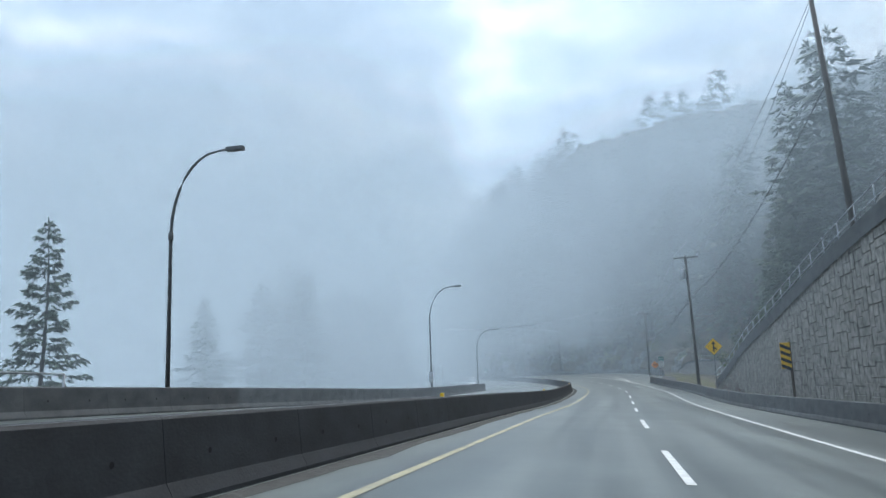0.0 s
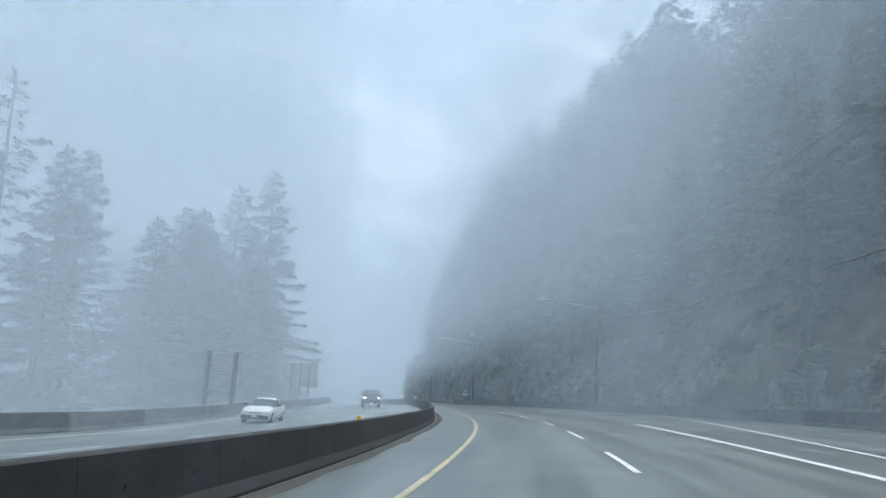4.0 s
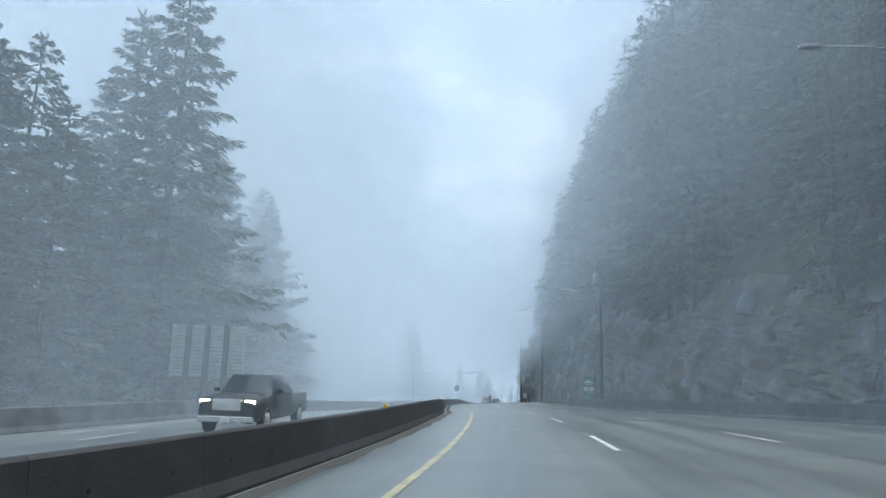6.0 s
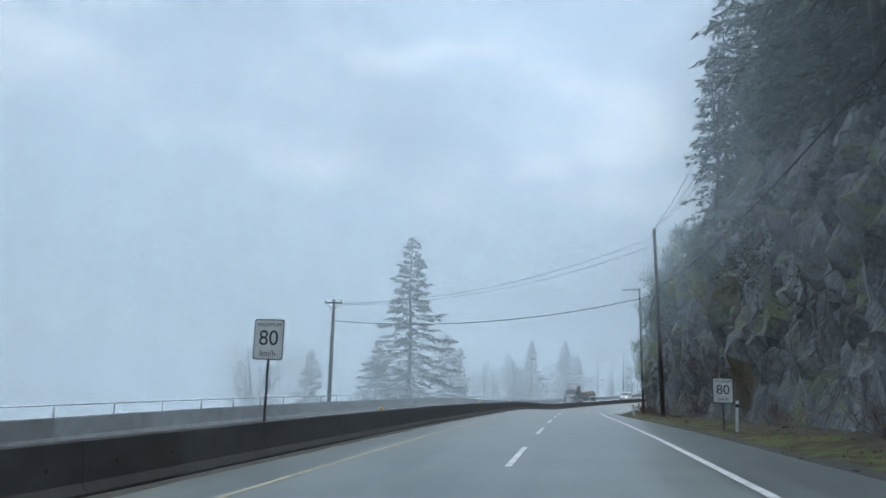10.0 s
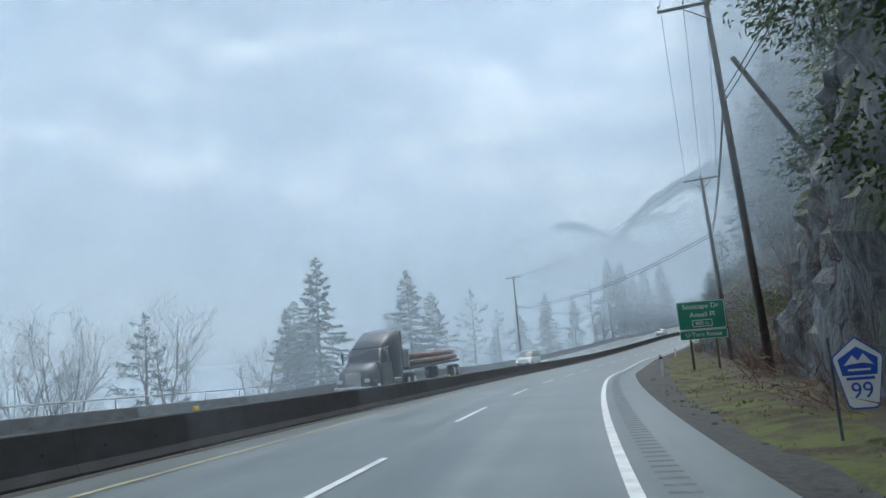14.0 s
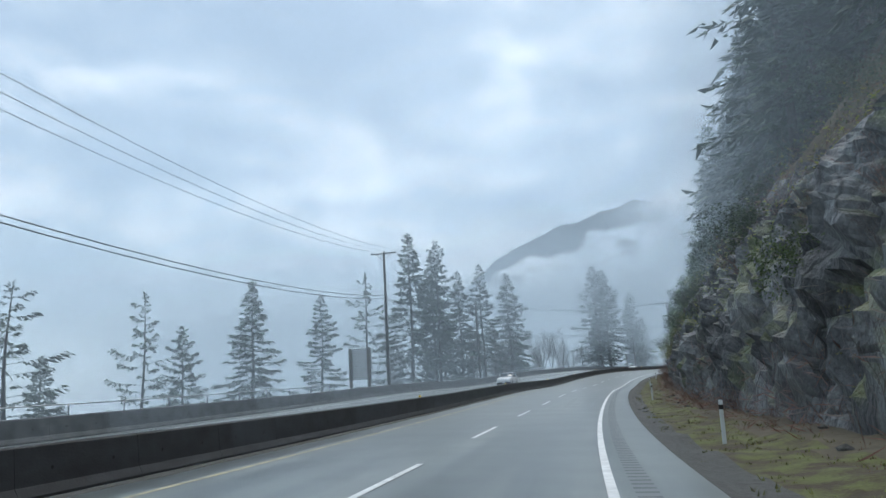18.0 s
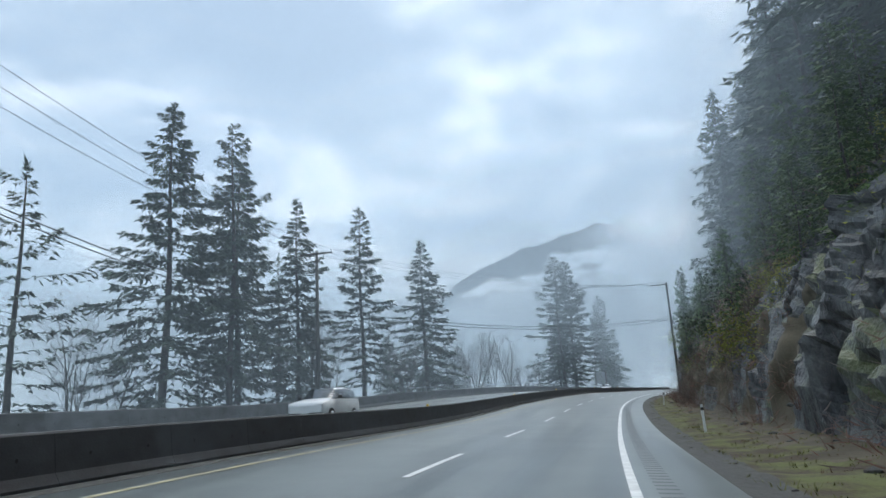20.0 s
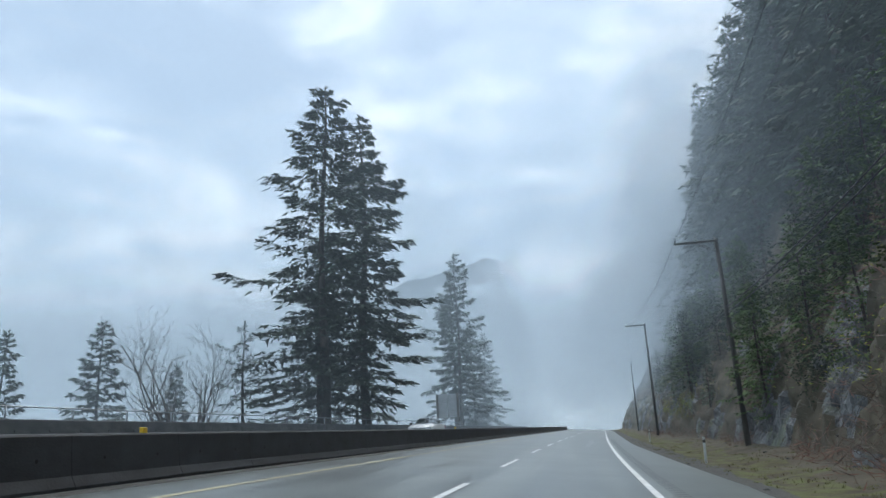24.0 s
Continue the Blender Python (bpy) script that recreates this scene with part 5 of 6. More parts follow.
def stone_panel(parent, s0, s1, z0, z1, e, top, rnd):
    """One cast panel whose face imitates split blocks of several sizes."""
    verts, faces = [], []
    flip_x, flip_z = rnd.random() < 0.5, rnd.random() < 0.5
    for a0, b0, a1, b1 in rnd.choice(PATTERNS):
        if flip_x:
            a0, a1 = 1 - a1, 1 - a0
        if flip_z:
            b0, b1 = 1 - b1, 1 - b0
        proud = rnd.uniform(0.008, 0.04)
        base = len(verts)
        for inset, deep in ((0.0, -0.02), (0.018, proud)):
            for a, b in ((a0 + inset, b0 + inset), (a1 - inset, b0 + inset), (a1 - inset, b1 - inset), (a0 + inset, b1 - inset)):
                s = s0 + (s1 - s0) * a
                verts.append(at(s, e - deep - (rnd.uniform(-0.012, 0.012) if inset else 0), min(z0 + (z1 - z0) * b, top(s) - 0.02)))
        faces += [tuple(base + k for k in (4, 5, 6, 7))] + [(base + k, base + (k + 1) % 4, base + 4 + (k + 1) % 4, base + 4 + k) for k in range(4)]
    ob = new("panel", mesh_from("panel", verts, faces, M_WALLBLOCK))
    ob.parent = parent


rnd = random.Random(4)
for i in range(62):
    s0, s1 = -20 + i * 1.5, -20 + i * 1.5 + 1.47
    z = -0.2 - (0.75 if i % 2 else 0)
    while z < WALL_TOP(s0):
        z0, z1 = max(z, -0.2), z + 1.47
        z += 1.5
        if z1 > 0.3 and (WALL_TOP(s0) - z0 > 0.15 or WALL_TOP(s1) - z0 > 0.15):
            stone_panel(wall, s0, s1, z0, z1, WALL_E, WALL_TOP, rnd)
# low terrace wall below the wooded slope, where the verge widens
LOW_TOP = table([(84, 2.5), (104, 2.3), (118, 1.9), (123, 0.5)])
LOW_E = 20.2
low_wall = ribbon("terrace_wall", 84, 123, 1.5, lambda s: [(LOW_E + 0.06, -0.3), (LOW_E + 0.06, LOW_TOP(s)), (LOW_E + 0.6, LOW_TOP(s)), (LOW_E + 0.6, -0.3)], M_WALLCORE)
tagged(low_wall, "low terrace wall of rough grey stone blocks below the wooded slope", "wall", kind="structure")
for i in range(26):
    for z in (-0.2, 1.1):
        if LOW_TOP(84 + (i + 1) * 1.5) > z + 0.2:
            stone_panel(low_wall, 84 + i * 1.5, 84 + i * 1.5 + 1.47, z, z + 1.27, LOW_E, LOW_TOP, rnd)
ribbon("coping", 84, 123, 1.5, lambda s: [(LOW_E - 0.1, LOW_TOP(s) - 0.12), (LOW_E - 0.1, LOW_TOP(s) + 0.14), (LOW_E + 0.6, LOW_TOP(s) + 0.16), (LOW_E + 0.62, LOW_TOP(s) - 0.12)], M_CONCRETE, low_wall)
coping = ribbon("coping", -66, 73, 1.5, lambda s: [(WALL_E - 0.12, WALL_TOP(s) - 0.25), (WALL_E - 0.14, WALL_TOP(s) + 0.45), (WALL_E + 0.6, WALL_TOP(s) + 0.5), (WALL_E + 0.62, WALL_TOP(s) - 0.25)], M_CONCRETE, wall)


def rail_run(name, label, s0, s1, e, base, posts=2.4, high=1.05, bars=(1.0, 0.5), rad=0.028):
    """A pipe railing: posts with level bars."""
    root = thing(name, along(s0, e(s0), base(s0)), label, "railing", "railings", "structure")
    inv = root.matrix_world.inverted()
    n = max(1, int((s1 - s0) / posts))
    for i in range(n + 1):
        s = s0 + (s1 - s0) * i / n
        bm = bmesh.new()
        tube(bm, [inv @ at(s, e(s), base(s) - 0.03), inv @ at(s, e(s), base(s) + high)], rad, 6)
        part("post", bm, M_GALV, root)
    for h in bars:
        bm = bmesh.new()
        k = max(2, int((s1 - s0) / 3) + 1)
        tube(bm, [inv @ at(s, e(s), base(s) + high * h) for s in np.linspace(s0, s1, k)], rad * 0.95, 6)
        part("bar", bm, M_GALV, root)
    return root


rail_run("wall_railing", "galvanised pipe railing along the sloping wall top", -20, 74, lambda s: WALL_E + 0.25, lambda s: WALL_TOP(s) + 0.47)
rail_run("terrace_fence", "thin wire fence of steel posts above the terrace wall", 84, 120, lambda s: LOW_E + 1.6, lambda s: hill(s, LOW_E + 1.6) - 0.1, 4.0, 1.3, (0.96, 0.5), 0.022)
for s0, s1 in ((250, 330), (332, 440), (490, 532), (600, 742)):
    rail_run("bridge_railing", "low galvanised railing on top of the outer barrier", s0, s1, OUTER, lambda s: 0.78, 3.0, 0.42, (1.0,), 0.026)
rail_run("bridge_railing", "bent galvanised railing behind the outer barrier", -20, 17, lambda s: OUTER(s) - 0.5, lambda s: 0.0, 9.0, 1.15, (1.0,), 0.03)

# amber reflectors on the median
rbm = bmesh.new()
box(rbm, -0.045, 0.045, -0.06, 0.06, 0, 0.11, 0.012)
REFLECTOR = bpy.data.meshes.new("reflector")
rbm.to_mesh(REFLECTOR)
rbm.free()
REFLECTOR.materials.append(M_REFLECT)
for s in (18, 44, 70, 96, 126, 155, 183, 211, 240, 269.8, 295, 319.6, 341.7, 366, 391, 416, 442.3, 468, 494, 520, 546, 572, 598, 624, 659, 690):
    ob = new("barrier_reflector", REFLECTOR)
    ob.matrix_world = along(s, MEDIAN(s) - 0.31, 0.795)
    tagged(ob, "amber reflector block fixed on the concrete median", "reflector", "median reflectors")

# ---- delineator posts ----
for s, e in ((297, 10.6), (338, 10.1), (378.8, 10.4), (413.6, 9.9), (436.5, 10.2), (473, 10.2), (505, 10.3), (537, 10.3), (569.5, 10.5), (605, 10.5), (642, 10.7), (680, 10.9), (718, 11.2)):
    root = thing("delineator_post", along(s, e, hill(s, e) - 0.02, 0, 2 * math.sin(s)), "white plastic roadside marker post with a black band", "marker post", "marker posts")
    bm = bmesh.new()
    box(bm, -0.05, 0.05, -0.018, 0.018, -0.2, 1.12, 0.008)
    part("post", bm, M_SIGNWHITE, root)
    bm = bmesh.new()
    box(bm, -0.053, 0.053, -0.021, 0.021, 0.88, 1.0)
    part("band", bm, M_SIGNBLACK, root)

# ---- poles and cables ----


def crossarm(root, z, length, offset, pins=3, turn=0.0):
    bm = bmesh.new()
    box(bm, offset - length / 2, offset + length / 2, -0.2, -0.08, z - 0.06, z + 0.06, 0.01)
    arm = part("crossarm", bm, M_POLE, root)
    for k in range(pins):
        x = offset + length * (k / (pins - 1) - 0.5) * 0.94
        bm = bmesh.new()
        tube(bm, [(x, -0.14, z + 0.05), (x, -0.14, z + 0.16), (x, -0.14, z + 0.2), (x, -0.14, z + 0.28)], [0.015, 0.02, 0.06, 0.035], 8)
        part("insulator", bm, M_PORCELAIN, arm)
    bm = bmesh.new()
    for sx in (-1, 1):
        if abs(offset) < 0.3 or sx * offset > 0:
            tube(bm, [(0, -0.14, z - 0.75), (offset + sx * length * 0.3 if abs(offset) < 0.3 else offset + 0.1 * sx, -0.15, z - 0.05)], 0.025, 5)
    part("brace", bm, M_POLE, arm)
    return arm


def utility_pole(s, e, base, tall, lean=0.0, arm=2.4, offset=0.0, transformer=False, lamp=0.0, lamp_z=9.0, label="weathered wooden utility pole with a crossarm"):
    root = thing("utility_pole", along(s, e, base, 0, lean), label, "utility pole", "utility poles")
    bm = bmesh.new()
    tube(bm, [(0, 0, -0.4), (0, 0, tall * 0.5), (0, 0, tall)], [0.17, 0.145, 0.11], 12)
    part("pole", bm, M_POLE, root)
    if arm:
        crossarm(root, tall - 0.25, arm, offset)
    if transformer:
        bm = bmesh.new()
        tube(bm, [(-0.42, 0, tall - 2.4), (-0.42, 0, tall - 2.35), (-0.42, 0, tall - 1.5), (-0.42, 0, tall - 1.44)], [0.2, 0.24, 0.24, 0.19], 14)
        tube(bm, [(-0.42, 0, tall - 1.45), (-0.42, 0, tall - 1.2)], [0.05, 0.03], 8)
        part("transformer", bm, M_GALV, root, "pale grey cylindrical transformer")
    if lamp:
        bm = bmesh.new()
        tube(bm, [(0, 0, lamp_z), (-lamp * 0.35, 0, lamp_z + 0.35), (-lamp * 0.75, 0, lamp_z + 0.72), (-lamp, 0, lamp_z + 0.75)], [0.05, 0.045, 0.04, 0.035], 8)
        arm_ob = part("lamp_arm", bm, M_GALV, root)
        bm = bmesh.new()
        box(bm, -lamp - 0.62, -lamp + 0.02, -0.13, 0.13, lamp_z + 0.66, lamp_z + 0.80, 0.05)
        part("lamp_head", bm, M_GALV, arm_ob)
    return root


POLES, TALL = {}, {}


def pole(key, s, e, base, tall, **more):
    POLES[key] = utility_pole(s, e, base, tall, **more)
    TALL[key] = tall
    bpy.context.view_layer.update()


pole("A", 36, 14.2, WALL_TOP(36) + 0.2, 13.5, lean=-3, arm=0, label="tall wooden pole standing above the retaining wall")
pole("B", 74.5, 10.9, 0.2, 13.4, lean=-1, transformer=True)
pole("B2", 119, 14.2, 0.2, 10.2, arm=2.6, label="slim wooden utility pole with two crossarms")
pole("C", 184.3, 17.0, 0.3, 14.5, lamp=6.0, lamp_z=10.8, arm=3.2)
pole("C2", 228.3, 12.5, 0.2, 13.6, transformer=True, lamp=5.6, lamp_z=10.0, lean=-0.5)
pole("D", 275, 11.4, 0.0, 13.1, arm=2.6)
pole("E", 324, 11.2, 0.0, 14.0, lean=-1.5, arm=0, label="bare wooden pole close beside the cliff")
pole("F", 360.8, 11.7, 0.0, 15.7, lean=-1, arm=2.2, offset=-0.95)
pole("F2", 407, 13.7, 0.4, 15.6, lean=-1.8, arm=2.2, offset=-0.95)
pole("G", 431.6, 15.1, 0.8, 13.3, lean=-1.8, arm=2.6)
pole("K", 480.2, -12.4, -0.3, 13.5, arm=2.6, label="weathered wooden utility pole beyond the outer barrier")
pole("L", 549, -13.2, -0.3, 13.9, arm=2.6, label="weathered wooden utility pole beyond the outer barrier")
pole("L2", 586.5, -13.6, -0.3, 11.9, arm=2.6, label="weathered wooden utility pole among the trees")
pole("I", 632, 12.3, 0.1, 14.3, lean=0, arm=2.3, offset=-1.0)
pole("J", 691.5, 14.9, 0.0, 12.6, lean=0, arm=2.6, offset=-1.2)
pole("M", 742, 13.7, 0.0, 14.3, lean=0, arm=2.6, offset=-1.2)
pole("P", 798, 13.9, 0.0, 13.6, lean=0, arm=0, label="distant wooden utility pole faint in the fog")
pole("N", 320, -13.0, -0.3, 8.6, arm=1.4, lamp=0.0, label="slim wooden pole beyond the outer barrier")
for s, e, foot, top in ((364.5, 15.0, 4.0, 10.6), (411, 17.5, 3.0, 13.5)):
    a, b = at(s, e + 1.5, hill(s, e + 1.5) - 0.5), at(s - 3.2, e - 3.4, top)
    root = thing("push_brace", Matrix.Translation(a), "slanting wooden brace propped against a utility pole", "pole brace", "pole braces")
    bm = bmesh.new()
    tube(bm, [(0, 0, 0), b - a], [0.15, 0.11], 10)
    part("brace_pole", bm, M_POLE, root)


def spot(key, x, z):
    ob = POLES[key]
    return ob.matrix_world @ Vector((x, -0.14, z))


def cable(a, b, sag, rad=0.013, label="thin black overhead wire between the poles"):
    root = thing("overhead_cable", Matrix.Translation(a), label, "cable", "overhead wires")
    bm = bmesh.new()
    pts = [(b - a) * (k / 18) - Vector((0, 0, 4 * sag * (k / 18) * (1 - k / 18))) for k in range(19)]
    tube(bm, pts, rad, 5)
    part("wire", bm, M_CABLE, root)


def span(a, b, xa=(-1.1, 0.0, 1.1), xb=(-1.1, 0.0, 1.1), za=None, zb=None, sag=1.2, comms=2):
    ta, tb = TALL[a], TALL[b]
    for p, q in zip(xa, xb):
        cable(spot(a, p, ta + 0.05), spot(b, q, tb + 0.05), sag)
    for k in range(comms):
        cable(spot(a, 0, ta - 4.4 - 0.22 * k), spot(b, 0, tb - 4.4 - 0.32 * k), sag * 0.9, 0.025, "thick black communication cable between the poles")


span("A", "B", xa=(0, 0.1), xb=(-1.1, 1.1), sag=1.4, comms=1)
span("B", "B2", sag=1.2, comms=1)
span("B2", "C", sag=1.2, comms=1)
span("C", "C2", sag=1.2)
span("C2", "D", sag=1.4, comms=1)
span("D", "E", xb=(0, 0.1, 0.2), sag=1.2, comms=1)
span("E", "F", xa=(0, 0.1, 0.2), xb=(-1.9, -0.95, 0.0), sag=1.0, comms=2)
span("F", "F2", xa=(-1.9, -0.95, 0.0), xb=(-1.9, -0.95, 0.0), sag=1.0)
span("F2", "G", xa=(-1.9, -0.95, 0.0), sag=0.8)
span("G", "K", sag=1.5)
span("K", "L", sag=2.0)
span("L", "L2", sag=1.2)
span("L2", "I", xb=(-1.9, -0.95, 0.0), sag=1.4)
span("I", "J", xa=(-1.9, -0.95, 0.0), xb=(-2.4, -1.2, 0.0), sag=1.2)
span("J", "M", xa=(-2.4, -1.2, 0.0), xb=(-2.4, -1.2, 0.0), sag=1.2)
cable(spot("N", 0, 8.2), spot("E", 0, 12.8), 1.2)
cable(spot("N", 0.4, 8.3), spot("E", 0, 13.4), 1.2)
cable(at(65, -12.6, 6.0), spot("B", 0, 11.2), 1.5)
cable(spot("N", 0, 7.0), spot("E", 0, 9.0), 1.0, 0.03, "thick black cable crossing above the road")


def street_lamp(s, e, tall, reach, label="tall curved grey steel street lamp behind the barrier", box_at=0.0):
    root = thing("street_lamp", along(s, e, -0.1), label, "street lamp", "street lamps")
    bm = bmesh.new()
    pts, rad = [(0, 0, 0), (0, 0, tall * 0.68)], [0.09, 0.065]
    for k in range(1, 9):
        a = math.pi / 2 * k / 8
        pts.append((reach * (1 - math.cos(a)), 0, tall * 0.68 + (tall * 0.32) * math.sin(a)))
        rad.append(0.065 - 0.003 * k)
    pts.append((reach * 1.25, 0, tall * 1.005))
    rad.append(0.04)
    tube(bm, pts, rad, 10)
    part("lamp_post", bm, M_DARKSTEEL, root)
    bm = bmesh.new()
    box(bm, reach * 1.2, reach * 1.2 + 0.7, -0.12, 0.12, tall * 0.993, tall * 1.012, 0.04)
    part("lamp_head", bm, M_DARKSTEEL, root)
    bm = bmesh.new()
    tube(bm, [(0, 0, tall * 0.66), (0, 0, tall * 0.69)], 0.1, 10)
    part("collar", bm, M_DARKSTEEL, root)
    if box_at:
        bm = bmesh.new()
        box(bm, -0.2, 0.2, -0.3, -0.1, 1.2, 2.2, 0.02)
        part("control_box", bm, M_GALV, root)


street_lamp(22.6, -12.9, 9.5, 1.9)
street_lamp(68.0, -15.0, 10.5, 2.2, box_at=1.0)
street_lamp(108.7, -13.9, 9.4, 2.2)

# ---- signs ----


def letters(text, size, parent, x, z, mat, y=-0.014, align="CENTER"):
    cu = bpy.data.curves.new("lettering", "FONT")
    cu.body, cu.size, cu.align_x, cu.align_y, cu.extrude = text, size, align, "CENTER", 0.0015
    tmp = new("lettering_tmp", cu)
    bpy.context.view_layer.update()
    me = bpy.data.meshes.new_from_object(tmp.evaluated_get(bpy.context.evaluated_depsgraph_get()))
    bpy.data.objects.remove(tmp)
    me.materials.clear()
    me.materials.append(mat)
    ob = new("lettering", me)
    ob.parent = parent
    ob.matrix_basis = pose(x, y, z, 90, 0, 0)
    return ob


def plate(root, name, w, h, zc, mat, y=0.0, xc=0.0, radius=0.06, thick=0.008, label=""):
    bm = bmesh.new()
    ring = []
    for cx, cz, a0 in ((w / 2 - radius, h / 2 - radius, 0), (-w / 2 + radius, h / 2 - radius, 90), (-w / 2 + radius, -h / 2 + radius, 180), (w / 2 - radius, -h / 2 + radius, 270)):
        for k in range(4):
            a = radians(a0 + 30 * k)
            ring.append((xc + cx + radius * math.cos(a), zc + cz + radius * math.sin(a)))
    f = [bm.verts.new((x, y - thick / 2, z)) for x, z in ring]
    b = [bm.verts.new((x, y + thick / 2, z)) for x, z in ring]
    bm.faces.new(f)
    bm.faces.new(b[::-1])
    for k in range(len(ring)):
        bm.faces.new((f[k], b[k], b[(k + 1) % len(ring)], f[(k + 1) % len(ring)]))
    bmesh.ops.recalc_face_normals(bm, faces=bm.faces)
    return part(name, bm, mat, root, label)


def shape(root, name, pts, mat, y=-0.012):
    bm = bmesh.new()
    bm.faces.new([bm.verts.new((x, y, z)) for x, z in pts])
    r = bmesh.ops.extrude_face_region(bm, geom=bm.faces[:])
    bmesh.ops.translate(bm, vec=(0, 0.003, 0), verts=[v for v in r["geom"] if isinstance(v, bmesh.types.BMVert)])
    bmesh.ops.recalc_face_normals(bm, faces=bm.faces)
    return part(name, bm, mat, root)


def posts(root, xs, tall, mat=M_GALV, size=0.04):
    for x in xs:
        bm = bmesh.new()
        box(bm, x - size, x + size, 0.02, 0.02 + 2 * size, -0.3, tall, 0.008)
        part("post", bm, mat, root)


def sign(name, s, e, base, label, category="road sign", turn=0.0):
    return thing(name, along(s, e, base, turn), label, category, "road signs")


# speed signs
for s, e, base, zc, k in ((285.2, MEDIAN(285) - 0.31, 0.79, 1.9, 1.0), (297.2, 10.2, -0.1, 1.5, 0.95)):
    sg = sign("speed_sign", s, e, base, "white speed limit sign on a thin steel post")
    posts(sg, (0,), zc + 0.4, M_DARKSTEEL, 0.025)
    face = plate(sg, "sign_face", 0.75 * k, 0.95 * k, zc, M_SIGNBLACK)
    plate(face, "sign_panel", 0.70 * k, 0.90 * k, zc, M_SIGNWHITE, y=-0.006)
    letters("MAXIMUM", 0.13 * k, face, 0, zc + 0.34 * k, M_SIGNBLACK)
    letters("80", 0.50 * k, face, 0, zc + 0.02 * k, M_SIGNBLACK)
    letters("km/h", 0.2 * k, face, 0, zc - 0.33 * k, M_SIGNBLACK)

# merge sign and hazard marker
sg = sign("merge_sign", 55.0, 9.75, 0.5, "yellow diamond merge sign on a steel post before the wall")
posts(sg, (0,), 3.9, M_DARKSTEEL, 0.03)
face = shape(sg, "sign_face", [(0, 2.75), (0.6, 3.35), (0, 3.95), (-0.6, 3.35)], M_SIGNYELLOW)
shape(face, "arrow", [(-0.05, 2.98), (0.05, 2.98), (0.05, 3.2), (0.22, 3.08), (0.25, 3.16), (0.05, 3.36), (0.05, 3.5), (0.15, 3.5), (0, 3.74), (-0.15, 3.5), (-0.05, 3.5)], M_SIGNBLACK, -0.018)
sg = sign("hazard_marker", 41.6, 11.7, 0.0, "yellow hazard marker with black slanting stripes on the wall")
posts(sg, (0.25,), 3.6, M_WOODPOST, 0.06)
face = plate(sg, "sign_face", 0.5, 1.4, 2.85, M_SIGNYELLOW, radius=0.05)
for k in range(4):
    z = 2.25 + 0.36 * k
    shape(face, "stripe", [(-0.24, z), (0.24, z - 0.22), (0.24, z - 0.04), (-0.24, z + 0.18)], M_SIGNBLACK)
# cycle route sign, caution sign
sg = sign("cycle_sign", 93.4, 10.3, 0.0, "green cycle route sign with white plates on a steel post")
posts(sg, (-0.32,), 3.3, M_GALV, 0.025)
face = plate(sg, "sign_face", 0.62, 0.55, 3.0, M_SIGNTEAL, radius=0.05)
for x in (-0.13, 0.13):
    shape(face, "wheel_mark", [(x + 0.09 * math.cos(a), 3.08 + 0.09 * math.sin(a)) for a in (math.pi / 6 * k for k in range(12))], M_SIGNWHITE)
shape(face, "text_bar", [(-0.22, 2.80), (0.22, 2.80), (0.22, 2.86), (-0.22, 2.86)], M_SIGNWHITE)
pl = plate(sg, "lower_plate", 0.62, 0.4, 2.48, M_SIGNWHITE, radius=0.04)
for z in (2.58, 2.48, 2.38):
    shape(pl, "text_bar", [(-0.22, z - 0.025), (0.22, z - 0.025), (0.22, z + 0.025), (-0.22, z + 0.025)], M_SIGNBLACK)
pl = plate(sg, "arrow_plate", 0.55, 0.3, 2.08, M_SIGNWHITE, radius=0.04)
shape(pl, "arrow", [(-0.2, 2.05), (0.05, 2.05), (0.05, 1.99), (0.2, 2.08), (0.05, 2.17), (0.05, 2.11), (-0.2, 2.11)], M_SIGNBLACK)
sg = sign("caution_sign", 108.7, 12.6, 0.0, "small amber diamond warning sign on a short post")
posts(sg, (0,), 2.3, M_DARKSTEEL, 0.03)
face = shape(sg, "sign_face", [(0, 1.25), (0.55, 1.8), (0, 2.35), (-0.55, 1.8)], M_SIGNORANGE)
shape(face, "text_bar", [(-0.32, 1.72), (0.32, 1.72), (0.32, 1.88), (-0.32, 1.88)], M_SIGNBLACK, -0.018)
# ferry U-turn sign
sg = sign("ferry_sign", 232.3, 12.0, 0.0, "green ferry sign with a white ship and U-turn plate")
posts(sg, (0.62,), 3.0, M_WOODPOST, 0.06)
face = plate(sg, "sign_face", 1.05, 0.95, 2.35, M_SIGNGREEN, radius=0.05)
shape(face, "ship_mark", [(-0.4, 2.2), (0.4, 2.2), (0.44, 2.34), (0.25, 2.36), (0.2, 2.46), (-0.22, 2.46), (-0.28, 2.36), (-0.44, 2.34)], M_SIGNWHITE)
shape(face, "wave_bar", [(-0.42, 2.05), (0.42, 2.05), (0.42, 2.1), (-0.42, 2.1)], M_SIGNWHITE)
pl = plate(sg, "arrow_plate", 1.05, 0.38, 1.66, M_SIGNWHITE, radius=0.04)
shape(pl, "arrow", [(-0.03, 1.52), (0.03, 1.52), (0.03, 1.68), (0.1, 1.68), (0, 1.82), (-0.1, 1.68), (-0.03, 1.68)], M_SIGNBLACK)
pl = plate(sg, "lower_plate", 1.05, 0.36, 1.27, M_SIGNGREEN, radius=0.04)
letters("U-TURN", 0.26, pl, 0, 1.27, M_SIGNWHITE)
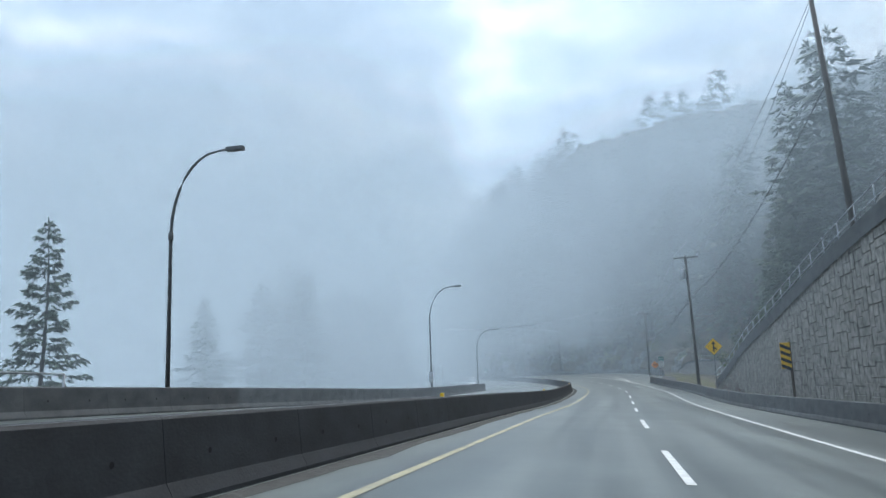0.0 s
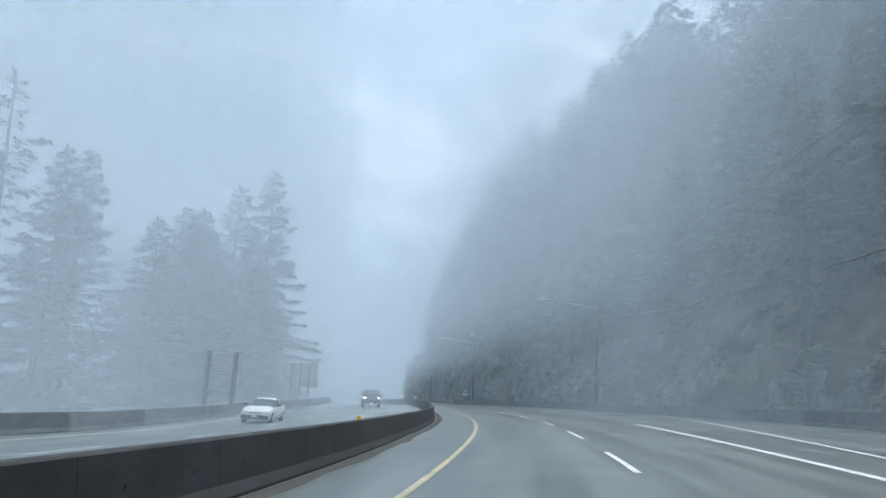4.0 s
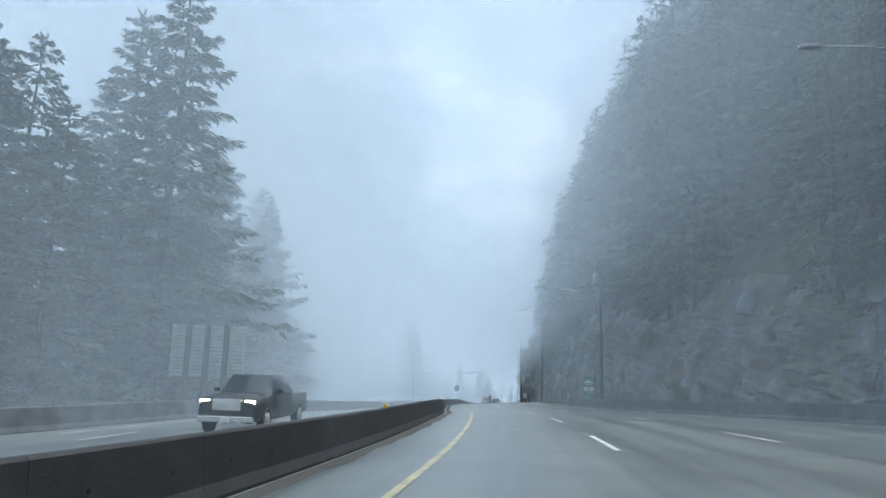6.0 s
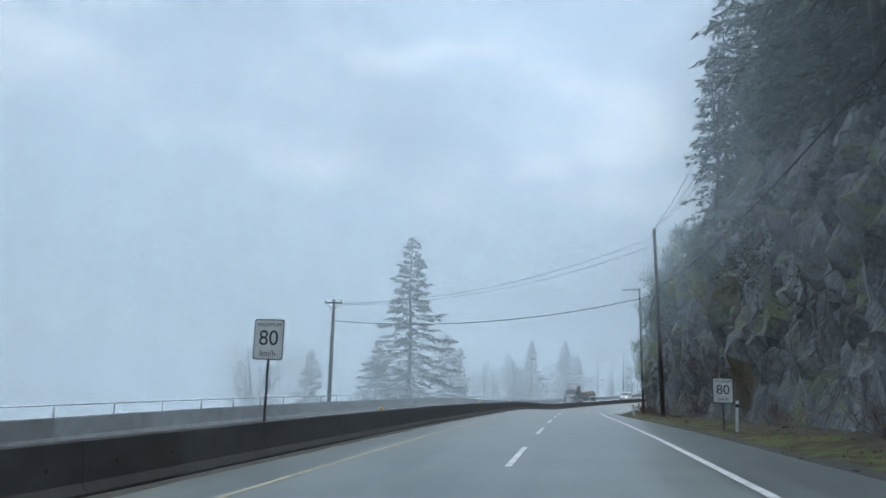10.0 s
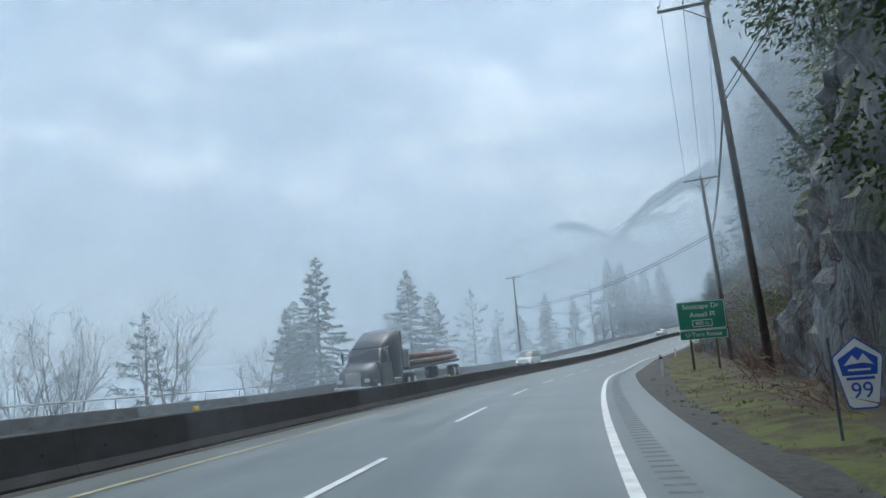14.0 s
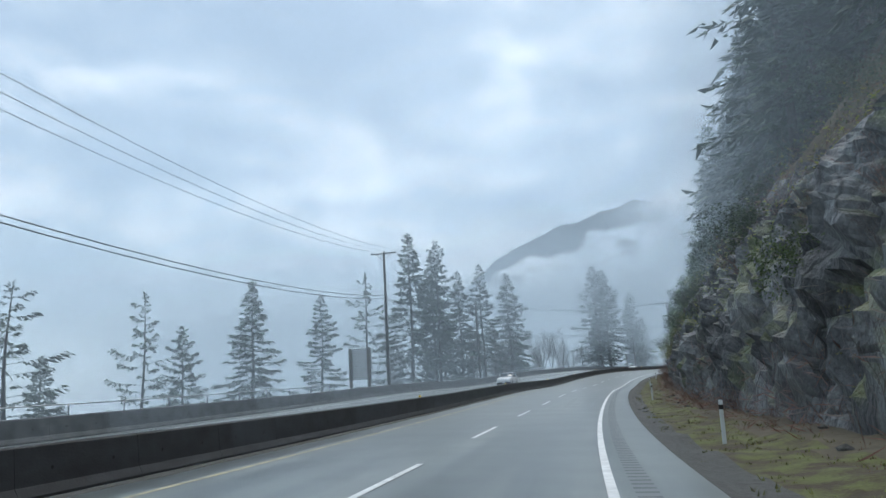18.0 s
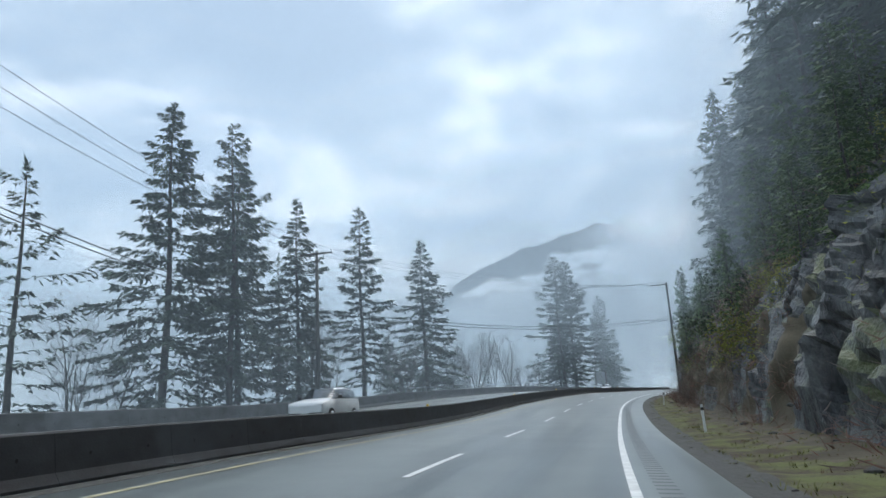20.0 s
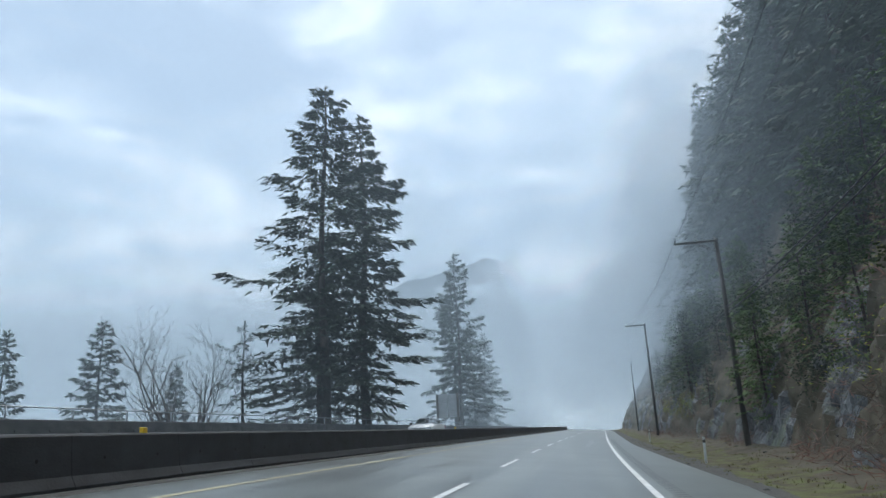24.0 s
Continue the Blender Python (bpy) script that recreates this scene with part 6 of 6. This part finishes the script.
# street guide sign
sg = sign("guide_sign", 425.6, 13.1, 0.0, "green guide sign with white lettering on two wooden posts", turn=4)
posts(sg, (-0.85, 0.75), 4.1, M_WOODPOST, 0.07)
face = plate(sg, "sign_face", 3.0, 1.85, 3.45, M_SIGNWHITE, radius=0.12)
plate(face, "sign_panel", 2.92, 1.77, 3.45, M_SIGNGREEN, y=-0.008, radius=0.1)
letters("Seascape Dr", 0.46, face, 0.0, 4.03, M_SIGNWHITE, y=-0.02)
letters("Ansell Pl", 0.46, face, 0.05, 3.48, M_SIGNWHITE, y=-0.02)
fr = plate(face, "distance_frame", 1.25, 0.46, 2.92, M_SIGNWHITE, y=-0.012, radius=0.08)
plate(fr, "distance_panel", 1.17, 0.38, 2.92, M_SIGNGREEN, y=-0.018, radius=0.06)
letters("600 m", 0.34, fr, 0, 2.92, M_SIGNWHITE, y=-0.026)
pl = plate(sg, "lower_plate", 3.0, 0.62, 2.18, M_SIGNWHITE, radius=0.1)
plate(pl, "lower_panel", 2.92, 0.54, 2.18, M_SIGNGREEN, y=-0.008, radius=0.09)
letters("U-Turn Route", 0.40, pl, 0, 2.18, M_SIGNWHITE, y=-0.02)
# highway shield
sg = sign("highway_shield", 387.3, 10.62, 0.0, "white five-sided highway shield with blue mountains and number", turn=4)
posts(sg, (-0.34,), 1.35, M_DARKSTEEL, 0.02)


def shield(k, z):
    return [(0, z + 0.50 * k), (0.32 * k, z + 0.25 * k), (0.33 * k, z + 0.2 * k), (0.2 * k, z - 0.43 * k), (0.15 * k, z - 0.47 * k), (-0.15 * k, z - 0.47 * k), (-0.2 * k, z - 0.43 * k), (-0.33 * k, z + 0.2 * k), (-0.32 * k, z + 0.25 * k)]


face = shape(sg, "sign_face", shield(1.04, 0.82), M_SIGNBLUE)
shape(face, "white_border", shield(0.99, 0.82), M_SIGNWHITE, -0.016)
shape(face, "blue_field", [(0, 1.20), (0.27, 1.03), (0.235, 0.80), (-0.235, 0.80), (-0.27, 1.03)], M_SIGNBLUE, -0.020)
shape(face, "mountain_mark", [(-0.2, 0.94), (-0.07, 1.08), (0, 1.0), (0.08, 1.1), (0.2, 0.94), (0.07, 0.97), (-0.07, 0.96)], M_SIGNWHITE, -0.024)
shape(face, "text_bar", [(-0.15, 0.86), (0.15, 0.86), (0.15, 0.89), (-0.15, 0.89)], M_SIGNWHITE, -0.024)
shape(face, "text_bar", [(-0.19, 0.735), (0.19, 0.735), (0.19, 0.775), (-0.19, 0.775)], M_SIGNBLUE, -0.024)
letters("99", 0.31, face, 0, 0.58, M_SIGNBLUE, y=-0.026)


def board_back(s, e, base, w, h, zc, cols, label, turn=0.0):
    """The ribbed aluminium back of a large sign that faces the other carriageway."""
    root = thing("sign_board", along(s, e, base, turn), label, "sign board", "sign backs")
    for c in range(cols):
        x0 = -w / 2 + w * c / cols
        for k in range(14):
            z = zc - h / 2 + h * k / 14
            bm = bmesh.new()
            box(bm, x0 + 0.05, x0 + w / cols - 0.05, 0, 0.06, z + 0.012, z + h / 14 - 0.012, 0.008)
            part("slat", bm, M_SIGNBACK, root)
    for c in range(cols + 1) if cols < 3 else range(1, cols):
        x = -w / 2 + w * c / cols if cols >= 3 else (-w / 2 + 0.25 + (w - 0.5) * c / cols)
        if cols < 3 and c == 1 and cols == 2:
            continue
        bm = bmesh.new()
        box(bm, x - 0.14, x + 0.14, -0.3, -0.02, -0.6, zc + h / 2 + 0.05, 0.02)
        part("post", bm, M_WOODPOST, root)


board_back(165, -18.9, -0.2, 2.6, 3.1, 3.3, 1, "back of a road sign with pale ribs between two dark posts")
board_back(205, -16.0, -0.2, 4.6, 3.1, 3.7, 4, "back of a wide road sign with four pale ribbed panels")
board_back(549.9, -16.4, -0.2, 2.4, 3.0, 3.0, 1, "back of a road sign with pale ribs beside the pole")
board_back(744, -13.6, -0.2, 3.4, 3.2, 3.6, 2, "dark back of a road sign standing beyond the barrier")

# ---- vehicles on the far carriageway ----
M_CARWHITE = plain("white_car_paint", (0.72, 0.74, 0.75), 0.25)
M_CARBROWN = plain("dark_grey_paint", (0.035, 0.036, 0.038), 0.3, 0.3)
M_TRUCKPAINT = plain("grey_truck_paint", (0.11, 0.115, 0.12), 0.35, 0.3)
M_GLASS = plain("tinted_glass", (0.02, 0.025, 0.03), 0.06)
M_TYRE = plain("tyre_rubber", (0.018, 0.018, 0.019), 0.85)
M_RIM = plain("alloy_rim", (0.45, 0.46, 0.47), 0.35, 0.7)
M_LAMP = plain("lit_headlamp", (0.9, 0.85, 0.7), 0.2, 0, (1.0, 0.9, 0.65), 6.0)
M_LENS = plain("clear_lens", (0.6, 0.62, 0.64), 0.15)
M_TRIM = plain("black_trim", (0.02, 0.02, 0.022), 0.5)
M_CHROME = plain("chrome", (0.6, 0.61, 0.62), 0.15, 1.0)
M_PIPE = material("rusty_pipe", (0.20, 0.12, 0.09), (0.09, 0.06, 0.05), rough=0.7, scale=2, fine=15, bump=0.2)


def wheel(root, x, y, rad, wide, double=False):
    bm = bmesh.new()
    s = 1 if x > 0 else -1
    tube(bm, [(x - s * wide, y, rad), (x - s * wide * 0.9, y, rad), (x - s * wide * 0.1, y, rad), (x, y, rad)], [rad * 0.9, rad, rad, rad * 0.92], 20)
    tyre = part("wheel", bm, M_TYRE, root, "black rubber tyre")
    bm = bmesh.new()
    tube(bm, [(x - s * 0.03, y, rad), (x + s * 0.012, y, rad), (x + s * 0.02, y, rad)], [rad * 0.62, rad * 0.62, rad * 0.2], 16)
    part("rim", bm, M_RIM, tyre)


def loft(root, name, stations, mat, glass=None, label=""):
    """A body lofted along y: (y, low, belt, half width, roof, half roof width); glass above the belt where the roof stands clear of it."""
    bm = bmesh.new()
    rings = []
    for y, low, belt, w, roof, rw in stations:
        half = [(w * 0.90, low), (w * 0.985, low + 0.12), (w, (low + belt) / 2), (w * 0.965, belt), (rw, max(roof - 0.07, belt + 0.002)), (rw * 0.86, max(roof, belt + 0.004))]
        rings.append([bm.verts.new((x, y, z)) for x, z in half + [(-x, z) for x, z in half[::-1]]])
    n = 12
    for i, (r0, r1) in enumerate(zip(rings, rings[1:])):
        tall = min(stations[i][4] - stations[i][2], stations[i + 1][4] - stations[i + 1][2])
        slope = max(stations[i][4] - stations[i][2], stations[i + 1][4] - stations[i + 1][2])
        for k in range(n):
            f = bm.faces.new((r0[k], r0[(k + 1) % n], r1[(k + 1) % n], r1[k]))
            f.smooth = True
            if glass and k in (3, 7) and tall > 0.2:
                f.material_index = 1
            if glass and k in (3, 4, 5, 6, 7) and tall <= 0.2 < slope:
                f.material_index = 1
    bm.faces.new(rings[0])
    bm.faces.new(rings[-1][::-1])
    bmesh.ops.recalc_face_normals(bm, faces=bm.faces)
    return part(name, bm, [mat, M_GLASS], root, label)


def pair(root, name, x, y, z, w, h, mat, depth=0.05, label=""):
    for s in (-1, 1):
        bm = bmesh.new()
        box(bm, s * x - w / 2, s * x + w / 2, y - depth / 2, y + depth / 2, z - h / 2, z + h / 2, min(w, h) * 0.25)
        part(name, bm, mat, root, label)


def bar(root, name, x, y, z, w, h, d, mat, label=""):
    bm = bmesh.new()
    box(bm, x - w / 2, x + w / 2, y - d / 2, y + d / 2, z - h / 2, z + h / 2, min(w, h, d) * 0.2)
    return part(name, bm, mat, root, label)


def car(s, e, kind, paint, label, lamps=M_LENS, group="cars on the far carriageway"):
    """Front faces -y, towards oncoming traffic."""
    root = thing({"sedan": "car", "suv": "car", "pickup": "pickup_truck", "van": "van"}[kind], along(s, e, 0.0), label, {"sedan": "car", "suv": "car", "pickup": "pickup truck", "van": "van"}[kind], group)
    if kind == "sedan":
        st = [(-2.3, 0.35, 0.62, 0.72, 0.64, 0.5), (-2.15, 0.24, 0.74, 0.86, 0.76, 0.7), (-1.3, 0.22, 0.92, 0.90, 0.95, 0.72), (-0.95, 0.22, 0.95, 0.90, 1.0, 0.7), (-0.15, 0.22, 0.97, 0.91, 1.40, 0.62), (0.7, 0.22, 0.98, 0.91, 1.45, 0.62), (1.35, 0.22, 1.0, 0.90, 1.32, 0.6), (1.95, 0.26, 1.03, 0.87, 1.08, 0.66), (2.25, 0.34, 0.98, 0.8, 1.0, 0.6)]
        wy, wr, fy, belt, wide = (-1.42, 1.36), 0.33, -2.27, 0.66, 0.9
    elif kind == "suv":
        st = [(-2.25, 0.4, 0.8, 0.76, 0.82, 0.6), (-2.1, 0.3, 0.95, 0.88, 0.98, 0.75), (-1.2, 0.28, 1.08, 0.92, 1.11, 0.76), (-0.95, 0.28, 1.1, 0.92, 1.16, 0.74), (-0.35, 0.28, 1.12, 0.93, 1.62, 0.66), (0.9, 0.28, 1.13, 0.93, 1.68, 0.66), (1.9, 0.3, 1.15, 0.92, 1.6, 0.66), (2.2, 0.36, 1.1, 0.88, 1.2, 0.7)]
        wy, wr, fy, belt, wide = (-1.38, 1.36), 0.36, -2.22, 0.8, 0.92
    elif kind == "pickup":
        st = [(-2.95, 0.5, 1.0, 0.86, 1.02, 0.75), (-2.8, 0.42, 1.12, 0.96, 1.15, 0.84), (-1.75, 0.42, 1.2, 0.98, 1.23, 0.84), (-1.45, 0.42, 1.22, 0.98, 1.28, 0.82), (-0.8, 0.42, 1.24, 0.99, 1.84, 0.74), (0.75, 0.42, 1.25, 0.99, 1.88, 0.74), (0.95, 0.42, 1.25, 0.99, 1.84, 0.74), (1.0, 0.42, 1.22, 0.99, 1.226, 0.9), (2.8, 0.45, 1.22, 0.98, 1.226, 0.9), (2.9, 0.5, 1.18, 0.95, 1.184, 0.88)]
        wy, wr, fy, belt, wide = (-1.95, 1.8), 0.42, -2.93, 0.98, 0.98
    else:
        st = [(-2.8, 0.45, 0.95, 0.82, 0.97, 0.7), (-2.65, 0.36, 1.12, 0.96, 1.15, 0.8), (-1.9, 0.34, 1.22, 0.99, 1.26, 0.82), (-1.7, 0.34, 1.24, 0.99, 1.32, 0.82), (-0.95, 0.34, 1.27, 1.0, 2.02, 0.82), (0.5, 0.34, 1.28, 1.0, 2.08, 0.84), (2.6, 0.36, 1.28, 1.0, 2.08, 0.84), (2.8, 0.42, 1.26, 0.97, 2.0, 0.82)]
        wy, wr, fy, belt, wide = (-1.75, 1.75), 0.37, -2.78, 0.85, 0.98
    loft(root, "body", st, paint, glass=True)
    for y in wy:
        for x in (-wide, wide):
            wheel(root, x + (0.015 if x > 0 else -0.015), y, wr, 0.22)
    pair(root, "headlight", wide * 0.72, fy + 0.06, belt + 0.03, 0.34, 0.15, lamps, 0.12, "lit headlight" if lamps is M_LAMP else "")
    bar(root, "grille", 0, fy + 0.02, belt - 0.06 if kind != "pickup" else belt - 0.05, wide * 0.95, 0.2 if kind != "pickup" else 0.36, 0.08, M_CHROME if kind == "pickup" else M_TRIM)
    bar(root, "bumper", 0, fy + 0.02, 0.5 if kind in ("pickup", "van") else 0.42, wide * 1.8, 0.2, 0.18, M_TRIM if kind != "pickup" else M_CHROME)
    bar(root, "number_plate", 0, fy - 0.08, 0.48, 0.3, 0.14, 0.02, M_SIGNWHITE)
    pair(root, "side_mirror", wide + 0.1, st[3][0] + 0.35, st[3][2] + 0.12, 0.2, 0.14, M_TRIM, 0.1)
    pair(root, "tail_light", wide * 0.82, -fy - 0.04 if kind != "sedan" else 2.2, belt + 0.12, 0.2, 0.16, plain("red_tail_lens", (0.35, 0.02, 0.02), 0.3), 0.08)
    if kind == "van":
        for y in (-0.5, 0.8, 2.1):
            bar(root, "roof_rack_bar", 0, y, 2.17, 1.7, 0.05, 0.05, M_GALV)
        for x in (-0.8, 0.8):
            bar(root, "roof_rack_rail", x, 0.8, 2.21, 0.05, 0.05, 3.0, M_GALV)
    return root


car(153.2, -13.0, "sedan", M_CARWHITE, "white sedan driving on the far carriageway")
car(187.2, -7.3, "pickup", M_CARBROWN, "dark grey pickup truck with lit headlights", M_LAMP)
car(466, -7.5, "van", M_CARWHITE, "white cargo van with a roof rack", M_LAMP)
car(571, -6.2, "suv", M_CARWHITE, "white sport utility car coming down the far carriageway")
car(697, -5.2, "sedan", M_CARWHITE, "white sedan half hidden by the median barrier")

# tractor and flatbed trailer with pipes
truck = thing("flatbed_truck", along(418, -7.2, 0.0), "dull grey tractor with sleeper cab hauling a flatbed of long pipes", "truck", "cars on the far carriageway")
loft(truck, "hood", [(-3.4, 0.75, 1.35, 0.85, 1.5, 0.6), (-3.2, 0.65, 1.5, 1.0, 1.75, 0.75), (-1.9, 0.6, 1.6, 1.05, 2.0, 0.85), (-1.6, 0.6, 1.62, 1.1, 2.05, 0.9)], M_TRUCKPAINT)
loft(truck, "cab", [(-1.75, 0.7, 1.95, 1.15, 2.0, 1.05), (-1.6, 0.6, 1.95, 1.18, 2.1, 1.08), (-1.25, 0.6, 1.98, 1.2, 2.85, 1.05), (0.1, 0.6, 2.0, 1.22, 3.0, 1.08), (0.15, 0.6, 2.0, 1.22, 3.0, 1.08)], M_TRUCKPAINT, glass=True)
loft(truck, "sleeper", [(0.12, 0.6, 2.9, 1.24, 3.1, 1.05), (1.9, 0.6, 3.5, 1.25, 3.95, 1.12), (2.1, 0.6, 3.5, 1.22, 3.95, 1.1)], M_TRUCKPAINT)
loft(truck, "roof_fairing", [(-1.15, 2.82, 2.86, 0.95, 2.9, 0.8), (-0.3, 2.85, 3.2, 1.08, 3.4, 0.92), (1.0, 2.9, 3.5, 1.15, 3.85, 1.0), (1.9, 2.95, 3.6, 1.16, 3.98, 1.04)], M_TRUCKPAINT)
bar(truck, "grille", 0, -3.42, 1.15, 1.0, 0.75, 0.08, M_CHROME)
bar(truck, "bumper", 0, -3.5, 0.55, 2.3, 0.38, 0.25, M_CHROME)
pair(truck, "headlight", 0.85, -3.38, 1.05, 0.35, 0.22, M_LENS, 0.12)
pair(truck, "side_mirror", 1.4, -1.5, 2.35, 0.12, 0.6, M_TRIM, 0.12)
pair(truck, "fuel_tank", 1.05, 0.9, 0.7, 0.5, 0.55, M_CHROME, 1.3)
pair(truck, "exhaust_stack", 1.15, 2.3, 2.6, 0.14, 2.6, M_CHROME, 0.14)
for y in (-2.5, 3.2, 4.5, 15.5, 16.8):
    for x in (-1.24, 1.24):
        wheel(truck, x, y, 0.5, 0.55 if y > 0 else 0.3)
bar(truck, "chassis", 0, 3.2, 0.85, 0.9, 0.25, 5.0, M_TRIM)
bar(truck, "trailer_deck", 0, 10.3, 1.35, 2.55, 0.18, 14.0, M_TRIM)
bar(truck, "headboard", 0, 3.4, 2.0, 2.5, 1.3, 0.12, M_RIM)
for k in range(5):
    bm = bmesh.new()
    x = -0.96 + 0.48 * k
    tube(bm, [(x, 3.7, 1.67), (x, 16.9, 1.67)], 0.22, 12)
    part("pipe", bm, M_PIPE, truck)
for k in range(4):
    bm = bmesh.new()
    x = -0.72 + 0.48 * k
    tube(bm, [(x, 3.9, 2.07), (x, 16.6, 2.07)], 0.22, 12)
    part("pipe", bm, M_PIPE, truck)
